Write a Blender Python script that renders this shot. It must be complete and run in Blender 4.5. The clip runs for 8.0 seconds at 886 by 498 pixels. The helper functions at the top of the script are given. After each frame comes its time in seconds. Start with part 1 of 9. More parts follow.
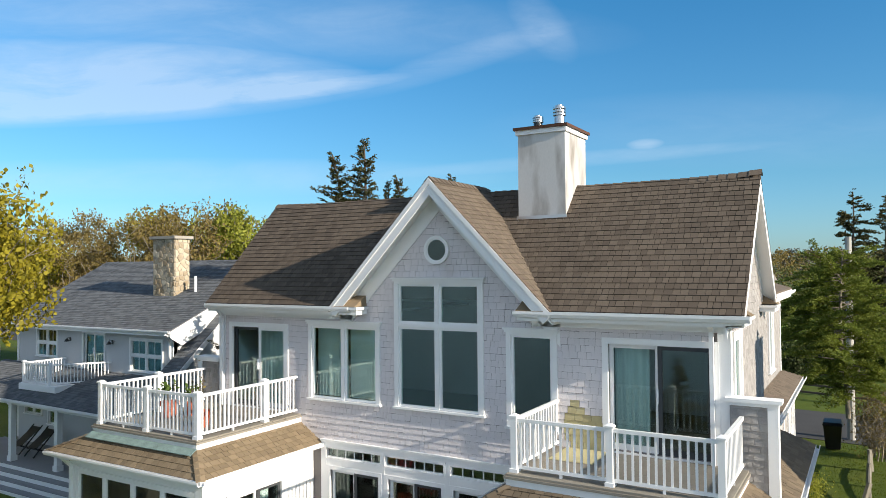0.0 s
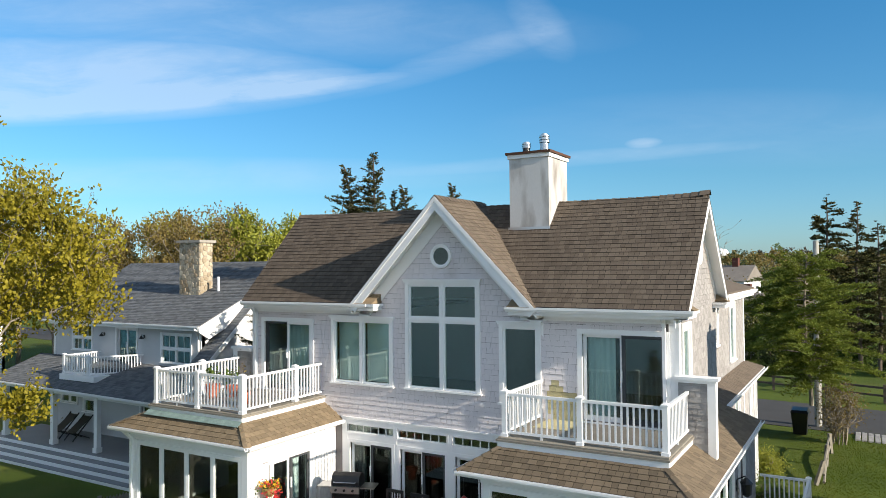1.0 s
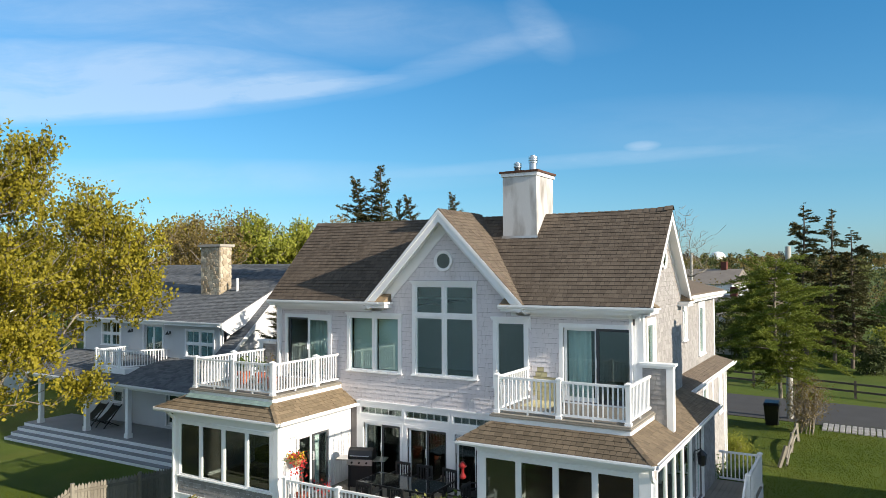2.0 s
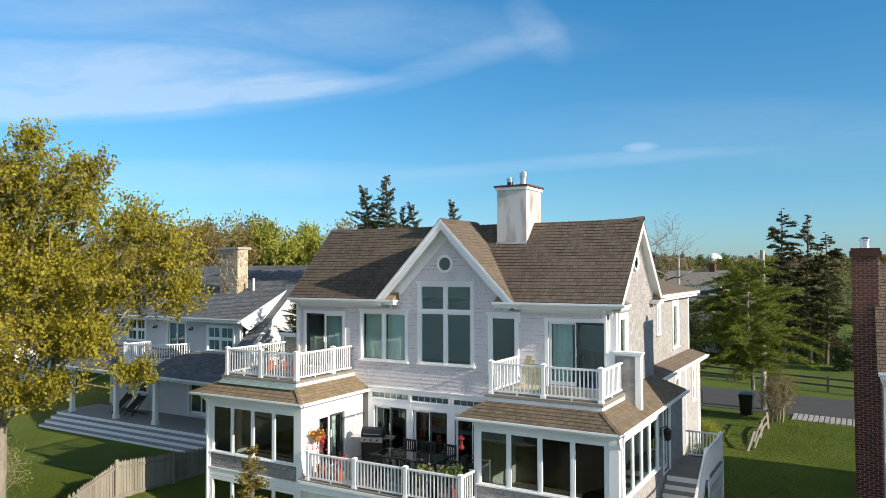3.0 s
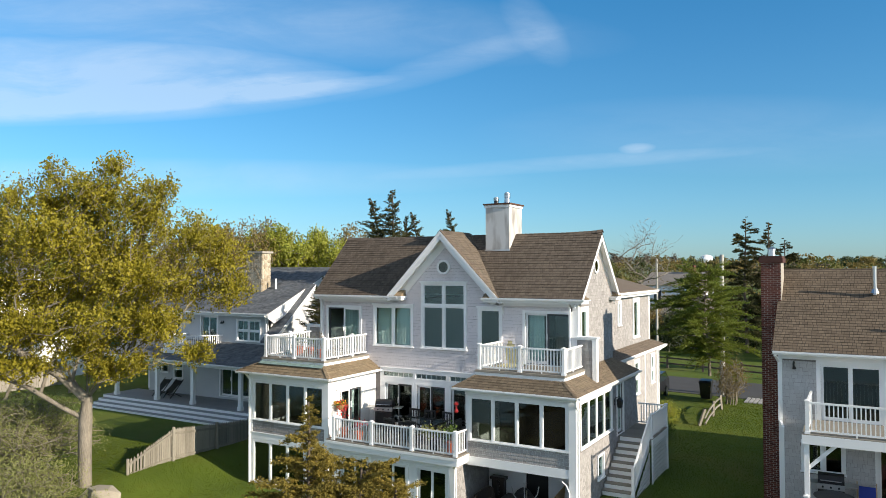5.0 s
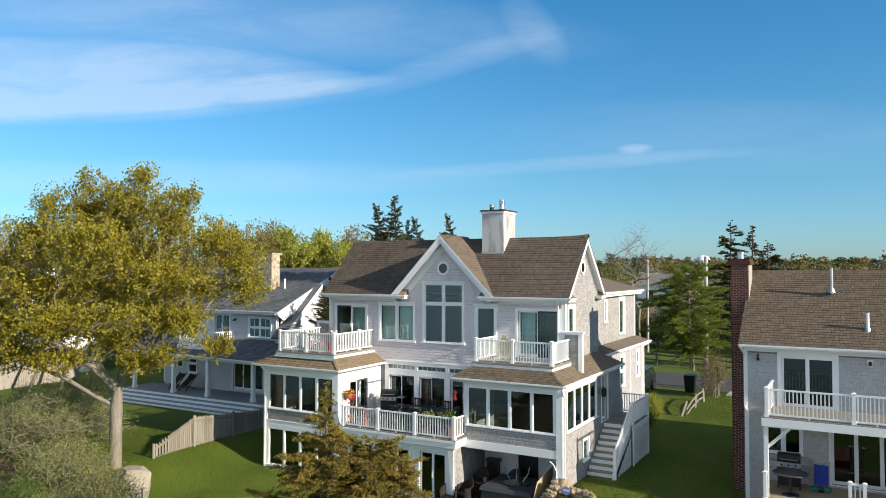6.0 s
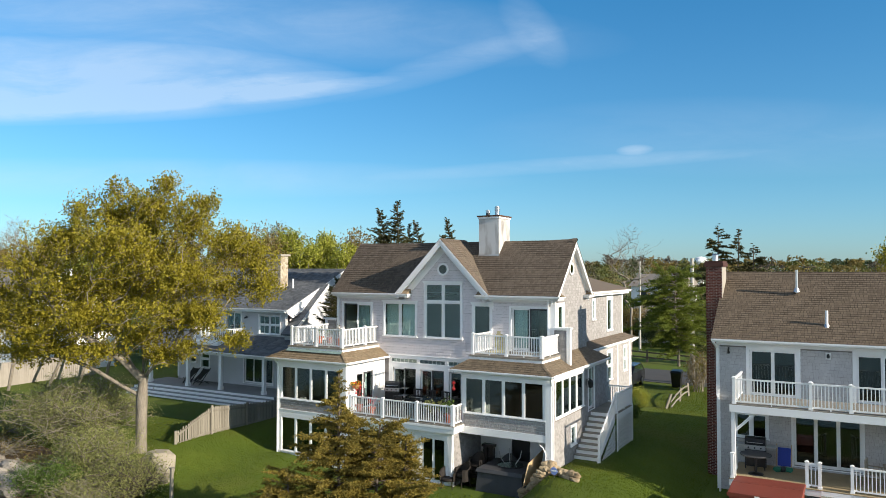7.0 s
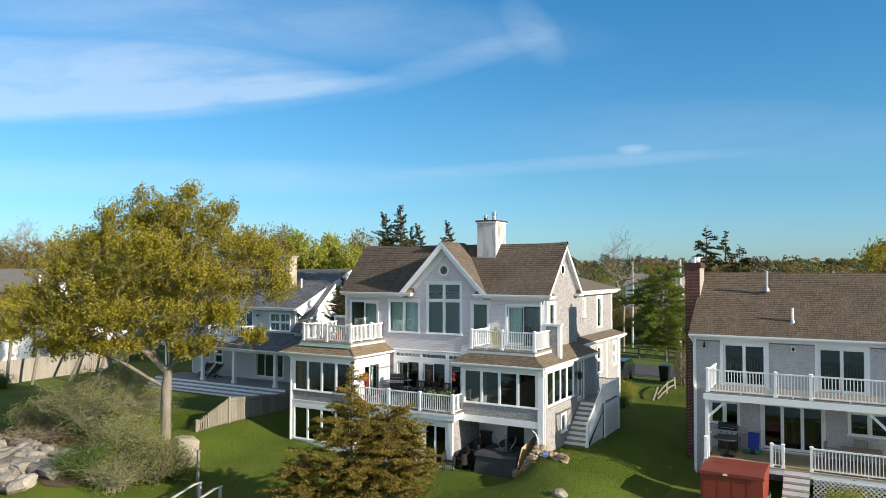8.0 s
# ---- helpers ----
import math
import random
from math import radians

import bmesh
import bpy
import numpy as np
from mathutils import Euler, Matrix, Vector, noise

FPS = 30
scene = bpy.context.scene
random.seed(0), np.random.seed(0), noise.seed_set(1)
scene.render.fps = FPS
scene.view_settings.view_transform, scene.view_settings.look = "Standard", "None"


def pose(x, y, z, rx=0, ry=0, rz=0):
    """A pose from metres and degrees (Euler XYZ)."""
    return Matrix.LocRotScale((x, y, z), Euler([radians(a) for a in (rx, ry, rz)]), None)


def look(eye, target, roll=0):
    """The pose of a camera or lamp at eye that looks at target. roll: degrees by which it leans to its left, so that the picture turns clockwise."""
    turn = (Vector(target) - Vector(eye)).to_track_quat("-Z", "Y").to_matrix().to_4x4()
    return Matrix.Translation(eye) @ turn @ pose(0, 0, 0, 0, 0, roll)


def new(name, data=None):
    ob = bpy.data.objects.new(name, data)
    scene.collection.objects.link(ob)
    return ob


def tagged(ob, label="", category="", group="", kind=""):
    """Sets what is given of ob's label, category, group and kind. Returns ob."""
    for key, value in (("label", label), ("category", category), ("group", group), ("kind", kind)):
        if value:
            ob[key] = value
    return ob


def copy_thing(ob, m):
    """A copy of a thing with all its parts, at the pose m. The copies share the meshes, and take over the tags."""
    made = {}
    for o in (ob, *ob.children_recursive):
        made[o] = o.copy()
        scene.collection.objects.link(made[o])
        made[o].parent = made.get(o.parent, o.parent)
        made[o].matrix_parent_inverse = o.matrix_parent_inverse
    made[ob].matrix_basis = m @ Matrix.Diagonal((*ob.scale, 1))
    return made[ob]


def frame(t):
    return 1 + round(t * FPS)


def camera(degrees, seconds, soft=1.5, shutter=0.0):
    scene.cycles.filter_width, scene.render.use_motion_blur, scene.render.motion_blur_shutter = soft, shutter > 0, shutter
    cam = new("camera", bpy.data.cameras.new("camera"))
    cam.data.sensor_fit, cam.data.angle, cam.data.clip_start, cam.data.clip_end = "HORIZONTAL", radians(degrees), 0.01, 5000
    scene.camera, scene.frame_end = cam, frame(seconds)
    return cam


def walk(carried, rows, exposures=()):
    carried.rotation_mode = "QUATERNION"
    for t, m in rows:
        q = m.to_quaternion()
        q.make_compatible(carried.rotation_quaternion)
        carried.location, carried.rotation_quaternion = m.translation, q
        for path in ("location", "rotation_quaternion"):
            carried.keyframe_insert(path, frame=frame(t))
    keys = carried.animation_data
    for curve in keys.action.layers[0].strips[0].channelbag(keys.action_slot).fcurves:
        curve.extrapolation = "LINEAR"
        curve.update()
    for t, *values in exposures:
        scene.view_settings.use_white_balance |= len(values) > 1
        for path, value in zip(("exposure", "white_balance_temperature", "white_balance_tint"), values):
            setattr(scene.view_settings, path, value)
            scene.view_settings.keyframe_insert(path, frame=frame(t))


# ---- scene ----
cam = camera(63.2, 8.0, soft=0.7)
PATH = [
    (0, (7.857, -12.874, 7.993), (6.841, -11.152, 8.046), -0.5),
    (0.5, (8.542, -14.159, 8.052), (7.528, -12.436, 8.103), -0.4),
    (1, (9.226, -15.433, 8.101), (8.214, -13.709, 8.151), -0.5),
    (1.5, (9.897, -16.669, 8.12), (8.886, -14.944, 8.173), -0.4),
    (3, (12.029, -20.654, 8.171), (11.025, -18.925, 8.229), -0.2),
    (3.5, (12.728, -21.946, 8.192), (11.727, -20.215, 8.251), -0.2),
    (4, (13.426, -23.241, 8.218), (12.429, -21.508, 8.276), -0.2),
    (4.5, (14.132, -24.417, 8.22), (13.135, -22.685, 8.279), -0.1),
    (6, (16.083, -27.97, 8.269), (15.091, -26.234, 8.329), -0.0),
    (6.5, (16.736, -29.115, 8.262), (15.745, -27.379, 8.323), 0.1),
    (7, (17.389, -30.299, 8.273), (16.399, -28.563, 8.335), 0.1),
    (7.5, (18.089, -31.541, 8.317), (17.099, -29.804, 8.378), 0.1),
    (8, (18.703, -32.807, 8.349), (17.715, -31.069, 8.409), 0.1),
]
walk(cam, [(t, look(eye, target, roll)) for t, eye, target, roll in PATH])

# ---- light ----
SUN = Vector((0.93, -0.079, 0.359)).normalized()
world = bpy.data.worlds.new("sky")
scene.world = world
world.use_nodes = True
wn, wl = world.node_tree.nodes, world.node_tree.links
wn.clear()


def wnode(kind, **sets):
    n = wn.new(kind)
    for k, v in sets.items():
        n.inputs[k.replace("_", " ")].default_value = v
    return n


def wmath(op, a, b=None, c=None):
    n = wn.new("ShaderNodeMath")
    n.operation = op
    for i, v in enumerate((a, b, c)):
        if v is None:
            continue
        if isinstance(v, (int, float)):
            n.inputs[i].default_value = v
        else:
            wl.new(v, n.inputs[i])
    return n.outputs[0]


sky = wn.new("ShaderNodeTexSky")
sky.sky_type, sky.sun_disc = "NISHITA", False
sky.sun_elevation = math.asin(SUN.z)
sky.sun_rotation = math.atan2(SUN.x, SUN.y)
sky.air_density, sky.dust_density, sky.ozone_density = 1.0, 0.4, 2.2
coord = wn.new("ShaderNodeTexCoord")
# cirrus: streaks of noise, stretched along the wind, thickest in one broad veil and thinning round it
turned = wn.new("ShaderNodeVectorRotate")
turned.rotation_type = "Z_AXIS"
turned.inputs["Angle"].default_value = radians(-31.0)
wl.new(coord.outputs["Generated"], turned.inputs["Vector"])
part_xyz = wn.new("ShaderNodeSeparateXYZ")
wl.new(turned.outputs[0], part_xyz.inputs[0])
sx, sy, sz = part_xyz.outputs
flat = wmath("MAXIMUM", sy, 0.05)
across = wmath("DIVIDE", sx, flat)
height = wmath("DIVIDE", sz, flat)
plane_uv = wn.new("ShaderNodeCombineXYZ")
wl.new(across, plane_uv.inputs[0])
wl.new(height, plane_uv.inputs[1])


def streaks(scale, sxx, syy, angle, lo, hi, detail=8.0, distortion=0.6):
    m = wn.new("ShaderNodeMapping")
    m.inputs["Rotation"].default_value = (0, 0, radians(angle))
    m.inputs["Scale"].default_value = (sxx, syy, 1)
    wl.new(plane_uv.outputs[0], m.inputs[0])
    n = wnode("ShaderNodeTexNoise", Scale=scale, Detail=detail, Roughness=0.62, Distortion=distortion)
    wl.new(m.outputs[0], n.inputs["Vector"])
    r = wn.new("ShaderNodeMapRange")
    r.interpolation_type = "SMOOTHSTEP"
    r.inputs[1].default_value, r.inputs[2].default_value = lo, hi
    wl.new(n.outputs[0], r.inputs[0])
    return r.outputs[0]


def veil(cx, cy, rx, ry, angle, power=1.0):
    """A soft lens-shaped patch of thicker cloud."""
    c, s = math.cos(radians(angle)), math.sin(radians(angle))
    dx, dy = wmath("SUBTRACT", across, cx), wmath("SUBTRACT", height, cy)
    u = wmath("DIVIDE", wmath("ADD", wmath("MULTIPLY", dx, c), wmath("MULTIPLY", dy, s)), rx)
    v = wmath("DIVIDE", wmath("SUBTRACT", wmath("MULTIPLY", dy, c), wmath("MULTIPLY", dx, s)), ry)
    d = wmath("ADD", wmath("MULTIPLY", u, u), wmath("MULTIPLY", v, v))
    return wmath("POWER", wmath("MAXIMUM", wmath("SUBTRACT", 1.0, d), 0.0), power)


grain = streaks(3.4, 1.0, 4.0, -8, 0.30, 0.75, distortion=0.9)
fine = streaks(9.0, 1.0, 4.5, -12, 0.35, 0.75, distortion=1.2)
veils = [veil(*v) for v in (
    (-0.64, 0.262, 0.56, 0.064, 0, 0.8), (-0.36, 0.242, 0.30, 0.022, 6, 0.9), (-0.16, 0.252, 0.13, 0.012, 8, 0.9), (0.03, 0.290, 0.18, 0.022, 17, 1.0),
    (0.150, 0.340, 0.07, 0.034, -50, 1.0), (-0.45, 0.36, 0.75, 0.07, -3, 1.0), (0.292, 0.171, 0.028, 0.008, 4, 1.0),
    (0.20, 0.150, 0.30, 0.012, 4, 1.0), (-0.4, 0.128, 0.55, 0.03, 0, 1.0), (0.45, 0.19, 0.4, 0.06, 0, 1.0))]
weights = (0.80, 0.50, 0.45, 0.24, 0.22, 0.34, 0.42, 0.25, 0.28, 0.12)
total = None
for v, w in zip(veils, weights):
    term = wmath("MULTIPLY", v, w)
    total = term if total is None else wmath("ADD", total, term)
mixed = wmath("ADD", wmath("MULTIPLY", grain, 0.42), wmath("MULTIPLY", fine, 0.16))
amount = wmath("MINIMUM", wmath("MULTIPLY", total, wmath("ADD", mixed, 0.34)), 0.46)
# unseen cloud, thin overhead and thicker over the sea, added to brighten south fronts
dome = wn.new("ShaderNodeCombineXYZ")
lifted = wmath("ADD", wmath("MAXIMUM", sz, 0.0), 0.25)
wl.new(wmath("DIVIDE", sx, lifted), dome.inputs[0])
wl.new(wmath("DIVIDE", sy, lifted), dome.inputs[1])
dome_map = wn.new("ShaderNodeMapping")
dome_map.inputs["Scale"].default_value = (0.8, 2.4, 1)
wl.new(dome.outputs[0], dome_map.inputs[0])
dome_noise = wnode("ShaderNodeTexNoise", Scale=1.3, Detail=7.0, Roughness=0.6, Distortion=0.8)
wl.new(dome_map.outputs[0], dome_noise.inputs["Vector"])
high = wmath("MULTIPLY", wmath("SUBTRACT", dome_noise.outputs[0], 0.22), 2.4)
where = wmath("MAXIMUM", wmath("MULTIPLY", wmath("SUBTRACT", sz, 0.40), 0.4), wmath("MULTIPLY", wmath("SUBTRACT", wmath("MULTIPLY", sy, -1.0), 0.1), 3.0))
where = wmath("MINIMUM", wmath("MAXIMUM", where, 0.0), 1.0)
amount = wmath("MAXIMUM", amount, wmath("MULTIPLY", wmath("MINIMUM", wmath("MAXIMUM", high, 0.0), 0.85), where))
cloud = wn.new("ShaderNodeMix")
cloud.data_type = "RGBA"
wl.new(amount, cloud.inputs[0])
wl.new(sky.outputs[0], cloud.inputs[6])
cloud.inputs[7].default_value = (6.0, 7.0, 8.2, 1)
back = wnode("ShaderNodeBackground", Strength=0.085)
tint = wn.new("ShaderNodeMix")
tint.data_type, tint.blend_type = "RGBA", "MULTIPLY"
tint.inputs[0].default_value = 1.0
ramp = wn.new("ShaderNodeValToRGB")
for k, (pos, col) in enumerate(((0.0, (0.60, 0.89, 1.32)), (0.12, (0.51, 0.93, 1.18)), (0.36, (0.33, 0.98, 1.30)), (0.5, (0.26, 0.72, 1.02)), (0.85, (0.16, 0.42, 0.64)))):
    e = ramp.color_ramp.elements[k] if k < 2 else ramp.color_ramp.elements.new(pos)
    e.position, e.color = pos, (*col, 1)
up_z = wn.new("ShaderNodeSeparateXYZ")
wl.new(coord.outputs["Generated"], up_z.inputs[0])
wl.new(up_z.outputs[2], ramp.inputs[0])
wl.new(ramp.outputs[0], tint.inputs[7])
wl.new(sky.outputs[0], tint.inputs[6])
wl.new(tint.outputs[2], cloud.inputs[6])
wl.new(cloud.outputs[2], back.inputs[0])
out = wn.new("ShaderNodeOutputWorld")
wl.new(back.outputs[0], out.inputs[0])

sun_data = bpy.data.lights.new("sun", "SUN")
sun_data.energy, sun_data.angle, sun_data.color = 5.0, radians(0.53), (1.0, 0.89, 0.74)
sun = new("sun", sun_data)
sun.matrix_world = look(SUN * 60, (0, 0, 0))
scene.view_settings.exposure = 0.6

# ---- shapes ----
class Shape:
    """Collects corners and faces for one mesh."""

    def __init__(self):
        self.v, self.f, self.smooth = [], [], False

    def poly(self, pts):
        n = len(self.v)
        self.v += [tuple(p) for p in pts]
        self.f.append(tuple(range(n, n + len(pts))))
        return self

    def hexa(self, p):
        """Eight corners: four below, four above, both anticlockwise from above."""
        n = len(self.v)
        self.v += [tuple(q) for q in p]
        for q in ((3, 2, 1, 0), (4, 5, 6, 7), (0, 1, 5, 4), (1, 2, 6, 5), (2, 3, 7, 6), (3, 0, 4, 7)):
            self.f.append(tuple(n + i for i in q))
        return self

    def box(self, x0, x1, y0, y1, z0, z1):
        return self.hexa([(x0, y0, z0), (x1, y0, z0), (x1, y1, z0), (x0, y1, z0), (x0, y0, z1), (x1, y0, z1), (x1, y1, z1), (x0, y1, z1)])

    def wbox(self, w, u0, u1, d0, d1, z0, z1):
        """A box in the axes of a wall: u along it, d out of it."""
        return self.hexa([w.at(u, d, z) for z in (z0, z1) for u, d in ((u0, d1), (u1, d1), (u1, d0), (u0, d0))])

    def prism(self, pts, way):
        """A flat outline pushed along a way."""
        n, k = len(self.v), len(pts)
        way = Vector(way)
        self.v += [tuple(p) for p in pts] + [tuple(Vector(p) + way) for p in pts]
        self.f += [tuple(range(n, n + k))[::-1], tuple(range(n + k, n + 2 * k))]
        self.f += [(n + i, n + (i + 1) % k, n + k + (i + 1) % k, n + k + i) for i in range(k)]
        return self

    def beam(self, a, b, w, h, up=(0, 0, 1)):
        """A straight bar from a to b, w wide and h high, centred on the line."""
        a, b = Vector(a), Vector(b)
        along = (b - a).normalized()
        side = along.cross(Vector(up)).normalized() * w / 2
        top = side.cross(along).normalized() * h / 2
        return self.hexa([a - side - top, a + side - top, b + side - top, b - side - top, a - side + top, a + side + top, b + side + top, b - side + top])

    def tube(self, pts, radii, n=8, caps=True):
        pts = [Vector(p) for p in pts]
        first = len(self.v)
        ref = None
        for i, p in enumerate(pts):
            along = (pts[min(i + 1, len(pts) - 1)] - pts[max(i - 1, 0)])
            along = along.normalized() if along.length > 1e-9 else Vector((0, 0, 1))
            if ref is None or abs(ref.dot(along)) > 0.95:
                ref = Vector((1, 0, 0)) if abs(along.x) < 0.8 else Vector((0, 1, 0))
            a = (ref - along * ref.dot(along)).normalized()
            ref = a
            b = along.cross(a)
            r = radii[i] if not isinstance(radii, (int, float)) else radii
            self.v += [tuple(p + a * (r * math.cos(k * math.tau / n)) + b * (r * math.sin(k * math.tau / n))) for k in range(n)]
        for i in range(len(pts) - 1):
            for k in range(n):
                a, b = first + i * n + k, first + i * n + (k + 1) % n
                self.f.append((a, b, b + n, a + n))
        if caps:
            self.f.append(tuple(range(first, first + n))[::-1])
            self.f.append(tuple(range(first + (len(pts) - 1) * n, first + len(pts) * n)))
        return self

    def lathe(self, x, y, rings, n=12, sx=1.0, sy=1.0):
        """Rings of (radius, z) round an upright axis."""
        first = len(self.v)
        for r, z in rings:
            self.v += [(x + sx * r * math.cos(k * math.tau / n), y + sy * r * math.sin(k * math.tau / n), z) for k in range(n)]
        for i in range(len(rings) - 1):
            for k in range(n):
                a, b = first + i * n + k, first + i * n + (k + 1) % n
                self.f.append((a, b, b + n, a + n))
        self.f.append(tuple(range(first, first + n))[::-1])
        self.f.append(tuple(range(first + (len(rings) - 1) * n, first + len(rings) * n)))
        return self

    def mesh(self, name, material):
        me = bpy.data.meshes.new(name)
        me.from_pydata(self.v, [], self.f)
        if material is not None:
            me.materials.append(material)
        if self.smooth:
            me.polygons.foreach_set("use_smooth", [True] * len(me.polygons))
        me.update()
        return me


def part(name, shape, material, parent=None, label="", kind=""):
    """One mesh object under a thing or a part."""
    ob = new(name, shape.mesh(name, material) if isinstance(shape, Shape) else shape)
    if parent is not None:
        ob.parent = parent
        ob.matrix_parent_inverse = parent.matrix_basis.inverted() if parent.parent is None else Matrix()
    return tagged(ob, label, kind=kind)


def thing(name, label, category, group="", kind="", at=(0, 0, 0)):
    ob = new(name)
    ob.empty_display_size = 0.1
    ob.location = at
    return tagged(ob, label, category, group, kind)


def solo(name, shape, material, label, category, group="", kind=""):
    """A thing of one mesh."""
    return tagged(part(name, shape, material), label, category, group, kind)


class Wall:
    """A wall's own axes."""

    def __init__(self, origin, u, d):
        self.o, self.u, self.d = Vector(origin), Vector(u), Vector(d)

    def at(self, u, d, z):
        return self.o + self.u * u + self.d * d + Vector((0, 0, z))


def south(y):
    return Wall((0, y, 0), (1, 0, 0), (0, -1, 0))


def east(x):
    return Wall((x, 0, 0), (0, 1, 0), (1, 0, 0))


def north(y):
    return Wall((0, y, 0), (-1, 0, 0), (0, 1, 0))


def west(x):
    return Wall((x, 0, 0), (0, -1, 0), (-1, 0, 0))


def ss(a, b, x):
    t = min(1.0, max(0.0, (x - a) / (b - a)))
    return t * t * (3 - 2 * t)


def pierced(shape, w, u0, u1, z0, z1, holes=(), thick=0.16):
    """A wall of that thickness with openings through it."""
    us = sorted({u0, u1, *[h for a in holes for h in a[:2] if u0 < h < u1]})
    zs = sorted({z0, z1, *[h for a in holes for h in a[2:4] if z0 < h < z1]})
    for a, b in zip(us, us[1:]):
        run = None
        for c, d in zip(zs, zs[1:]):
            mu, mz = (a + b) / 2, (c + d) / 2
            if any(h[0] < mu < h[1] and h[2] < mz < h[3] for h in holes):
                if run:
                    shape.wbox(w, a, b, -thick, 0, *run)
                run = None
            else:
                run = (run[0], d) if run else (c, d)
        if run:
            shape.wbox(w, a, b, -thick, 0, *run)
    return shape


# ---- materials ----
def base_mat(name, color, rough=0.7, metal=0.0, spec=0.4):
    m = bpy.data.materials.new(name)
    m.use_nodes = True
    b = m.node_tree.nodes["Principled BSDF"]
    b.inputs["Base Color"].default_value = (*color, 1)
    b.inputs["Roughness"].default_value = rough
    b.inputs["Metallic"].default_value = metal
    b.inputs["Specular IOR Level"].default_value = spec
    return m


def varied(name, dark, light, rough=0.75, scale=3.0, fine=40.0, bump=0.15, bump_dist=0.01, island=0.0, piece=0.0, spec=0.3, metal=0.0,
           blotch=0.9, stain=None, stain_scale=0.6, stain_lo=0.5, stain_hi=0.75, squash=(1, 1, 1), translucent=0.0):
    """A surface whose colour drifts between two tones at two scales, with grain in relief, and piece by piece where asked."""
    m = base_mat(name, light, rough, metal, spec)
    n, l = m.node_tree.nodes, m.node_tree.links
    b = n["Principled BSDF"]
    co = n.new("ShaderNodeTexCoord")
    mp = n.new("ShaderNodeMapping")
    mp.inputs["Scale"].default_value = squash
    l.new(co.outputs["Object"], mp.inputs[0])

    def noise_of(s, detail=4.0):
        t = n.new("ShaderNodeTexNoise")
        t.inputs["Scale"].default_value, t.inputs["Detail"].default_value = s, detail
        l.new(mp.outputs[0], t.inputs["Vector"])
        return t.outputs[0]

    def math_of(op, a, c):
        t = n.new("ShaderNodeMath")
        t.operation = op
        for i, v in enumerate((a, c)):
            if isinstance(v, (int, float)):
                t.inputs[i].default_value = v
            else:
                l.new(v, t.inputs[i])
        return t.outputs[0]

    big, small = noise_of(scale), noise_of(fine, 6.0)
    fac = math_of("ADD", math_of("MULTIPLY", big, blotch), math_of("MULTIPLY", small, 0.7))
    fac = math_of("SUBTRACT", fac, 0.3 - (0.9 - blotch) * 0.5)
    if island:
        g = n.new("ShaderNodeNewGeometry")
        fac = math_of("ADD", fac, math_of("MULTIPLY", math_of("SUBTRACT", g.outputs["Random Per Island"], 0.5), island))
    if piece:
        g = n.new("ShaderNodeObjectInfo")
        fac = math_of("ADD", fac, math_of("MULTIPLY", math_of("SUBTRACT", g.outputs["Random"], 0.5), piece))
    mix = n.new("ShaderNodeMix")
    mix.data_type = "RGBA"
    mix.inputs[6].default_value, mix.inputs[7].default_value = (*dark, 1), (*light, 1)
    l.new(fac, mix.inputs[0])
    col = mix.outputs[2]
    if stain:
        r = n.new("ShaderNodeMapRange")
        r.inputs[1].default_value, r.inputs[2].default_value = stain_lo, stain_hi
        l.new(noise_of(stain_scale, 5.0), r.inputs[0])
        mx = n.new("ShaderNodeMix")
        mx.data_type = "RGBA"
        mx.inputs[7].default_value = (*stain, 1)
        l.new(r.outputs[0], mx.inputs[0])
        l.new(col, mx.inputs[6])
        col = mx.outputs[2]
    l.new(col, b.inputs["Base Color"])
    if bump:
        bp = n.new("ShaderNodeBump")
        bp.inputs["Strength"].default_value, bp.inputs["Distance"].default_value = bump, bump_dist
        l.new(small, bp.inputs["Height"])
        l.new(bp.outputs[0], b.inputs["Normal"])
    if translucent:
        tr = n.new("ShaderNodeBsdfTranslucent")
        l.new(col, tr.inputs["Color"])
        ms = n.new("ShaderNodeMixShader")
        ms.inputs[0].default_value = translucent
        l.new(b.outputs[0], ms.inputs[1])
        l.new(tr.outputs[0], ms.inputs[2])
        l.new(ms.outputs[0], n["Material Output"].inputs[0])
    return m


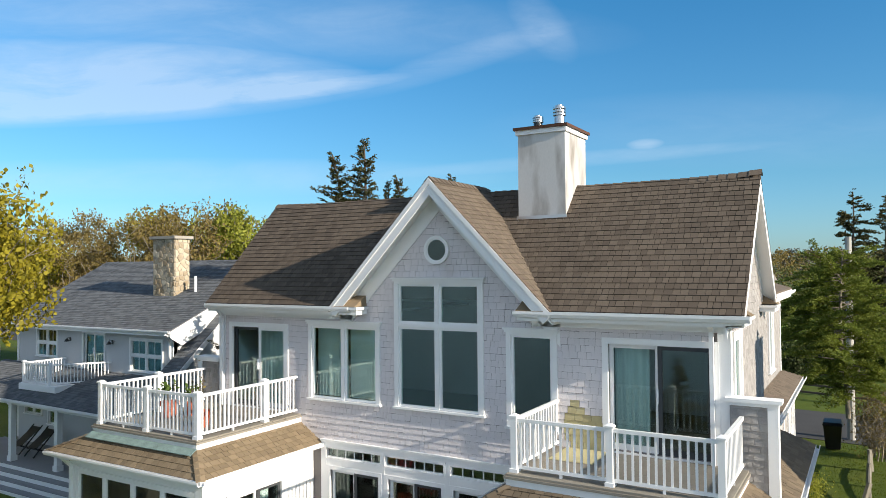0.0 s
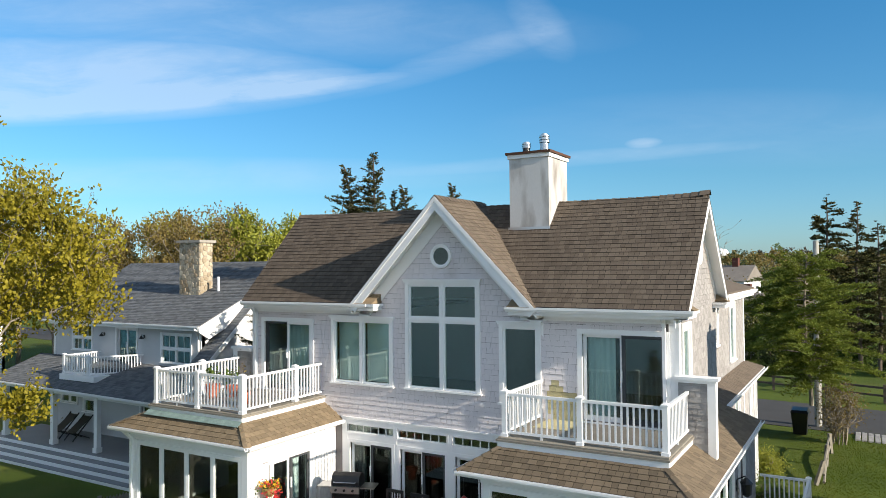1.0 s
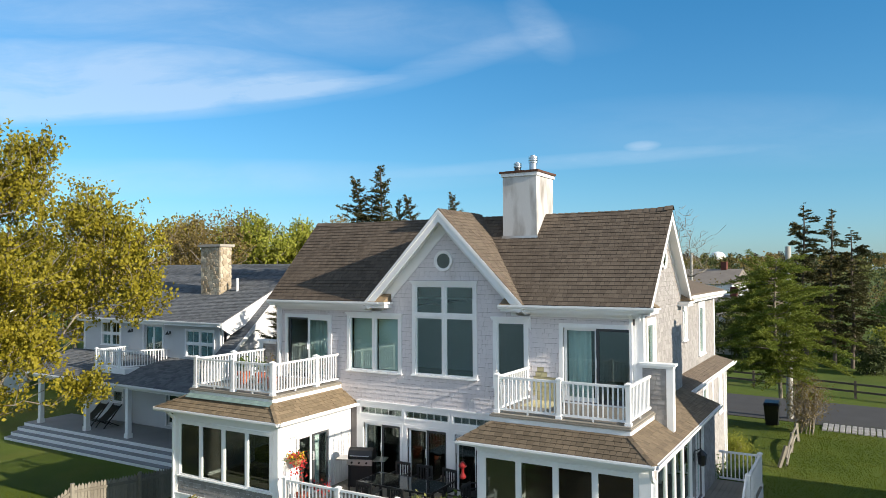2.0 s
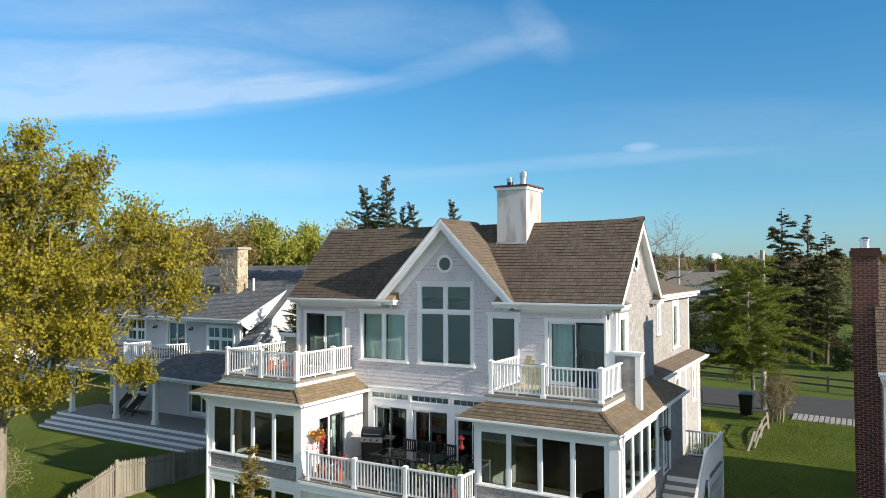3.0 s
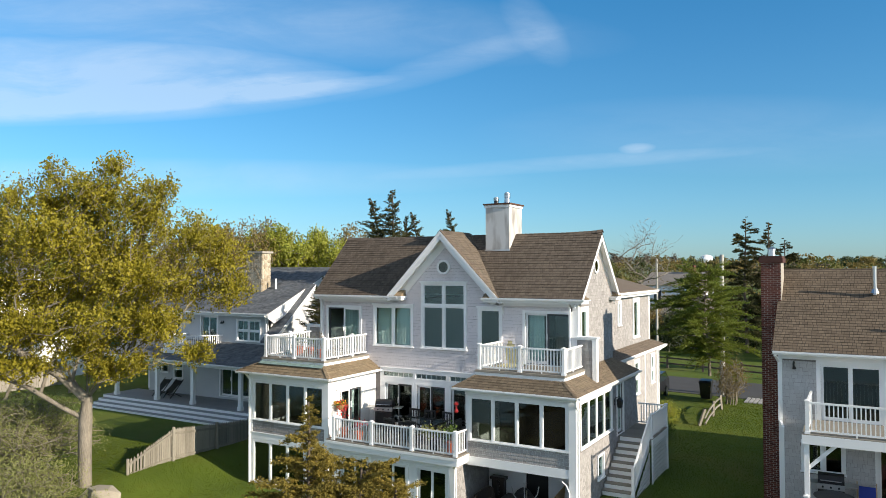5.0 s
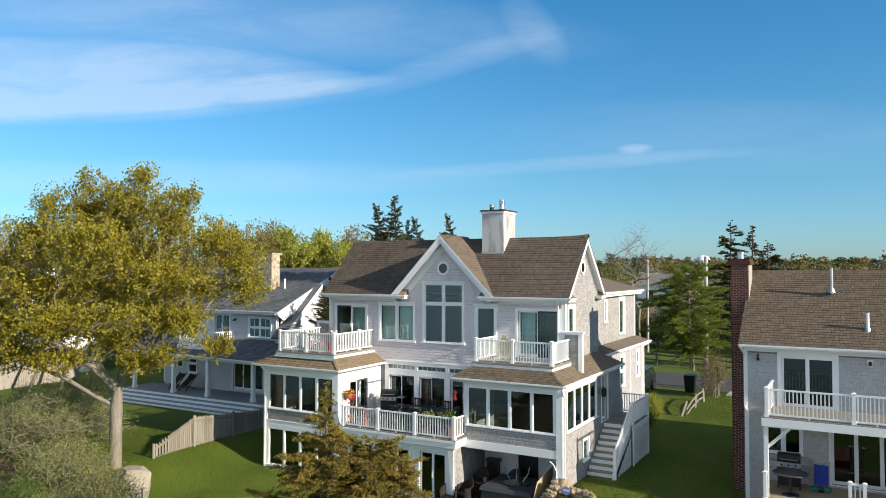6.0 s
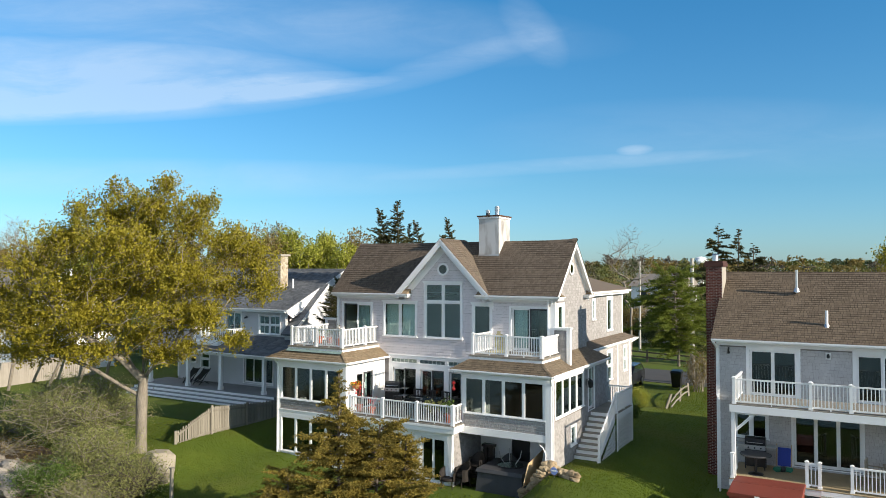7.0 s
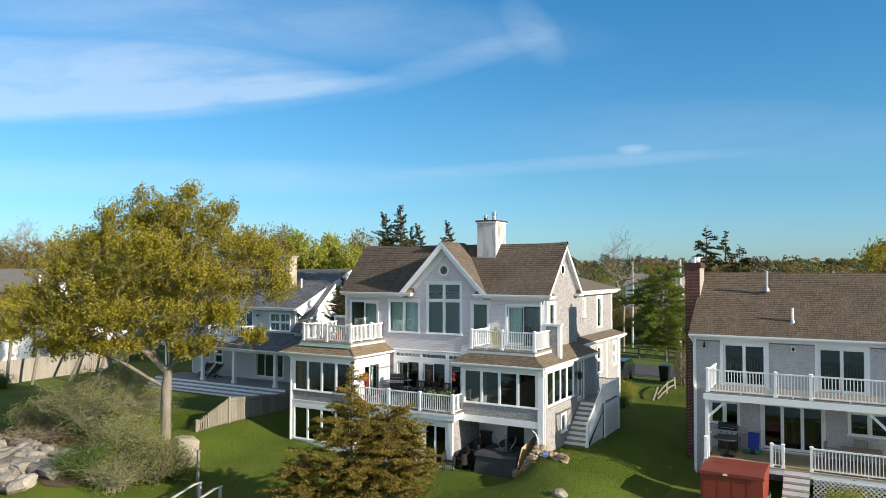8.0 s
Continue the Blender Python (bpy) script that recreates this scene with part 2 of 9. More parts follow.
def glass_mat(name, tone, gloss=1.0, straight=0.05):
    m = bpy.data.materials.new(name)
    m.use_nodes = True
    n, l = m.node_tree.nodes, m.node_tree.links
    n.remove(n["Principled BSDF"])
    clear, shine, mix, facing, power, ramp_n = (n.new(k) for k in ("ShaderNodeBsdfTransparent", "ShaderNodeBsdfGlossy", "ShaderNodeMixShader", "ShaderNodeLayerWeight", "ShaderNodeMath", "ShaderNodeMapRange"))
    clear.inputs[0].default_value = (*tone, 1)
    shine.inputs[0].default_value = (gloss * 0.84, gloss * 0.98, gloss * 0.92, 1)
    shine.inputs["Roughness"].default_value = 0.0
    power.operation = "POWER"
    power.inputs[1].default_value = 4.0
    ramp_n.inputs[3].default_value, ramp_n.inputs[4].default_value = straight, 1.0
    l.new(facing.outputs["Facing"], power.inputs[0])
    l.new(power.outputs[0], ramp_n.inputs[0])
    noise_n, bump_n = n.new("ShaderNodeTexNoise"), n.new("ShaderNodeBump")
    noise_n.inputs["Scale"].default_value = 0.9
    bump_n.inputs["Strength"].default_value, bump_n.inputs["Distance"].default_value = 0.25, 0.01
    l.new(noise_n.outputs[0], bump_n.inputs["Height"])
    l.new(bump_n.outputs[0], shine.inputs["Normal"])
    l.new(ramp_n.outputs[0], mix.inputs[0])
    l.new(clear.outputs[0], mix.inputs[1])
    l.new(shine.outputs[0], mix.inputs[2])
    l.new(mix.outputs[0], n["Material Output"].inputs[0])
    return m


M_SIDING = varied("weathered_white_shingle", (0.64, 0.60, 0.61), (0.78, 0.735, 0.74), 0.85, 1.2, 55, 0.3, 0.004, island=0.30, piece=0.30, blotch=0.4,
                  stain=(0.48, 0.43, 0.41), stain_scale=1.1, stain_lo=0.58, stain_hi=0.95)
# dark wall backing; its colour draws the shade lines in the shingle gaps
M_JOINT = varied("shaded_shingle_joint", (0.17, 0.155, 0.15), (0.26, 0.24, 0.23), 0.95, 2.0, 30, 0)
M_SIDING_YELLOW = varied("yellow_green_shingle", (0.40, 0.35, 0.20), (0.58, 0.53, 0.31), 0.85, 1.8, 30, 0.3, 0.006, island=0.6)
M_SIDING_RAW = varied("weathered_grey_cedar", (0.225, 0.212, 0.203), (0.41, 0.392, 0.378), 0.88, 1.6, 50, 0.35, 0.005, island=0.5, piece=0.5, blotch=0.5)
M_TRIM = varied("white_paint", (0.84, 0.84, 0.84), (0.90, 0.90, 0.89), 0.45, 1.5, 30, 0.06, 0.004, spec=0.45, stain=(0.72, 0.70, 0.66), stain_scale=0.8, stain_lo=0.62, stain_hi=1.1)
M_STUCCO = varied("white_stucco", (0.52, 0.515, 0.505), (0.68, 0.675, 0.66), 0.85, 0.8, 60, 0.3, 0.006, stain=(0.26, 0.235, 0.21), stain_scale=2.6, stain_lo=0.46, stain_hi=0.72, squash=(1, 1, 0.28))
M_ROOF = varied("brown_asphalt_shingle", (0.072, 0.056, 0.043), (0.178, 0.142, 0.108), 0.92, 0.7, 90, 0.5, 0.004, island=0.42, piece=0.42, blotch=0.4)
M_ROOF_TAN = varied("tan_asphalt_shingle", (0.135, 0.102, 0.064), (0.30, 0.23, 0.148), 0.92, 0.9, 120, 0.5, 0.004, island=0.45, piece=0.45, blotch=0.4)
M_SLOT = varied("shaded_shingle_slot", (0.022, 0.019, 0.017), (0.04, 0.034, 0.03), 0.95, 2.0, 30, 0)
M_ROOF_GREY = varied("grey_asphalt_shingle", (0.055, 0.060, 0.066), (0.175, 0.185, 0.195), 0.9, 0.8, 120, 0.5, 0.004, island=0.55, piece=0.55, blotch=0.4)
M_ROOF_WORN = varied("worn_brown_asphalt_shingle", (0.105, 0.082, 0.056), (0.245, 0.190, 0.130), 0.92, 0.8, 110, 0.5, 0.004, island=0.45, piece=0.45, blotch=0.4)
M_ROOF_RED = varied("reddish_brown_asphalt_shingle", (0.078, 0.059, 0.042), (0.195, 0.150, 0.106), 0.92, 0.6, 120, 0.5, 0.004, island=0.42, piece=0.42, blotch=0.4)
M_GLASS = glass_mat("window_glass", (0.78, 0.86, 0.85), 1.0, 0.07)
M_GLASS_DARK = glass_mat("tinted_screen_glass", (0.40, 0.44, 0.43), 1.0, 0.06)
# the gloom of unlit rooms is put into these two colours
M_DARK = varied("unlit_interior_dark", (0.03, 0.03, 0.032), (0.06, 0.058, 0.055), 0.9, 2, 20, 0)
M_ROOM = varied("unlit_room_dark", (0.07, 0.075, 0.075), (0.12, 0.125, 0.12), 0.9, 2, 20, 0)
M_CURTAIN = varied("curtain_cloth", (0.58, 0.66, 0.64), (0.74, 0.80, 0.78), 0.9, 3, 60, 0.1)
M_SCREEN = base_mat("dark_screen_mesh", (0.05, 0.055, 0.06), 0.6)
M_BLACK = base_mat("black_metal", (0.012, 0.012, 0.013), 0.35, 0.0, 0.5)
M_STEEL = base_mat("galvanised_steel", (0.55, 0.55, 0.55), 0.3, 1.0)
M_RUST = varied("rusted_metal", (0.06, 0.03, 0.02), (0.13, 0.06, 0.035), 0.7, 4, 50, 0.2)
M_DECK = varied("weathered_deck_board", (0.19, 0.17, 0.14), (0.32, 0.295, 0.25), 0.8, 2, 60, 0.25, 0.004, island=0.35, squash=(0.3, 1, 1))
M_DECK_TAN = varied("tan_deck_board", (0.26, 0.20, 0.12), (0.42, 0.34, 0.21), 0.8, 2, 60, 0.25, 0.004, island=0.3)
M_GRASS = varied("lawn_grass", (0.038, 0.062, 0.004), (0.110, 0.158, 0.012), 0.95, 0.35, 28, 0.5, 0.04, stain=(0.115, 0.12, 0.021), stain_scale=0.22, stain_lo=0.5, stain_hi=0.8)
M_BLADE = varied("grass_blades", (0.040, 0.066, 0.004), (0.112, 0.150, 0.012), 0.85, 0.5, 6, 0, island=0.25, translucent=0.15, spec=0.05, stain=(0.12, 0.112, 0.021), stain_scale=0.35, stain_lo=0.52, stain_hi=0.8)
M_ASPHALT = varied("asphalt", (0.05, 0.05, 0.052), (0.085, 0.085, 0.085), 0.95, 0.6, 60, 0.3, 0.005)
M_SAND = varied("beach_sand", (0.34, 0.28, 0.20), (0.48, 0.41, 0.31), 0.95, 0.5, 40, 0.4, 0.02)
M_WATER = varied("sea_water", (0.018, 0.05, 0.055), (0.03, 0.075, 0.08), 0.12, 0.05, 1.2, 0.5, 0.1, spec=0.6)
M_STONE = varied("field_stone", (0.26, 0.20, 0.125), (0.52, 0.45, 0.34), 0.85, 2.5, 25, 0.5, 0.015, island=0.8, piece=0.9)
M_ROCK = varied("boulder_rock", (0.10, 0.088, 0.07), (0.42, 0.38, 0.32), 0.9, 1.6, 14, 0.9, 0.06, piece=0.5)
M_MORTAR = varied("mortar", (0.30, 0.27, 0.23), (0.40, 0.37, 0.32), 0.95, 4, 50, 0.4)
M_BRICK = varied("red_brick", (0.075, 0.026, 0.020), (0.19, 0.07, 0.05), 0.88, 3, 50, 0.4, 0.004, island=0.9, piece=0.9)
M_BARK = varied("grey_bark", (0.10, 0.085, 0.065), (0.37, 0.325, 0.26), 0.9, 4, 26, 1.0, 0.05, squash=(1, 1, 0.35))
M_BARK_DARK = varied("brown_bark", (0.07, 0.055, 0.042), (0.16, 0.13, 0.105), 0.92, 3, 22, 0.8, 0.03, squash=(1, 1, 0.35))
M_LEAF_OLIVE = varied("olive_spring_leaves", (0.125, 0.115, 0.010), (0.40, 0.335, 0.026), 0.6, 0.9, 4, 0, island=0.45, translucent=0.30)
M_LEAF_LIME = varied("lime_spring_leaves", (0.19, 0.215, 0.024), (0.40, 0.40, 0.06), 0.65, 0.4, 9, 0, island=0.8, translucent=0.35)
M_LEAF_BROWN = varied("bronze_spring_leaves", (0.15, 0.108, 0.030), (0.25, 0.19, 0.06), 0.7, 0.4, 9, 0, island=0.4, translucent=0.3)
M_LEAF_GREEN = varied("green_leaves", (0.045, 0.085, 0.012), (0.12, 0.18, 0.03), 0.65, 0.4, 9, 0, island=0.8, translucent=0.3)
M_LEAF_WILLOW = varied("grey_green_willow_leaves", (0.14, 0.155, 0.045), (0.33, 0.335, 0.12), 0.7, 0.5, 9, 0, island=0.45, translucent=0.3)
M_NEEDLE = varied("dark_conifer_needles", (0.022, 0.034, 0.010), (0.065, 0.085, 0.022), 0.75, 0.6, 9, 0, island=0.8)
M_NEEDLE_GOLD = varied("bronzed_juniper_needles", (0.030, 0.036, 0.009), (0.36, 0.265, 0.045), 0.75, 1.6, 5, 0, island=0.3, translucent=0.2)
M_NEEDLE_PINE = varied("bright_pine_needles", (0.075, 0.115, 0.016), (0.25, 0.285, 0.042), 0.7, 0.8, 5, 0, island=0.4, translucent=0.35)
M_NEEDLE_CEDAR = varied("olive_cedar_needles", (0.022, 0.027, 0.010), (0.105, 0.098, 0.030), 0.75, 0.9, 6, 0, island=0.4, translucent=0.15)
M_LEAF_OLIVE_FAR = varied("dull_olive_leaves", (0.07, 0.085, 0.018), (0.17, 0.17, 0.045), 0.7, 0.1, 5, 0, island=0.3, translucent=0.2)
M_TWIGS = varied("bare_twig_haze", (0.07, 0.058, 0.042), (0.14, 0.115, 0.082), 0.85, 0.1, 5, 0, island=0.3)
M_FENCE = varied("weathered_fence_board", (0.13, 0.115, 0.09), (0.29, 0.265, 0.215), 0.88, 2, 40, 0.4, 0.005, island=0.5, piece=0.5, squash=(1, 1, 0.2))
M_TERRACOTTA = varied("terracotta", (0.30, 0.07, 0.035), (0.45, 0.13, 0.07), 0.75, 4, 50, 0.1)

# ---- ground ----
def ground_z(x, y):
    """The lie of the land: level by the road, a hollow before the house, a fall to the shore."""
    rear = 0.08 - 0.55 * ss(8.5, 12.5, x) * (1 - ss(3, 14, y))
    front = 0.05 - 0.68 * ss(-11.2, -7.6, x) - 0.32 * ss(-7, -4, x) + 1.1 * ss(5.75 + 0.5 * ss(-3.4, -2.6, y) - 2.6 * ss(-3.5, -6.5, y), 6.75 + 2.8 * ss(-3.5, -6.5, y), x) - 0.80 * ss(8.5, 12.5, x)
    z = rear + (front - rear) * ss(1.5, -2.2, y)
    z -= 0.055 * max(0.0, -5.5 - y) + 0.10 * max(0.0, -13.5 - y) * ss(-2, -8, x)
    return z + (-2.36 - z) * ss(-17.0, -23.8, y)


def grid_sheet(xs, ys, height):
    s = Shape()
    for y in ys:
        s.v += [(x, y, height(x, y)) for x in xs]
    k = len(xs)
    s.f = [(j * k + i, j * k + i + 1, (j + 1) * k + i + 1, (j + 1) * k + i) for j in range(len(ys) - 1) for i in range(k - 1)]
    s.smooth = True
    return s


def in_bed(x, y):
    """Whether a place lies in the bare brown bank above the shore rocks."""
    return ((x + 16.5) / 8.0) ** 2 + ((y + 12.6) / 2.9) ** 2 < 1.0 + 0.35 * noise.noise(Vector((x * 0.7, y * 0.7, 3.0)))


gx = [-1500, -600, -250, -120, -70] + [-45 + 0.75 * i for i in range(107)] + [50, 80, 140, 300, 700, 1500]
gy = [-24 + 0.75 * i for i in range(86)] + [50, 70, 110, 200, 400, 900, 1800]
solo("ground", grid_sheet(gx, gy, ground_z), M_GRASS, "sunlit green lawn sloping gently towards the shore", "lawn", kind="structure")
solo("beach", Shape().hexa([(-1500, -40, -9), (1500, -40, -9), (1500, -23.9, -9), (-1500, -23.9, -9), (-1500, -40, -6.0), (1500, -40, -6.0), (1500, -24.0, -2.3), (-1500, -24.0, -2.3)]),
     M_SAND, "pale sand beach below the lawns", "beach", kind="structure")
solo("water", Shape().poly([(-2500, -3000, -3.6), (2500, -3000, -3.6), (2500, -27, -3.6), (-2500, -27, -3.6)]), M_WATER, "calm blue-green sea before the beach", "sea", kind="structure")
road = Shape()
for i in range(60):
    a, b = -120 + 4 * i, -116 + 4 * i
    road.hexa([(a, 24.6 - 0.12 * a, -0.4), (b, 24.6 - 0.12 * b, -0.4), (b, 31.6 - 0.12 * b, -0.4), (a, 31.6 - 0.12 * a, -0.4),
               (a, 24.6 - 0.12 * a, 0.105), (b, 24.6 - 0.12 * b, 0.105), (b, 31.6 - 0.12 * b, 0.105), (a, 31.6 - 0.12 * a, 0.105)])
solo("road", road, M_ASPHALT, "plain grey asphalt lane behind the houses", "road", kind="structure")
bed = Shape()
bed_at = {}
for i in range(150):
    for j in range(64):
        x, y = -26.0 + 0.12 * i, -16.0 + 0.12 * j
        if in_bed(x + 0.06, y + 0.06):
            face = []
            for p, q in ((i, j), (i + 1, j), (i + 1, j + 1), (i, j + 1)):
                if (p, q) not in bed_at:
                    u, v = -26.0 + 0.12 * p, -16.0 + 0.12 * q
                    bed_at[p, q] = len(bed.v)
                    bed.v.append((u, v, ground_z(u, v) + 0.03 + 0.03 * noise.noise(Vector((u * 2, v * 2, 0)))))
                face.append(bed_at[p, q])
            bed.f.append(tuple(face))
bed.smooth = True
solo("soil_bank", bed, varied("brown_soil", (0.05, 0.034, 0.022), (0.15, 0.105, 0.07), 0.95, 1.5, 30, 0.9, 0.05), "bare brown soil bank above the shore rocks", "soil", kind="structure")

# ---- house parts ----
SEEDED = random.Random(5)


def shingle_run(w, u0, u1, z0, z1, holes=(), course=0.128, edge=None, width=(0.08, 0.20), proud=0.016):
    """The shingles of a wall as (course bottom, u, width, height), cut at openings and at a sloping edge."""
    out = []
    k = 0
    z = z0
    while z < z1 - 0.02:
        h = min(course, z1 - z)
        spans = [edge(z + h * 0.7)] if edge else [(u0, u1)]
        for a, b, c, d in (x[:4] for x in holes):
            if c < z + h * 0.6 and d > z + h * 0.4:
                spans = [s for p, q in spans for s in ((p, min(q, a)), (max(p, b), q)) if s[1] - s[0] > 0.03]
        for p, q in spans:
            u = p - SEEDED.random() * width[1] * 0.5
            while u < q:
                v = u + SEEDED.uniform(*width)
                a, b = max(u, p), min(v, q)
                if b - a > 0.02:
                    out.append((z + SEEDED.uniform(-0.004, 0.004), a, b, h + 0.02))
                u = v
        z += course
        k += 1
    return out


def one_shingle(s, w, z, a, b, h, proud=0.017, lift=0.0, gap=1.0):
    g = 0.0025 * gap
    n = len(s.v)
    s.v += [tuple(w.at(u, d, q)) for q, d in ((z, 0.001), (z, proud + lift), (z + h - 0.020 - 0.005 * gap, 0.005)) for u in (a + g, b - g)]
    s.f += [(n + 1, n + 3, n + 2, n), (n + 2, n + 3, n + 5, n + 4), (n, n + 4, n + 2), (n + 1, n + 3, n + 5)]


def clad(name, w, runs, material, parent, label="", choose=None):
    """Shingles on a wall: those that choose() picks, as pieces of their own, the rest as one."""
    s, single = Shape(), []
    gap = 1.6 if material is M_SIDING_RAW else 1.0
    for z, a, b, h in runs:
        if choose and choose(a, z) and len(single) < 290:
            single.append((z, a, b, h))
        else:
            one_shingle(s, w, z, a, b, h, lift=SEEDED.uniform(0, 0.0015), gap=gap)
    ob = part(name, s, material, parent, label, kind="stuff")
    meshes = {}
    for z, a, b, h in single:
        key = (round((b - a) / 0.005), round(h, 2))
        if key not in meshes:
            t = Shape()
            local = Wall((0, 0, 0), w.u, w.d)
            one_shingle(t, local, 0, 0, key[0] * 0.005, h, lift=0.001)
            meshes[key] = t.mesh("shingle", material)
        o = part("shingle", meshes[key], None, parent)
        o.location = w.at(a, 0, z)
    return ob


def roof_tabs(origin, along, up, length, rise, material, name, parent, course=0.142, tab=(0.09, 0.17), edge=None, label="", thick=0.017, choose=None):
    """Asphalt shingle tabs on a slope: along the eave and up the slope are unit vectors, edge(v) gives the span at a height v up the slope."""
    o, a, b = Vector(origin), Vector(along).normalized(), Vector(up).normalized()
    n = a.cross(b).normalized()
    if n.z < 0:
        n = -n
    s, v = Shape(), 0.0
    meshes, singles = {}, 0

    def tab_at(t, p, q, v, h, th, at):
        k = len(t.v)
        pts = [a * (p + 0.005) + b * v + n * 0.001, a * (q - 0.005) + b * v + n * 0.001, a * (p + 0.005) + b * v + n * th, a * (q - 0.005) + b * v + n * th,
               a * (p + 0.005) + b * (v + h) + n * 0.003, a * (q - 0.005) + b * (v + h) + n * 0.003]
        t.v += [tuple(at + x) for x in pts]
        t.f += [(k, k + 1, k + 3, k + 2), (k + 2, k + 3, k + 5, k + 4), (k, k + 2, k + 4), (k + 1, k + 5, k + 3)]

    while v < rise:
        h = min(course, rise - v)
        lo, hi = edge(v + h * 0.5) if edge else (0.0, length)
        u = lo - SEEDED.random() * tab[1]
        while u < hi:
            w = u + SEEDED.uniform(*tab)
            p, q = max(u, lo), min(w, hi)
            if q - p > 0.02:
                th = thick * SEEDED.choice((0.85, 1.0, 1.0, 1.2))
                if choose and choose(p, v) and singles < 290 and h == course:
                    key = round((q - p) / 0.01)
                    if key not in meshes:
                        t = Shape()
                        tab_at(t, 0, key * 0.01, 0, h + 0.004, thick, Vector())
                        meshes[key] = t.mesh("roof_shingle", material)
                    ob = part("roof_shingle", meshes[key], None, parent)
                    ob.location = o + a * p + b * v
                    singles += 1
                else:
                    tab_at(s, p, q, v, h + 0.004, th, o)
            u = w
        v += course
    return part(name, s, material, parent, label, kind="stuff")


def window_unit(w, parent, u0, u1, z0, z1, cols=1, rows=((1.0,),), casing=0.10, crown=True, sill=True, name="window", depth=0.05, sash=0.05, grid=None,
                glass=None):
    """A cased window in a wall opening: casing and sashes, sill, panes. u0..z1 is the outer edge of the casing. rows: shares of the height, from the bottom."""
    s = Shape()
    c = casing
    low = z0 + 0.04
    s.prism([w.at(u, -0.02, z) for u, z in ((u0, low), (u0 + c, low), (u0 + c, z1 - c), (u1 - c, z1 - c), (u1 - c, low), (u1, low), (u1, z1), (u0, z1))], w.d * (depth + 0.02))
    frame_ob = part(name, s, M_TRIM, parent)
    if crown:
        part("crown_moulding", Shape().wbox(w, u0 - 0.05, u1 + 0.05, -0.02, depth + 0.05, z1, z1 + 0.04), M_TRIM, frame_ob)
        part("head_board", Shape().wbox(w, u0 - 0.03, u1 + 0.03, -0.015, depth + 0.025, z1 - 0.045, z1 - 0.002), M_TRIM, frame_ob)
    if sill:
        part("sill", Shape().wbox(w, u0 - 0.03, u1 + 0.03, -0.02, depth + 0.035, z0, z0 + 0.045), M_TRIM, frame_ob)
    else:
        part("sill", Shape().wbox(w, u0, u1, -0.02, depth - 0.01, z0, z0 + 0.05), M_TRIM, frame_ob)
    iu0, iu1, iz0, iz1 = u0 + c, u1 - c, z0 + 0.05, z1 - c
    mull = 0.07
    cw = (iu1 - iu0 - mull * (cols - 1)) / cols
    shares = rows[0] if isinstance(rows[0], tuple) else rows
    total = sum(shares)
    for i in range(cols):
        a = iu0 + i * (cw + mull)
        if i:
            part("mullion", Shape().wbox(w, a - mull, a, -0.03, depth - 0.012, iz0, iz1), M_TRIM, frame_ob)
        zz = iz0
        for j, share in enumerate(shares):
            hh = (iz1 - iz0 - 0.07 * (len(shares) - 1)) * share / total
            if j:
                part("mullion", Shape().wbox(w, a, a + cw, -0.03, depth - 0.012, zz, zz + 0.07), M_TRIM, frame_ob)
                zz += 0.07
            t = Shape()
            d0, d1 = -0.05, 0.012
            t.wbox(w, a, a + sash, d0, d1, zz, zz + hh)
            t.wbox(w, a + cw - sash, a + cw, d0, d1, zz, zz + hh)
            t.wbox(w, a + sash, a + cw - sash, d0, d1, zz, zz + sash)
            t.wbox(w, a + sash, a + cw - sash, d0, d1, zz + hh - sash, zz + hh)
            part("sash", t, M_TRIM, frame_ob)
            if grid:
                for g in range(1, grid[0]):
                    uu = a + sash + (cw - 2 * sash) * g / grid[0]
                    part("muntin", Shape().wbox(w, uu - 0.01, uu + 0.01, -0.035, -0.008, zz + sash, zz + hh - sash), M_TRIM, frame_ob)
                for g in range(1, grid[1]):
                    q = zz + sash + (hh - 2 * sash) * g / grid[1]
                    part("muntin", Shape().wbox(w, a + sash, a + cw - sash, -0.034, -0.009, q - 0.01, q + 0.01), M_TRIM, frame_ob)
            pane = part("pane", Shape().wbox(w, a + sash, a + cw - sash, -0.026, -0.02, zz + sash, zz + hh - sash), glass or M_GLASS, frame_ob)
            pane.visible_shadow = False
            zz += hh
    return frame_ob


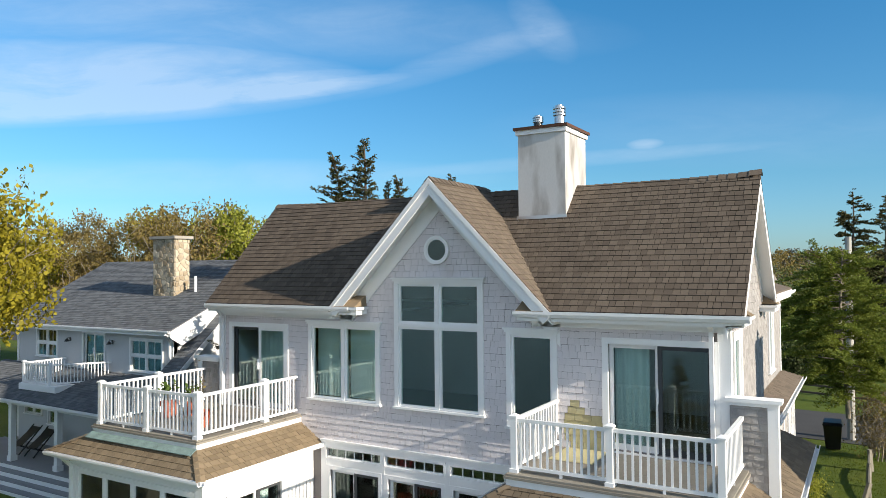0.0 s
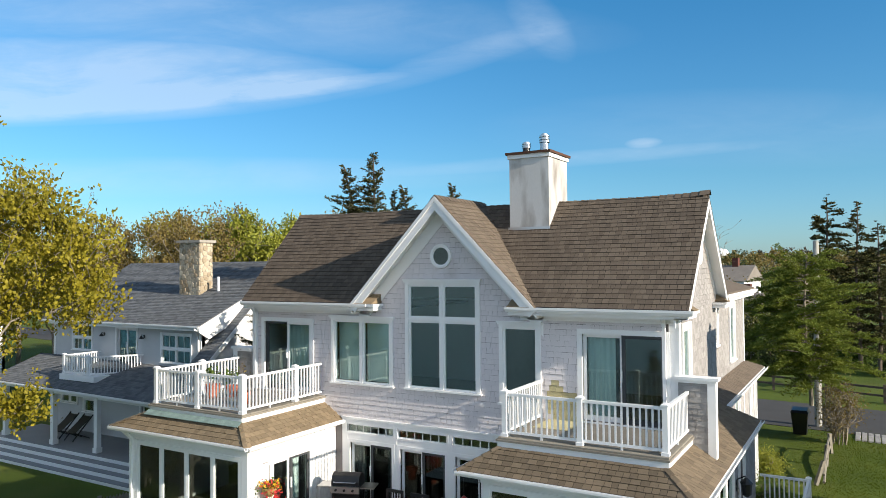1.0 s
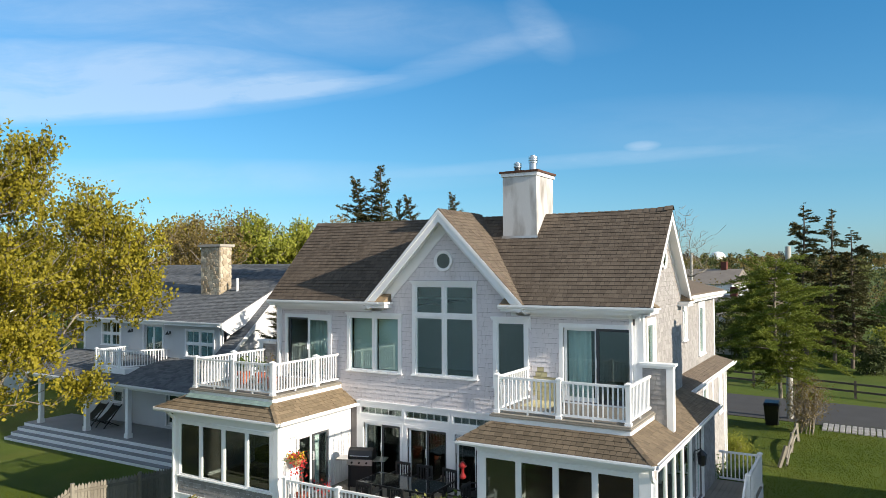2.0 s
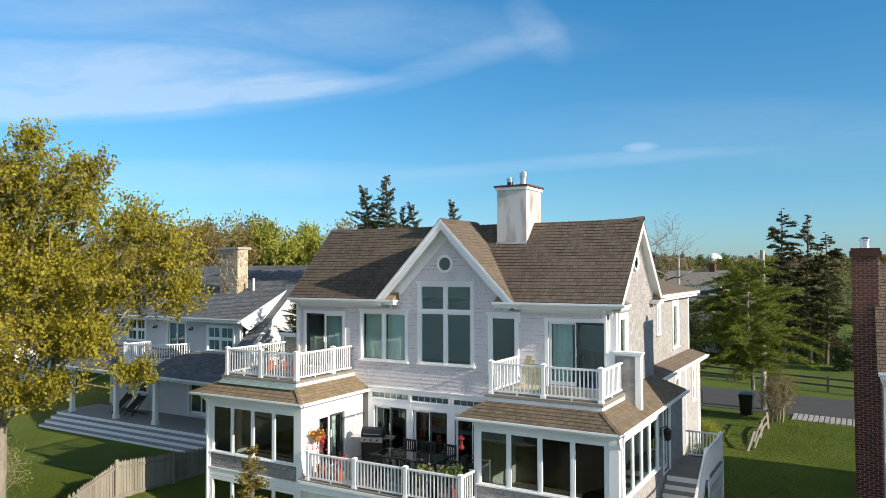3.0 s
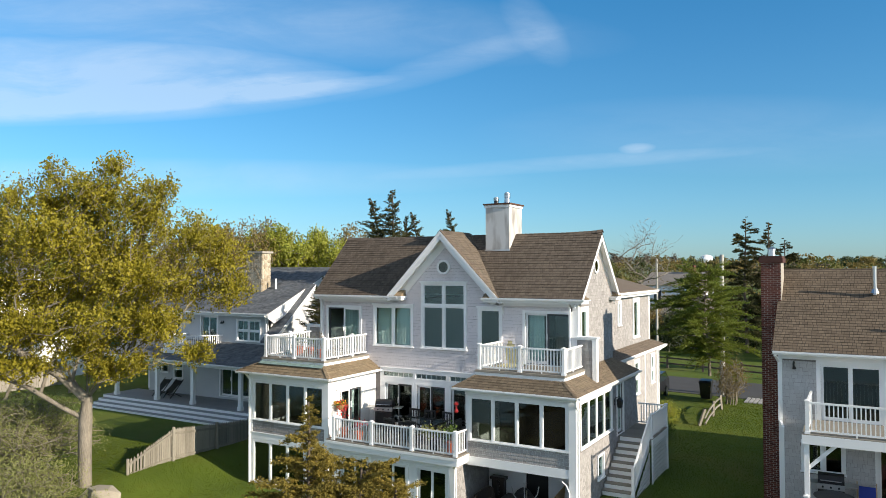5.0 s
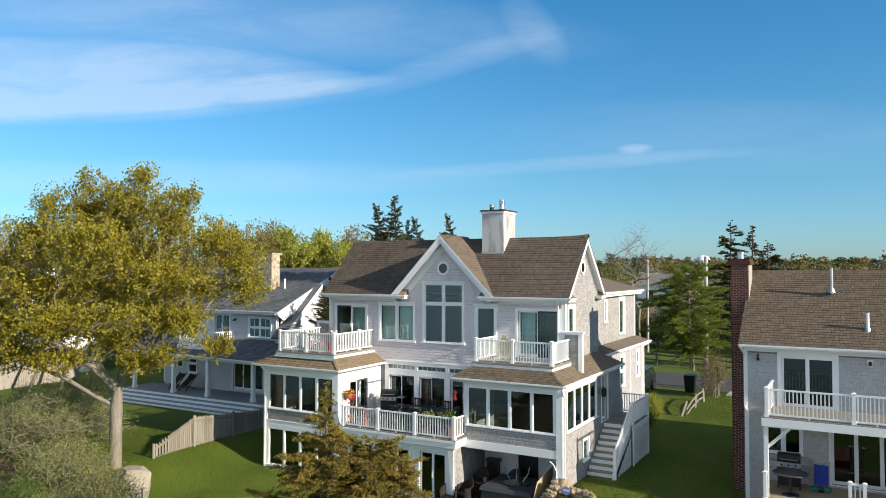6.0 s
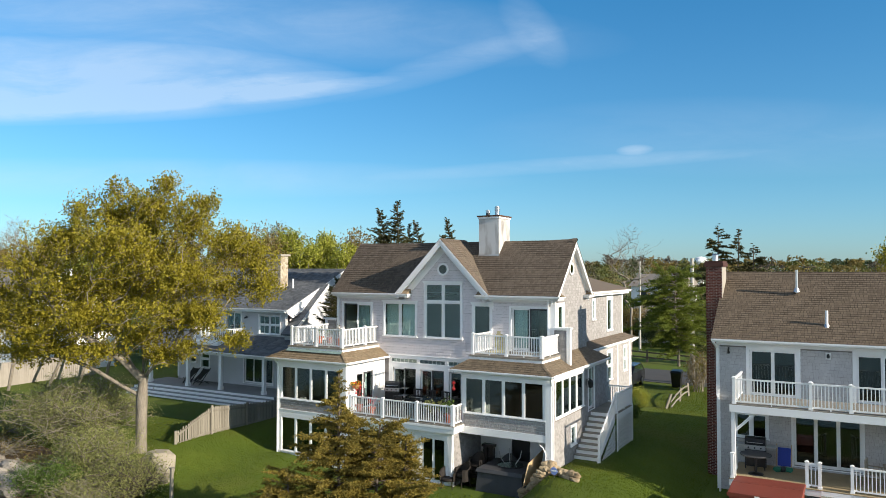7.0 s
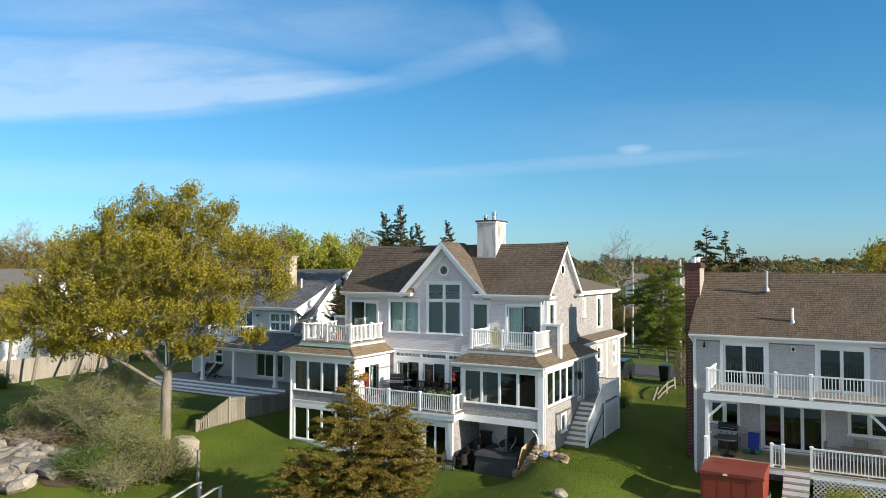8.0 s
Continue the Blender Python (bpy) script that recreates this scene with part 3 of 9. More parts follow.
def slider(w, parent, u0, u1, z0, z1, casing=0.11, panels=2, screen=None, name="sliding_door", stile=0.075, crown=False, glass=None):
    """A sliding glass door: casing, panels with stiles, panes, a pull."""
    s = Shape()
    c = casing
    s.wbox(w, u0, u0 + c, -0.02, 0.04, z0, z1)
    s.wbox(w, u1 - c, u1, -0.02, 0.04, z0, z1)
    s.wbox(w, u0 + c, u1 - c, -0.02, 0.04, z1 - c, z1)
    s.wbox(w, u0 + c, u1 - c, -0.12, 0.02, z0, z0 + 0.04)
    if crown:
        s.wbox(w, u0 - 0.03, u1 + 0.03, -0.02, 0.08, z1, z1 + 0.03)
    door = part(name, s, M_TRIM, parent)
    iw = (u1 - u0 - 2 * c) / panels
    for i in range(panels):
        a, b = u0 + c + i * iw - (0.02 if i else 0), u0 + c + (i + 1) * iw
        d0 = -0.05 if i % 2 else -0.10
        q = Shape()
        low, high = z0 + 0.04, z1 - c
        q.wbox(w, a, a + stile, d0, d0 + 0.04, low, high)
        q.wbox(w, b - stile, b, d0, d0 + 0.04, low, high)
        q.wbox(w, a + stile, b - stile, d0, d0 + 0.04, low, low + 0.13)
        q.wbox(w, a + stile, b - stile, d0, d0 + 0.04, high - stile, high)
        leaf = part("door_panel", q, M_SCREEN if screen == i else M_TRIM, door)
        pane = part("pane", Shape().wbox(w, a + stile, b - stile, d0 + 0.015, d0 + 0.021, low + 0.13, high - stile), glass or M_GLASS, door)
        pane.visible_shadow = False
    h = Shape()
    mu = u0 + c + iw
    h.wbox(w, mu - 0.035, mu - 0.01, -0.01, 0.03, z0 + 0.95, z0 + 1.2)
    part("door_handle", h, M_TRIM, door)
    return door


def railing(name, label, posts, z, height=0.95, joints=None, open_ends=(), material=None, spacing=0.118, group=""):
    """A white baluster railing through the posts (x, y), on a floor at z. joints: which corners have a post."""
    material = material or M_TRIM
    joints = joints if joints is not None else [True] * len(posts)
    t = thing(name, label, "railing", group)
    post = Shape()
    p, q = 0.052, 0.072
    post.box(-p, p, -p, p, 0, height - 0.04)
    post.box(-q, q, -q, q, 0, 0.06)
    post.box(-q, q, -q, q, height - 0.05, height - 0.02)
    post.hexa([(-q, -q, height - 0.02), (q, -q, height - 0.02), (q, q, height - 0.02), (-q, q, height - 0.02), (-0.02, -0.02, height + 0.015), (0.02, -0.02, height + 0.015), (0.02, 0.02, height + 0.015), (-0.02, 0.02, height + 0.015)])
    pm = post.mesh("post", material)
    bal = Shape().box(-0.017, 0.017, -0.017, 0.017, 0, 1.0).mesh("baluster", material)
    for (x, y), yes in zip(posts, joints):
        if yes:
            part("post", pm, None, t).location = (x, y, z)
    for (x0, y0), (x1, y1) in zip(posts, posts[1:]):
        a, b = Vector((x0, y0, z)), Vector((x1, y1, z))
        length = (b - a).length
        top, low = height - 0.09, 0.09
        part("top_rail", Shape().beam(a + Vector((0, 0, top)), b + Vector((0, 0, top)), 0.065, 0.055), material, t)
        part("bottom_rail", Shape().beam(a + Vector((0, 0, low)), b + Vector((0, 0, low)), 0.045, 0.05), material, t)
        k = max(2, round(length / spacing))
        for i in range(1, k):
            o = part("baluster", bal, None, t)
            o.location = a.lerp(b, i / k) + Vector((0, 0, low + 0.02))
            o.scale = (1, 1, top - low - 0.04)
            o.rotation_euler = (0, 0, math.atan2(y1 - y0, x1 - x0))
        if length > 1.2:
            mid = a.lerp(b, 0.5)
            part("rail_foot", Shape().box(mid.x - 0.02, mid.x + 0.02, mid.y - 0.02, mid.y + 0.02, z, z + 0.08), material, t)
    return t


def gutter(parent, a, b, drop=0.11, depth=0.11, name="gutter"):
    """A channel gutter along an eave from a to b (its upper inner edge), opening upwards; out lies to the left of the way."""
    a, b = Vector(a), Vector(b)
    along = (b - a).normalized()
    outw = Vector((along.y, -along.x, 0)).normalized()
    prof = [(0, 0), (0, -drop), (depth * 0.7, -drop), (depth, -drop * 0.45), (depth, 0), (depth - 0.012, 0), (depth - 0.012, -drop * 0.4), (depth * 0.68, -drop + 0.012), (0.012, -drop + 0.012), (0.012, 0)]
    pts = [a + outw * u + Vector((0, 0, v)) for u, v in prof]
    return part(name, Shape().prism(pts, b - a), M_TRIM, parent)


def downspout(parent, pts, r=0.035):
    s = Shape()
    pts = [Vector(p) for p in pts]
    for p, q in zip(pts, pts[1:]):
        d = (q - p).normalized() * 0.02
        s.beam(p - d, q + d, 2 * r, 2 * r, up=(0, 1, 0) if abs((q - p).normalized().z) > 0.7 else (0, 0, 1))
    return part("downspout", s, M_TRIM, parent)


# ---- the main house ----
house = thing("house", "three-storey shingled shore house with white trim and brown roof", "house")
F0, E0 = south(0.0), east(5.82)
XL, XR, YB = -6.31, 5.82, 4.35
FL2, FL1, FL0 = 4.62, 1.70, -0.95
EAVE_Z, EAVE_Y, RIDGE_Y, RIDGE_Z, BACK_Y = 7.18, -0.37, 2.13, 9.745, 4.64
RXL, RXR = -6.36, 6.11
PITCH = (RIDGE_Z - EAVE_Z) / (RIDGE_Y - EAVE_Y)
# openings: outer edges of the casings on the front
W_BIG, W_PAIR, W_ONE = (-0.95, 1.20, 5.0, 7.76), (-3.36, -1.34, 4.99, 6.78), (1.70, 2.76, 4.85, 6.78)
S_RIGHT, S_LEFT = (3.63, 5.66, FL2, 6.70), (-5.95, -4.0, FL2, 6.70)
TRANSOMS = ((-2.89, -1.29), (-1.27, 0.30), (0.36, 1.93))
DOORS1 = ((-2.84, -1.31), (-1.24, 0.28), (0.38, 1.90))


def inset(h, c=0.06):
    return (h[0] + c, h[1] - c, h[2] + c, h[3] - c)


holes = [inset(h) for h in (W_BIG, W_PAIR, W_ONE, S_RIGHT, S_LEFT)]
holes_low = [(-2.80, 1.88, FL1 + 0.02, 3.99)]
front = part("wall", pierced(Shape(), F0, XL, XR, -0.95, 7.12, holes + holes_low), M_JOINT, house)
# gable front, over the eave
GX, GZ, GY = 0.20, 9.84, -0.45
gtop = W_BIG[3] - 0.06
gable = part("gable_wall", Shape().prism([(GX - 2.62, 0, 7.12), (W_BIG[0] + 0.06, 0, 7.12), (W_BIG[0] + 0.06, 0, gtop), (W_BIG[1] - 0.06, 0, gtop), (W_BIG[1] - 0.06, 0, 7.12), (GX + 2.62, 0, 7.12), (GX, 0, 9.74)], (0, 0.16, 0)), M_JOINT, house)
front_holes = holes + [(-3.05, 2.2, 0, 4.06), (GX - 0.33, GX + 0.25, 8.10, 8.66)]
W_ROUND = (0.13, 8.37, 0.245)
runs = shingle_run(F0, -6.1, 5.6, 3.98, 7.04, [(h[0] - 0.05, h[1] + 0.05, h[2] - 0.05, h[3] + 0.05) for h in holes] + [(-3.05, 5.0, 0, 4.10)])
runs += shingle_run(F0, 0, 0, 7.04, 9.7, [(W_BIG[0], W_BIG[1], 5, 7.8), (-0.10, 0.36, 8.15, 8.59)], edge=lambda z: (GX - (9.68 - z) * 0.985, GX + (9.68 - z) * 0.985))
yellow_runs = [r for r in runs if 2.84 < r[1] < 3.52 and 4.6 < r[0] < 5.42 + 0.12 * math.sin(r[1] * 9) - 0.25 * (r[1] - 2.84)]
runs = [r for r in runs if r not in yellow_runs]
clad("stained_shingles", F0, yellow_runs, M_SIDING_YELLOW, front, "yellow-green shingles low on the wall")
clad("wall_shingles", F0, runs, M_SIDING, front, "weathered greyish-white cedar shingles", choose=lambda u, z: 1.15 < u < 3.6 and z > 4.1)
# corner boards, frieze, band over the doors
for u0, u1 in ((XL, XL + 0.2), (XR - 0.18, XR)):
    part("corner_board", Shape().wbox(F0, u0, u1, 0.0, 0.03, 3.9, 7.0), M_TRIM, house)
for a, b in ((XL, GX - 2.28), (GX + 2.05, XR)):
    s = Shape().wbox(F0, a, b, 0.0, 0.035, 6.86, 7.14)
    s.wbox(F0, a, b, 0.0, 0.06, 6.98, 7.14)
    part("frieze", s, M_TRIM, house)
band = Shape().wbox(F0, -3.0, 2.3, 0.0, 0.045, 4.0, 4.09)
band.wbox(F0, -3.0, 2.3, 0.0, 0.075, 4.09, 4.13)
part("band_board", band, M_TRIM, house)
# soffits and boxed eaves
for a, b in ((RXL, GX - 2.2), (GX + 2.0, RXR)):
    part("soffit", Shape().box(a + 0.03, b, EAVE_Y + 0.04, 0.0, 7.0, 7.03), M_TRIM, house)
    part("fascia", Shape().box(a + 0.03, b, EAVE_Y, EAVE_Y + 0.04, 6.98, 7.16), M_TRIM, house)
gutter(house, (RXL, EAVE_Y, 7.17), (GX - 2.08, EAVE_Y, 7.17))
gutter(house, (GX + 1.86, EAVE_Y, 7.17), (RXR + 0.1, EAVE_Y, 7.17))


def slab(pts, thick=0.09):
    """A roof deck: an outline on a slope, pushed straight down."""
    return Shape().prism([Vector(p) - Vector((0, 0, thick)) for p in pts], (0, 0, thick))


# main roof, front slope on both sides of the cross gable, and rear slope
def valley(y):
    """Half width of the cross gable's roof where it meets the main slope at y."""
    return max(0.0, (GZ - (EAVE_Z + (y - EAVE_Y) * PITCH)) / 1.03)


roof = part("roof", slab([(RXL, EAVE_Y, EAVE_Z), (GX - valley(EAVE_Y), EAVE_Y, EAVE_Z), (GX, RIDGE_Y, RIDGE_Z), (RXL, RIDGE_Y, RIDGE_Z)]), M_SLOT, house)
part("roof", slab([(GX + valley(EAVE_Y), EAVE_Y, EAVE_Z), (RXR, EAVE_Y, EAVE_Z), (RXR, RIDGE_Y, RIDGE_Z), (GX, RIDGE_Y, RIDGE_Z)]), M_SLOT, house)
part("roof", slab([(RXL, RIDGE_Y, RIDGE_Z), (RXR, RIDGE_Y, RIDGE_Z), (RXR, BACK_Y, EAVE_Z), (RXL, BACK_Y, EAVE_Z)]), M_ROOF, house)
slope_len = math.hypot(RIDGE_Y - EAVE_Y, RIDGE_Z - EAVE_Z)
upv = (0, RIDGE_Y - EAVE_Y, RIDGE_Z - EAVE_Z)


def y_of(v):
    return EAVE_Y + v * (RIDGE_Y - EAVE_Y) / slope_len


roof_tabs((0, EAVE_Y - 0.03, EAVE_Z + 0.0), (1, 0, 0), upv, 0, slope_len, M_ROOF, "roof_shingles", roof, edge=lambda v: (RXL - 0.02, GX - valley(y_of(v)) + 0.02), label="brown asphalt shingles")
roof_tabs((0, EAVE_Y - 0.03, EAVE_Z + 0.0), (1, 0, 0), upv, 0, slope_len, M_ROOF, "roof_shingles", roof, edge=lambda v: (GX + valley(y_of(v)) - 0.02, RXR + 0.02), label="brown asphalt shingles",
          choose=lambda p, v: p > 3.4 and v < 2.6)
# cross gable slopes
g_eave = 7.14
g_half = (GZ - g_eave) / 1.03
for sgn in (-1, 1):
    y_end = RIDGE_Y
    part("roof", slab([(GX, GY, GZ), (GX + sgn * g_half, GY, g_eave), (GX + sgn * g_half, EAVE_Y, g_eave), (GX, RIDGE_Y, GZ)][::-sgn]), M_SLOT, house)
    gl = math.hypot(g_half, GZ - g_eave)

    def span(v, sgn=sgn, gl=gl):
        z = g_eave + (GZ - g_eave) * v / gl
        far = EAVE_Y + (z - EAVE_Z) / PITCH + 0.05
        return (GY - 0.02, max(far, GY + 0.05)) if sgn > 0 else (GY - 0.02, max(far, GY + 0.05))

    roof_tabs((GX + sgn * g_half, 0, g_eave), (0, 1, 0), (-sgn * g_half, 0, GZ - g_eave), 0, gl, M_ROOF, "roof_shingles", roof, edge=span)
# ridge caps: short pieces lapping along the ridge
def ridge_caps(a, b, parent, material, half=0.13, drop=0.9):
    a, b = Vector(a), Vector(b)
    k = max(2, round((b - a).length / 0.2))
    along = (b - a).normalized()
    side = along.cross(Vector((0, 0, 1))).normalized()
    for i in range(k):
        s = Shape()
        p, q = a.lerp(b, i / k), a.lerp(b, (i + 1.15) / k)
        hi, lo = Vector((0, 0, 0.03)), Vector((0, 0, 0.012))
        dn = Vector((0, 0, half * drop))
        s.poly([p + hi, q + lo, q + lo + side * half - dn, p + hi + side * half - dn])
        s.poly([q + lo, p + hi, p + hi - side * half - dn, q + lo - side * half - dn])
        s.poly([p + hi, p + hi + side * half - dn, p + hi - side * half - dn])
        part("ridge_cap", s, material, parent)


ridge_caps((RXL, RIDGE_Y, RIDGE_Z + 0.045), (RXL + 1.6, RIDGE_Y, RIDGE_Z), house, M_ROOF)
ridge_caps((RXL + 1.6, RIDGE_Y, RIDGE_Z), (RXR - 1.5, RIDGE_Y, RIDGE_Z), house, M_ROOF)
ridge_caps((RXR - 1.5, RIDGE_Y, RIDGE_Z), (RXR - 0.4, RIDGE_Y, RIDGE_Z + 0.035), house, M_ROOF)
ridge_caps((RXR - 0.4, RIDGE_Y, RIDGE_Z + 0.035), (RXR, RIDGE_Y, RIDGE_Z + 0.085), house, M_ROOF)
ridge_caps((GX, GY, GZ), (GX, RIDGE_Y, GZ), house, M_ROOF)
# rakes of the front gable: fascia with a moulding, soffit, and a second board on the wall
for sgn in (-1, 1):
    tip, low = Vector((GX, GY, GZ - 0.03)), Vector((GX + sgn * g_half, GY, g_eave - 0.03))
    d = (low - tip).normalized()
    nrm = Vector((-d.z * sgn, 0, d.x * sgn)) * sgn
    if nrm.z > 0:
        nrm = -nrm
    plumb = Vector((0, 0, -0.33))
    part("rake_board", Shape().prism([tip, low, low + nrm * 0.235, tip + plumb], (0, 0.03, 0)), M_TRIM, house)
    part("rake_moulding", Shape().prism([tip + Vector((0, -0.025, 0.02)), low + Vector((0, -0.025, 0.02)), low + nrm * 0.06 + Vector((0, -0.025, 0)), tip + plumb * 0.32 + Vector((0, -0.025, 0))], (0, 0.024, 0)), M_TRIM, house)
    part("rake_soffit", Shape().prism([tip + Vector((0, 0.03, -0.17)), low + Vector((0, 0.03, -0.17)), low + Vector((0, 0.45, -0.17)), tip + Vector((0, 0.45, -0.17))], (0, 0, -0.02)), M_TRIM, house)
    part("rake_board", Shape().prism([tip + Vector((0, 0.415, -0.19)), low + Vector((0, 0.415, -0.19)), low + Vector((0, 0.415, -0.62)), tip + Vector((0, 0.415, -0.62))], (0, 0.033, 0)), M_TRIM, house)
    # cornice return with its small roof
    x0, x1 = sorted((GX + sgn * (g_half - 0.72), GX + sgn * (g_half - 0.02)))
    s = Shape().box(x0, x1, EAVE_Y - 0.02, 0, 6.99, 7.16)
    s.box(x0 + (0 if sgn < 0 else -0.06), x1 + (0.06 if sgn < 0 else 0), EAVE_Y - 0.1, 0, 7.10, 7.16)
    part("cornice_return", s, M_TRIM, house)
    part("return_roof", Shape().prism([(x0, EAVE_Y - 0.1, 7.17), (x0, 0, 7.17), (x0, 0, 7.42)], (x1 - x0, 0, 0)), M_ROOF_TAN, house)
# round windows
def round_window(w, u, z, r, parent):
    def ring(r0, r1, d0, d1, k=28):
        s = Shape()
        for i in range(k):
            t = i * math.tau / k
            s.v += [tuple(w.at(u + q * math.cos(t), d, z + q * math.sin(t))) for q, d in ((r0, d0), (r1, d0), (r1, d1), (r0, d1))]
        for i in range(k):
            p, q = 4 * i, 4 * ((i + 1) % k)
            s.f += [(p + m, p + (m + 1) % 4, q + (m + 1) % 4, q + m) for m in range(4)]
        return s
    ob = part("round_window", ring(r, r + 0.055, 0, 0.075), M_TRIM, parent)
    part("sash", ring(r - 0.03, r, 0, 0.055), M_TRIM, ob)
    pane = part("pane", Shape().prism([w.at(u + r * math.cos(i * math.tau / 28), 0.046, z + r * math.sin(i * math.tau / 28)) for i in range(28)], w.d * 0.004), M_GLASS_DARK, ob)
    # near-black disc standing in for the unlit space behind the pane
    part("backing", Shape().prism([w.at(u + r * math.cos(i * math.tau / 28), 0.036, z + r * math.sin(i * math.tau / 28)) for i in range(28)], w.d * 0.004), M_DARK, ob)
    return ob


round_window(F0, *W_ROUND, house)
window_unit(F0, house, *W_BIG, cols=2, rows=(2.02, 1.0), casing=0.10)
window_unit(F0, house, *W_PAIR, cols=2, casing=0.09)
window_unit(F0, house, *W_ONE, cols=1, casing=0.10)
slider(F0, house, *S_RIGHT, screen=1)
slider(F0, house, *S_LEFT, screen=0)
for (a, b), (c, d) in zip(TRANSOMS, DOORS1):
    window_unit(F0, house, a, b, 3.68, 4.0, cols=1, casing=0.05, crown=False, sill=False, name="transom_window", sash=0.025, grid=(6, 1))
    slider(F0, house, c, d, FL1, 3.55, casing=0.09, screen=1, name="patio_door", glass=M_GLASS_DARK)
s = Shape().wbox(F0, -3.0, 2.3, -0.02, 0.03, 3.55, 3.70)
for u0, u1 in ((-3.0, -2.84), (-1.31, -1.24), (0.28, 0.38), (1.9, 2.3)):
    s.wbox(F0, u0, u1, -0.02, 0.035, FL1, 4.0)
part("door_surround", s, M_TRIM, house)

# east gable wall, with the wing behind
S_E = (0.22, 1.17, 5.12, 6.86)
e_hole = [inset(S_E)]
ewall = part("wall", pierced(Shape(), E0, 0.0, YB, 4.3, 7.12, e_hole), M_JOINT, house)
part("gable_wall", Shape().prism([(XR, 0, 7.12), (XR, YB, 7.12), (XR, RIDGE_Y + 0.05, 9.45)], (-0.16, 0, 0)), M_JOINT, house)
runs = shingle_run(E0, 0.12, YB, 4.35, 7.12, [(S_E[0], S_E[1], S_E[2], S_E[3])])
runs += shingle_run(E0, 0, 0, 7.12, 9.6, [(1.89, 2.35, 8.18, 8.62)], edge=lambda z: (RIDGE_Y - (9.62 - z) * 0.9, RIDGE_Y + (9.62 - z) * 0.9))
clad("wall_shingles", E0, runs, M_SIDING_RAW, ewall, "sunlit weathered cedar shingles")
window_unit(E0, house, *S_E, cols=1, casing=0.14, crown=False)
part("corner_board", Shape().wbox(E0, -0.03, 0.15, 0, 0.03, 4.35, 7.0), M_TRIM, house)
round_window(E0, 2.12, 8.40, 0.24, house)
for sgn, y1 in ((1, EAVE_Y), (-1, BACK_Y)):
    tip, low = Vector((RXR, RIDGE_Y, RIDGE_Z - 0.02)), Vector((RXR, y1, EAVE_Z - 0.02))
    part("rake_board", Shape().prism([tip, low, low + Vector((0, 0.12 * sgn, -0.16)), tip + Vector((0, 0, -0.30))], (-0.03, 0, 0)), M_TRIM, house)
    part("rake_soffit", Shape().prism([tip + Vector((-0.03, 0, -0.15)), low + Vector((-0.03, 0, -0.15)), low + Vector((-0.29, 0, -0.15)), tip + Vector((-0.29, 0, -0.15))], (0, 0, -0.02)), M_TRIM, house)
    part("rake_board", Shape().prism([tip + Vector((-0.255, 0, -0.17)), low + Vector((-0.255, 0, -0.17)), low + Vector((-0.255, 0, -0.36)), tip + Vector((-0.255, 0, -0.36))], (-0.03, 0, 0)), M_TRIM, house)
    a, b = sorted((y1 + 0.02 * sgn, y1 + 0.75 * sgn))
    s = Shape().box(XR, RXR + 0.02, a, b, 7.0, 7.14)
    s.box(XR, RXR + 0.07, a - (0.05 if sgn < 0 else 0), b + (0.05 if sgn > 0 else 0), 7.09, 7.14)
    part("cornice_return", s, M_TRIM, house)
    c0, c1 = (0.02, 0.45) if sgn > 0 else (4.25, 4.6)
    part("return_roof", Shape().prism([(RXR + 0.06, c0, 7.145), (XR, c0, 7.145), (XR, c0, 7.36)], (0, c1 - c0, 0)), M_ROOF_TAN, house)
# remaining outer walls
part("wall", pierced(Shape(), west(XL), -YB, 0.0, -1.0, 7.12), M_SIDING, house)
part("gable_wall", Shape().prism([(XL, 0, 7.12), (XL, YB, 7.12), (XL, RIDGE_Y, 9.45)], (0.16, 0, 0)), M_SIDING, house)
part("wall", pierced(Shape(), north(YB), -XR, -XL, -1.0, 7.12), M_SIDING, house)
# floors and rooms; unseen partitions and ceilings take colours darkened for unlit rooms
part("floor", Shape().box(XL + 0.16, XR - 0.16, 0.16, YB - 0.16, 4.3, FL2 - 0.02), M_DECK, house)
part("floor", Shape().box(XL + 0.16, XR - 0.16, 0.16, YB - 0.16, 1.4, FL1 - 0.02), M_DECK, house)
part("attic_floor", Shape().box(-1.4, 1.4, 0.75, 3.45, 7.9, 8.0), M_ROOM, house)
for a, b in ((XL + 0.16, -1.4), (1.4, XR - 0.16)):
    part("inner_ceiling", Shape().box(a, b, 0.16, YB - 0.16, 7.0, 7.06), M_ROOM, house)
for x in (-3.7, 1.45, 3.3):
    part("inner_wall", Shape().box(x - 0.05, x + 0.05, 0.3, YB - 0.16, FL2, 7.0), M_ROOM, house)
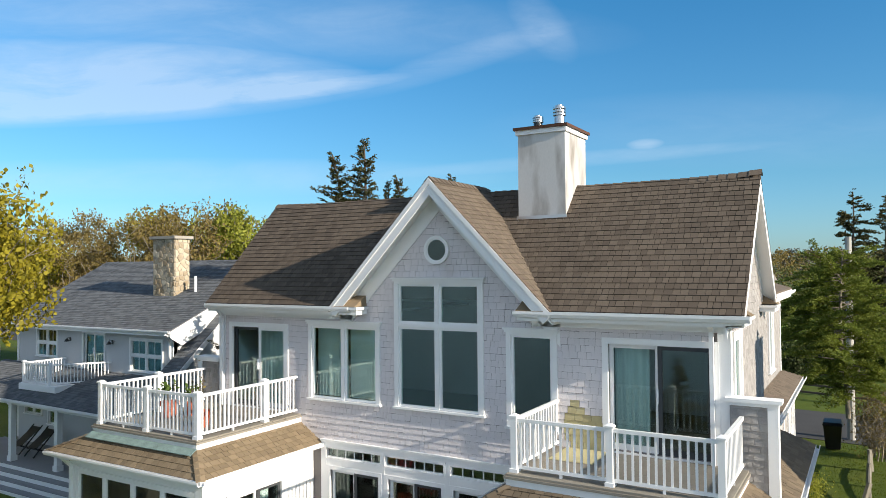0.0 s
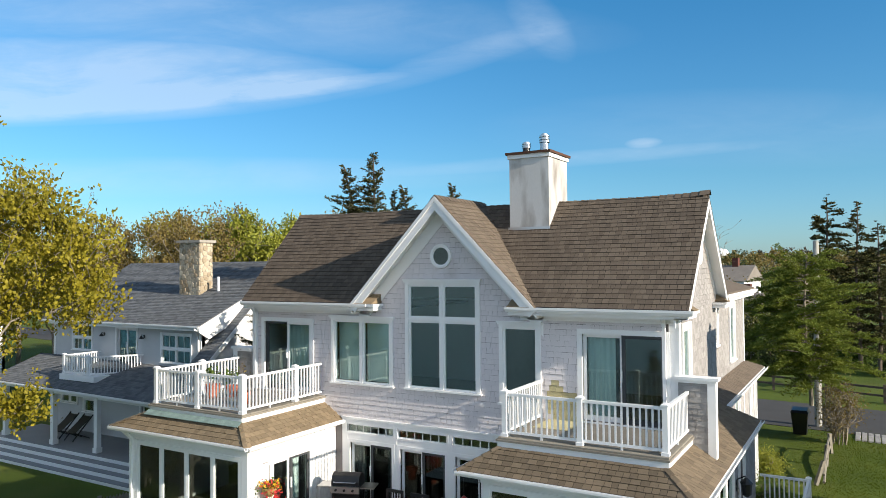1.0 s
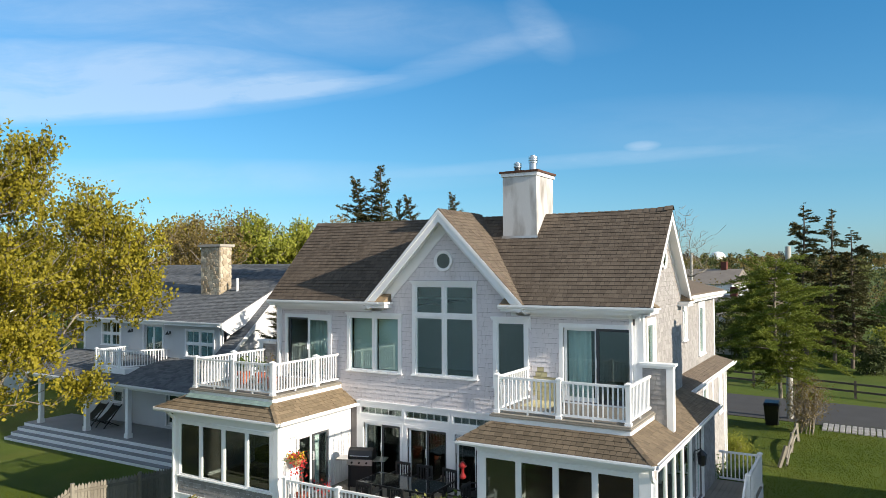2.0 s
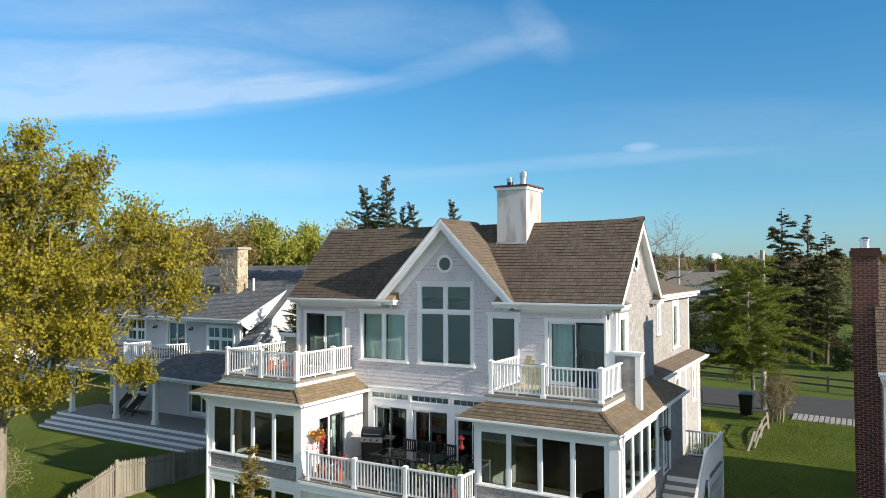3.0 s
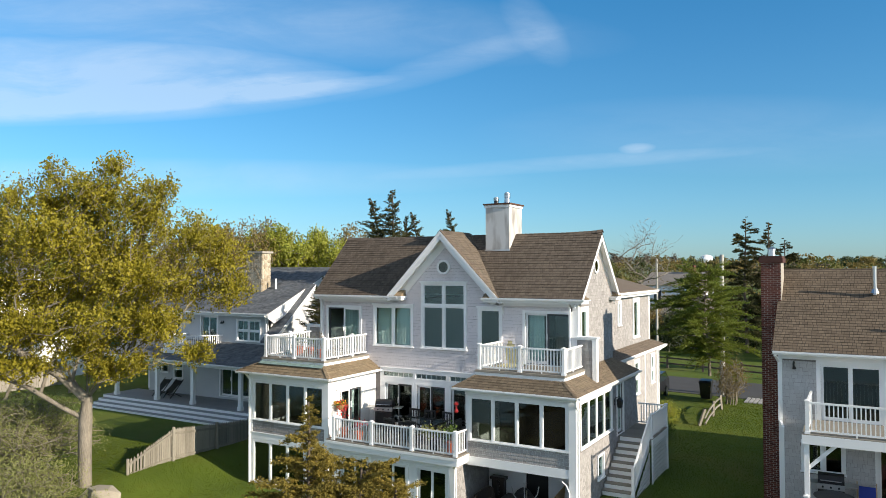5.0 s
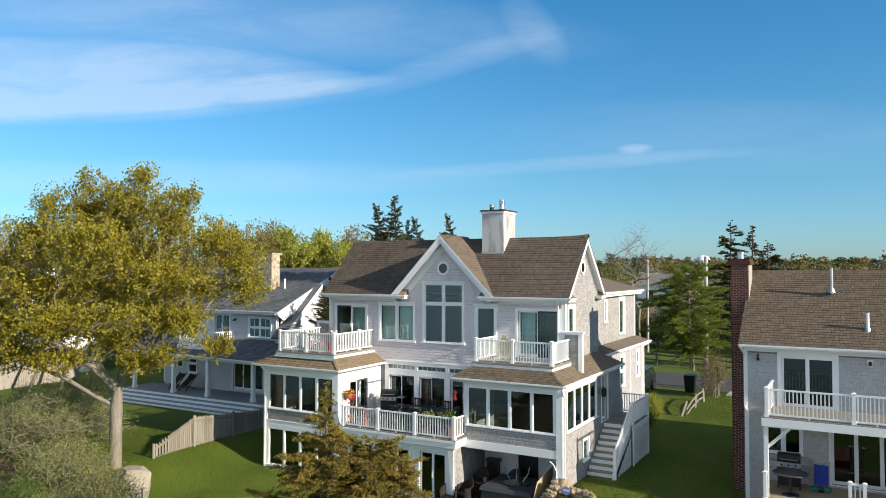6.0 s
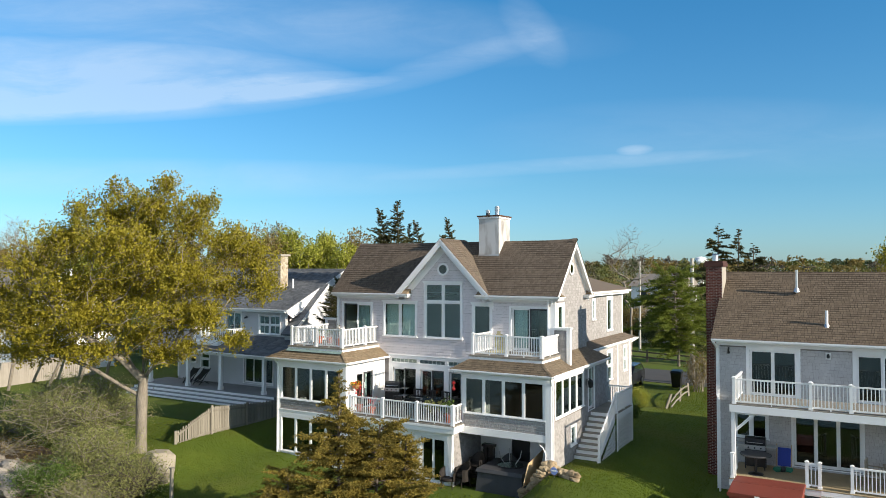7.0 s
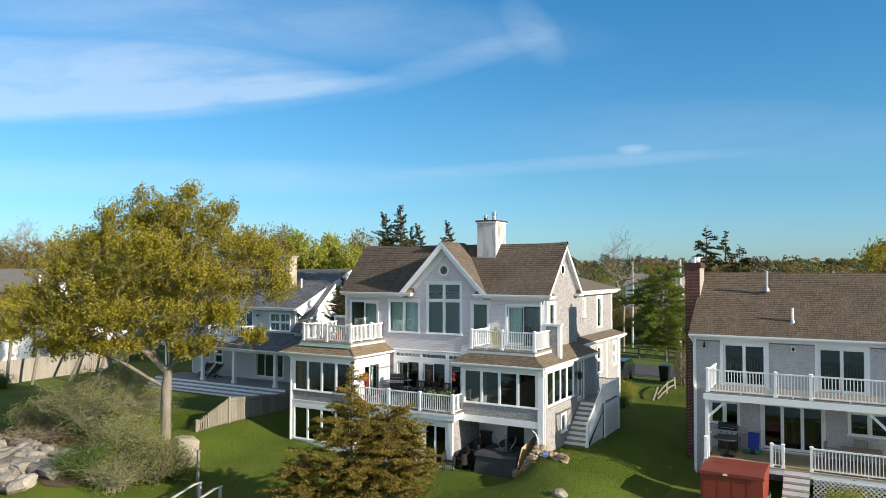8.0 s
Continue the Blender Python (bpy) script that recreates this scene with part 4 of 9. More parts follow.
# chimney
CX0, CX1, CY0, CY1, CZ = 1.32, 2.44, 1.40, 2.72, 10.96
s = Shape().box(CX0 + 0.02, CX1 - 0.02, CY0 + 0.02, CY1 - 0.02, 8.6, CZ)
chimney = part("chimney", s, M_STUCCO, house, "white stucco chimney with grey weather stains")
part("chimney_trim", Shape().box(CX0 - 0.02, CX1 + 0.02, CY0 - 0.02, CY1 + 0.02, CZ - 0.1, CZ), M_TRIM, chimney)
part("chimney_cap", Shape().box(CX0 - 0.06, CX1 + 0.06, CY0 - 0.06, CY1 + 0.06, CZ, CZ + 0.06), M_RUST, chimney)
for x, y, r, hgt, mat, mid in ((1.68, 1.75, 0.10, 0.36, M_BLACK, M_STEEL), (2.16, 1.80, 0.115, 0.54, M_STEEL, M_STEEL)):
    s = Shape().lathe(x, y, [(r * 1.25, CZ + 0.05), (r, CZ + 0.12), (r * 0.95, CZ + hgt * 0.55)], 16)
    s.smooth = False
    fl = part("flue", s, mat, chimney)
    cap = Shape()
    for k in range(3):
        z = CZ + hgt * (0.58 + 0.13 * k)
        cap.lathe(x, y, [(r * 1.2, z), (r * 1.2, z + hgt * 0.08)], 16)
    cap.lathe(x, y, [(r * 0.8, CZ + hgt * 0.5), (r * 0.8, CZ + hgt)], 12)
    part("flue_cap", cap, mid, chimney)
part("flashing", Shape().box(CX0 - 0.01, CX1 + 0.01, CY0 - 0.015, CY0 + 0.0, 8.9, 9.10), M_STEEL, chimney)

# ---- sunrooms, decks and lower storeys of the main house ----
def skirt(parent, outer, inner, z0, z1, sides, material):
    """A narrow hipped roof round a deck. outer, inner: x0, x1, y0, y1; sides: of s, e, w."""
    ox0, ox1, oy0, oy1 = outer
    ix0, ix1, iy0, iy1 = inner
    faces = {"s": [(ox0, oy0), (ox1, oy0), (ix1, iy0), (ix0, iy0)], "e": [(ox1, oy0), (ox1, oy1), (ix1, iy1), (ix1, iy0)], "w": [(ox0, oy1), (ox0, oy0), (ix0, iy0), (ix0, iy1)]}
    for k in sides:
        p = [Vector((x, y, z)) for (x, y), z in zip(faces[k], (z0, z0, z1, z1))]
        ob = part("skirt_roof", slab(p, 0.06), M_SLOT, parent)
        along = (p[1] - p[0])
        length = along.length
        along.normalize()
        up = p[3] - p[0]
        up = (up - along * up.dot(along))
        rise = up.length
        a, b = (p[3] - p[0]).dot(along), (p[2] - p[1]).dot(along)
        roof_tabs(p[0], along, up, length, rise + 0.02, material, "roof_shingles", ob, course=0.135, tab=(0.12, 0.21),
                  edge=lambda v, a=a, b=b, rise=rise, length=length: (a * v / rise, length + b * v / rise))
    # hip caps
    for (ox, oy), (ix, iy), on in (((ox1, oy0), (ix1, iy0), "e"), ((ox0, oy0), (ix0, iy0), "w")):
        if on in sides and "s" in sides:
            ridge_caps((ox, oy, z0), (ix, iy, z1), parent, material, half=0.09, drop=0.35)


def boards(parent, x0, x1, y0, y1, z, along="x", w=0.14, material=None, thick=0.03):
    if along == "x":
        y = y0
        while y < y1 - 0.01:
            part("deck_board", Shape().box(x0, x1, y + 0.004, min(y + w, y1) - 0.004, z - thick, z), material or M_DECK, parent)
            y += w
    else:
        x = x0
        while x < x1 - 0.01:
            part("deck_board", Shape().box(x + 0.004, min(x + w, x1) - 0.004, y0, y1, z - thick, z), material or M_DECK, parent)
            x += w


# left sunroom
LX0, LX1, LY = -7.49, -3.25, -3.2
WL = south(LY)
l_up, l_low = (-7.28, -3.46, 2.0, 3.68), (-7.28, -3.46, -0.55, 1.22)
part("wall", pierced(Shape(), WL, LX0 + 0.006, LX1 - 0.006, -1.6, 4.0, [inset(l_up), inset(l_low)]), M_TRIM, house)
window_unit(WL, house, *l_up, cols=4, casing=0.09, crown=False, depth=0.03, name="sunroom_window", sash=0.035, glass=M_GLASS_DARK)
window_unit(WL, house, *l_low, cols=4, casing=0.09, crown=False, depth=0.03, name="lower_window", sash=0.035, glass=M_GLASS_DARK)
clad("band_shingles", WL, shingle_run(WL, LX0 + 0.2, LX1 - 0.2, 1.52, 1.99, course=0.118), M_SIDING_RAW, house, "unpainted grey cedar shingles")
part("band_board", Shape().wbox(WL, LX0, LX1, 0, 0.035, 1.24, 1.51).wbox(WL, LX0, LX1, 0, 0.06, 1.48, 1.515), M_TRIM, house)
part("frieze", Shape().wbox(WL, LX0, LX1, 0, 0.03, 3.72, 3.98).wbox(WL, LX0, LX1, 0, 0.055, 3.9, 3.98), M_TRIM, house)
for a, b in ((LX0, LX0 + 0.2), (LX1 - 0.2, LX1)):
    part("corner_board", Shape().wbox(WL, a, b, 0, 0.032, -0.9, 3.72), M_TRIM, house)
EL = east(LX1)
l_door = (-2.5, -1.0, FL1, 3.50)
part("wall", pierced(Shape(), EL, LY + 0.006, -0.003, -1.0, 3.996, [inset(l_door)]), M_TRIM, house)
slider(EL, house, *l_door, casing=0.09, screen=1)
s = Shape()
for k in range(8):
    s.wbox(EL, -0.92 + 0.11 * k, -0.92 + 0.11 * k + 0.095, 0, 0.014, FL1, 3.96)
part("board_siding", s, M_TRIM, house, kind="stuff")
part("wall", pierced(Shape(), west(LX0), 0.003, -LY - 0.006, -1.594, 3.996), M_TRIM, house)
skirt(house, (-7.95, -2.98, -3.5, 0.0), (-6.93, -3.64, -3.03, 0.0), 4.03, 4.44, "sew", M_ROOF_TAN)
part("soffit", Shape().box(-7.93, -3.0, -3.48, 0.0, 3.94, 3.965), M_TRIM, house)
for p, q in (((-7.95, -3.5), (-2.98, -3.5)), ((-2.98, -3.5), (-2.98, 0.0)), ((-7.95, 0.0), (-7.95, -3.5))):
    gutter(house, (*p, 4.03), (*q, 4.03), 0.09, 0.09)
DL = thing("upper_deck", "railed roof deck of weathered boards with white fascia", "deck", "upper decks")
part("deck_frame", Shape().box(-6.95, -3.62, -3.05, 0.0, 4.42, 4.585), M_TRIM, DL)
part("fascia_lip", Shape().box(-6.98, -3.59, -3.08, 0.0, 4.55, 4.59), M_DECK, DL)
boards(DL, -6.95, -3.62, -3.05, 0.0, 4.625, "x")
part("drip_flashing", Shape().prism([(-6.97, -3.06, 4.46), (-3.6, -3.06, 4.46), (-3.6, -3.22, 4.365), (-6.97, -3.22, 4.365)], (0, 0, 0.012)),
     varied("verdigris_copper", (0.10, 0.13, 0.12), (0.32, 0.45, 0.42), 0.6, 5, 30, 0.2), DL, "green-stained copper flashing")
RG = "white deck railings"
railing("deck_railing", "white baluster railing round a roof deck", [(-6.81, -0.05), (-6.81, -1.45), (-6.81, -2.94), (-5.25, -2.94), (-3.72, -2.94), (-3.72, -1.09), (-3.72, -0.05)], 4.625, 0.945, [False, True, True, True, True, True, False], group=RG)
# shingled wing walls beside both roof decks
for x0, x1, side in ((-7.02, XL, -1), (XR, 6.52, 1)):
    s = Shape().box(x0, x1, -0.06, 0.12, 4.0, 5.74)
    k = part("wing_wall", s, M_SIDING_RAW, house)
    wz = south(-0.06)
    clad("wing_shingles", wz, shingle_run(wz, min(x0, x1), max(x0, x1) - (0.12 if side > 0 else 0), 4.1, 5.70, course=0.118), M_SIDING_RAW, k, "unpainted grey cedar shingles")
    part("wing_cap", Shape().box(x0 - 0.06, x1 + (0.1 if side > 0 else 0.0), -0.14, 0.18, 5.74, 5.80).box(x0 - 0.02, x1 + (0.05 if side > 0 else 0.0), -0.1, 0.15, 5.68, 5.74), M_TRIM, k)
    px = x1 - 0.1 if side > 0 else x0
    part("wing_post", Shape().box(px - 0.02, px + 0.14, -0.085, 0.145, 4.1, 5.69), M_TRIM, k)

# right sunroom
SX0, SX1, SY, SYB = 2.47, 6.62, -2.5, 4.95
WR, ER = south(SY), east(SX1)
r_up = (2.58, 6.37, 2.13, 3.76)
part("wall", pierced(Shape(), WR, SX0 + 0.006, SX1 - 0.006, 1.3, 4.0, [inset(r_up)]), M_TRIM, house)
window_unit(WR, house, *r_up, cols=4, casing=0.09, crown=False, depth=0.03, name="sunroom_window", sash=0.035, glass=M_GLASS_DARK)
clad("band_shingles", WR, shingle_run(WR, SX0 + 0.1, SX1 - 0.24, 1.58, 2.12, course=0.118), M_SIDING_RAW, house, "unpainted grey cedar shingles")
part("band_board", Shape().wbox(WR, SX0, SX1, 0, 0.04, 1.27, 1.575), M_TRIM, house)
part("frieze", Shape().wbox(WR, SX0, SX1, 0, 0.03, 3.78, 3.98).wbox(WR, SX0, SX1, 0, 0.055, 3.9, 3.98), M_TRIM, house)
part("corner_post", Shape().wbox(WR, SX1 - 0.24, SX1 + 0.02, -0.2, 0.05, -0.6, 3.78), M_TRIM, house)
r_side, r_door, r_base = (-2.12, 1.55, 2.15, 3.80), (2.1, 3.1, 1.80, 3.88), (-0.32, 0.46, 0.68, 1.60)
sw = part("wall", pierced(Shape(), ER, SY + 0.02, SYB, -1.3, 4.0, [inset(r_side), inset(r_door), inset(r_base)]), M_JOINT, house)
window_unit(ER, house, *r_side, cols=4, casing=0.09, crown=False, depth=0.03, name="sunroom_window", sash=0.035, glass=M_GLASS_DARK)
window_unit(ER, house, *r_base, cols=1, casing=0.08, crown=False, name="basement_window")
slider(ER, house, *r_door, casing=0.09, panels=1, name="side_door")
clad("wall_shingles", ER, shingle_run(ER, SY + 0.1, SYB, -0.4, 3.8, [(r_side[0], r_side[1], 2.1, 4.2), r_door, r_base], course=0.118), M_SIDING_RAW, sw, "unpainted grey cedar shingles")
part("frieze", Shape().wbox(ER, SY, SYB, 0, 0.03, 3.80, 3.98), M_TRIM, house)
part("corner_board", Shape().wbox(ER, SY - 0.02, SY + 0.14, 0, 0.03, -0.5, 3.8), M_TRIM, house)
part("wall", pierced(Shape(), west(SX0), 0.003, -SY - 0.006, 1.306, 3.996), M_TRIM, house)
part("wall", pierced(Shape(), north(SYB), -SX1, -XR, -0.5, 4.0), M_SIDING_RAW, house)
part("floor", Shape().box(SX0, SX1 - 0.16, SY + 0.16, SYB - 0.16, 1.32, 1.6), M_DECK, house)
skirt(house, (2.06, 6.78, -2.78, 0.0), (2.70, 6.08, -2.13, 0.0), 4.03, 4.44, "sew", M_ROOF_WORN)
slope_e = slab([(6.78, 0.0, 4.03), (6.78, 5.05, 4.03), (XR, 4.2, 4.58), (XR, 0.0, 4.58)], 0.06)
oe = part("skirt_roof", slope_e, M_SLOT, house)
roof_tabs((6.78, 0.0, 4.03), (0, 1, 0), (XR - 6.78, 0, 0.55), 5.05, 1.1, M_ROOF_WORN, "roof_shingles", oe, course=0.135, tab=(0.12, 0.21), edge=lambda v: (0, 5.05 - 0.77 * v))
part("soffit", Shape().box(2.1, 6.76, -2.76, 5.0, 3.94, 3.965), M_TRIM, house)
for p, q in (((2.06, -2.78), (6.78, -2.78)), ((6.78, -2.78), (6.78, 5.05)), ((2.06, 0.0), (2.06, -2.78))):
    gutter(house, (*p, 4.03), (*q, 4.03), 0.09, 0.09)
downspout(house, [(6.66, -2.68, 3.92), (6.66, -2.58, 3.70), (6.68, -2.46, 3.6), (6.68, -2.46, 0.0)])
downspout(house, [(5.55, -0.3, 7.06), (5.55, -0.09, 6.90), (5.55, -0.07, 4.65)])
downspout(house, [(-6.15, -0.3, 7.06), (-6.15, -0.09, 6.85), (-6.15, -0.07, 4.65)])
DR = thing("upper_deck", "small railed roof deck of weathered boards with white fascia", "deck", "upper decks")
part("deck_frame", Shape().box(2.68, 6.10, -2.15, -0.0, 4.42, 4.585), M_TRIM, DR)
part("fascia_lip", Shape().box(2.65, 6.13, -2.18, -0.0, 4.55, 4.59), M_DECK, DR)
boards(DR, 2.68, 6.10, -2.15, 0.0, 4.625, "x")
railing("deck_railing", "white baluster railing round a small roof deck", [(2.77, -0.05), (2.77, -1.98), (4.38, -1.98), (6.01, -1.98), (6.01, -0.09)], 4.625, 0.945, [False, True, True, True, False], group=RG)

# middle deck over the lower storey
DM = thing("main_deck", "broad first-floor deck of grey boards with white fascia", "deck")
part("deck_frame", Shape().box(-3.25, 2.58, -3.38, 0.0, 1.36, 1.645), M_TRIM, DM)
part("fascia_lip", Shape().box(-3.22, 2.62, -3.42, -2.4, 1.56, 1.65), M_TRIM, DM)
boards(DM, -3.24, 2.60, -3.40, -0.02, 1.695, "x")
railing("deck_railing", "white baluster railing along the main deck", [(-2.9, -3.32), (-1.10, -3.32), (0.70, -3.32), (2.49, -3.32), (2.50, -2.56)], 1.695, 0.905, [True, True, True, True, False], group=RG)
WM = south(-3.0)
lows = [(-2.86, -1.38, FL0, 1.12), (-1.07, 0.35, FL0, 1.12), (0.63, 2.06, FL0, 1.12)]
part("wall", pierced(Shape(), WM, LX1, 2.35, -1.5, 1.36, [inset(h) for h in lows]), M_TRIM, house)
for h in lows:
    slider(WM, house, *h, casing=0.1, name="lower_door", glass=M_GLASS_DARK)
part("wall", pierced(Shape(), east(2.35), -2.84, -0.4, -1.5, 1.36), M_SIDING_RAW, house)
clad("recess_shingles", east(2.35), shingle_run(east(2.35), -2.98, -0.4, -0.95, 1.3, course=0.118), M_SIDING_RAW, house)
downspout(house, [(2.42, -3.3, 1.36), (2.30, -3.06, 1.22), (2.25, -3.04, -0.9)])
downspout(house, [(-7.45, -3.48, 3.95), (-7.42, -3.25, 3.7), (-7.42, -3.25, -0.6)])
# recess under the right sunroom
part("recess_wall", pierced(Shape(), south(-0.4), 2.35, 6.46, -1.5, 1.32, [(3.9, 4.8, -0.95, 1.05)]), M_TRIM, house)
part("recess_door", Shape().box(3.92, 4.78, -0.36, -0.30, -0.95, 1.05), M_BLACK, house, "dark storage door")
part("floor", Shape().box(2.3, 6.5, -2.6, 0.2, -1.2, -0.95), varied("concrete_slab", (0.28, 0.27, 0.25), (0.4, 0.39, 0.37), 0.9), house)
part("floor", Shape().box(LX0 + 0.16, LX1 - 0.16, LY + 0.16, -0.0, 1.45, 1.68), M_DECK, house)
part("floor", Shape().box(LX0 + 0.16, 2.3, -3.0, 4.2, -1.2, -0.95), M_DECK, house)
# rear wing, set back from the gable wall
EWX, EWY = 5.4, 12.25
EW = east(EWX)
w_a, w_b = (6.45, 7.05, 5.70, 6.86), (9.0, 10.2, 4.95, 6.92)
ww = part("wall", pierced(Shape(), EW, YB, EWY, 4.2, 7.2, [inset(w_a), inset(w_b)]), M_JOINT, house)
clad("wall_shingles", EW, shingle_run(EW, YB, EWY - 0.15, 4.6, 6.95, [w_a, w_b]), M_SIDING_RAW, ww, "unpainted grey cedar shingles")
window_unit(EW, house, *w_b, cols=1, casing=0.2, crown=False)
window_unit(EW, house, *w_a, cols=1, casing=0.1, crown=False, grid=(2, 4))
part("corner_board", Shape().wbox(EW, EWY - 0.2, EWY, 0, 0.03, 4.6, 7.0), M_TRIM, house)
part("frieze", Shape().wbox(EW, YB, EWY, 0, 0.035, 6.95, 7.2), M_TRIM, house)
part("wall", pierced(Shape(), north(EWY), -EWX, 3.0, 0.0, 7.2), M_SIDING_RAW, house)
part("wing_roof", Shape().prism([(5.74, 4.5, 7.2), (5.74, EWY + 0.35, 7.2), (1.5, 8.0, 8.75), (1.5, 4.5, 8.75)], (0, 0, 0.07)), M_ROOF, house)
part("wing_roof", Shape().prism([(5.74, EWY + 0.35, 7.2), (-3.0, EWY + 0.35, 7.2), (-3.0, 8.0, 8.75), (1.5, 8.0, 8.75)], (0, 0, 0.07)), M_ROOF, house)
part("eave_box", Shape().box(EWX, 5.72, 4.5, EWY + 0.33, 7.0, 7.2), M_TRIM, house)
gutter(house, (5.74, 4.4, 7.22), (5.74, EWY + 0.4, 7.22))
LWX, LWY = 5.62, 13.0
LW = east(LWX)
lw_a, lw_b = (8.35, 9.35, 2.3, 4.0), (11.5, 12.3, 2.45, 4.0)
lw = part("wall", pierced(Shape(), LW, YB, LWY, -0.5, 4.3, [inset(lw_a), inset(lw_b)]), M_JOINT, house)
clad("wall_shingles", LW, shingle_run(LW, YB, LWY - 0.15, 0.0, 4.12, [lw_a, lw_b]), M_SIDING_RAW, lw, "unpainted grey cedar shingles")
for h in (lw_a, lw_b):
    window_unit(LW, house, *h, cols=1, rows=(1, 1), casing=0.15, crown=False)
for a, b in ((10.3, 10.5), (LWY - 0.2, LWY)):
    part("corner_board", Shape().wbox(LW, a, b, 0, 0.03, 0.0, 4.2), M_TRIM, house)
part("frieze", Shape().wbox(LW, YB, LWY, 0, 0.03, 4.1, 4.3), M_TRIM, house)
part("wall", pierced(Shape(), north(LWY), -LWX, 3.0, -0.5, 4.3), M_SIDING_RAW, house)
pp = part("pent_roof", slab([(5.95, YB, 4.36), (5.95, LWY + 0.35, 4.36), (EWX, EWY, 4.68), (EWX, YB, 4.68)], 0.06), M_SLOT, house)
roof_tabs((5.95, YB, 4.36), (0, 1, 0), (EWX - 5.95, 0, 0.32), 9.0, 0.63, M_ROOF, "roof_shingles", pp, course=0.135, tab=(0.12, 0.21), edge=lambda v: (0, LWY + 0.35 - YB - 1.7 * v))
part("pent_roof", slab([(5.95, LWY + 0.35, 4.36), (-3.0, LWY + 0.35, 4.36), (-3.0, EWY, 4.68), (EWX, EWY, 4.68)], 0.06), M_ROOF, house)
part("soffit", Shape().box(LWX - 0.1, 5.93, YB, LWY + 0.33, 4.24, 4.27), M_TRIM, house)
gutter(house, (5.95, 5.0, 4.36), (5.95, LWY + 0.4, 4.36))
downspout(house, [(5.98, LWY + 0.2, 4.25), (5.69, LWY - 0.05, 4.05), (5.69, LWY - 0.05, 0.1)])

# side porch with its stair
SP = thing("side_porch", "small raised porch with board stair and white rails", "porch")
boards(SP, 6.64, 7.95, 2.35, 4.95, 1.80, "y", material=M_DECK)
part("deck_frame", Shape().box(6.64, 7.93, 2.37, 4.93, 1.55, 1.77), M_DECK, SP)
rise, run_ = (1.80 - 0.12) / 9, 0.285
for k in range(9):
    zt = 1.80 - rise * k
    if k:
        part("tread", Shape().box(6.66, 7.78, 2.35 - run_ * k - 0.03, 2.35 - run_ * (k - 1), zt - 0.035, zt), M_DECK, SP)
    part("riser", Shape().box(6.68, 7.76, 2.35 - run_ * k - 0.0, 2.35 - run_ * k + 0.02, zt - rise, zt - 0.035), M_TRIM, SP)
part("stringer", Shape().prism([(7.78, 2.35, 1.80), (7.78, 2.35, 1.4), (7.78, 2.35 - run_ * 8 - 0.25, 0.05), (7.78, 2.35 - run_ * 8 - 0.25, 0.33)], (0.04, 0, 0)), M_TRIM, SP)
railing("porch_railing", "white baluster railing round a side porch", [(6.75, 4.88), (7.88, 4.88), (7.88, 2.40)], 1.80, 0.95, [False, True, True], group=RG)
SR = thing("stair_railing", "white sloping stair railing with close balusters", "railing", RG)
p0, p1 = Vector((7.84, 2.40, 1.80)), Vector((7.84, 2.35 - run_ * 8 - 0.1, 0.30))
for p in (p1,):
    part("post", Shape().box(p.x - 0.055, p.x + 0.055, p.y - 0.055, p.y + 0.055, 0.1, p.z + 0.98).box(p.x - 0.07, p.x + 0.07, p.y - 0.07, p.y + 0.07, p.z + 0.95, p.z + 0.985), M_TRIM, SR)
for hgt, n_ in ((0.86, "top_rail"), (0.12, "bottom_rail")):
    part(n_, Shape().beam(p0 + Vector((0, 0, hgt)), p1 + Vector((0, 0, hgt)), 0.06, 0.07), M_TRIM, SR)
for k in range(1, 22):
    q = p0.lerp(p1, k / 22)
    part("baluster", Shape().box(q.x - 0.017, q.x + 0.017, q.y - 0.017, q.y + 0.017, q.z + 0.12, q.z + 0.86), M_TRIM, SR)


def lattice(parent, w, u0, u1, z0, z1, step=0.165, edge=None):
    """Crossed slats under a porch."""
    s = Shape()
    for sgn, d in ((1, 0.0), (-1, 0.012)):
        k = -int((z1 - z0) / step) - 1
        while u0 + k * step < u1 + (z1 - z0):
            a = u0 + k * step
            pts = []
            # the line u = a + sgn * (z - z0), kept inside the panel
            za, zb = z0, z1
            if sgn > 0:
                lo, hi = max(z0, z0 + (u0 - a)), min(z1, z0 + (u1 - a))
                pts = [(a + (q - z0), q) for q in (lo, hi)]
            else:
                lo, hi = max(z0, z0 + (a - u1)), min(z1, z0 + (a - u0))
                pts = [(a - (q - z0), q) for q in (lo, hi)]
            if edge and hi > lo:
                keep = [(u, q) for u, q in pts if q <= edge(u) + 0.001]
                if len(keep) < 2:
                    m = None
                    for i in range(21):
                        t = i / 20
                        u, q = pts[0][0] + (pts[1][0] - pts[0][0]) * t, pts[0][1] + (pts[1][1] - pts[0][1]) * t
                        if q <= edge(u):
                            m = (u, q)
                            first = pts[0] if pts[0][1] <= edge(pts[0][0]) else None
                    if m is None:
                        k += 1
                        continue
                    other = next((p for p in pts if p[1] <= edge(p[0])), None)
                    pts = [other, m] if other else [m, m]
            if hi - lo > 0.05 and pts and pts[0] != pts[1]:
                s.beam(w.at(pts[0][0], d, pts[0][1]), w.at(pts[1][0], d, pts[1][1]), 0.012, 0.035, up=w.u * -sgn + Vector((0, 0, 1)))
            k += 1
    return part("lattice", s, M_TRIM, parent, kind="stuff")


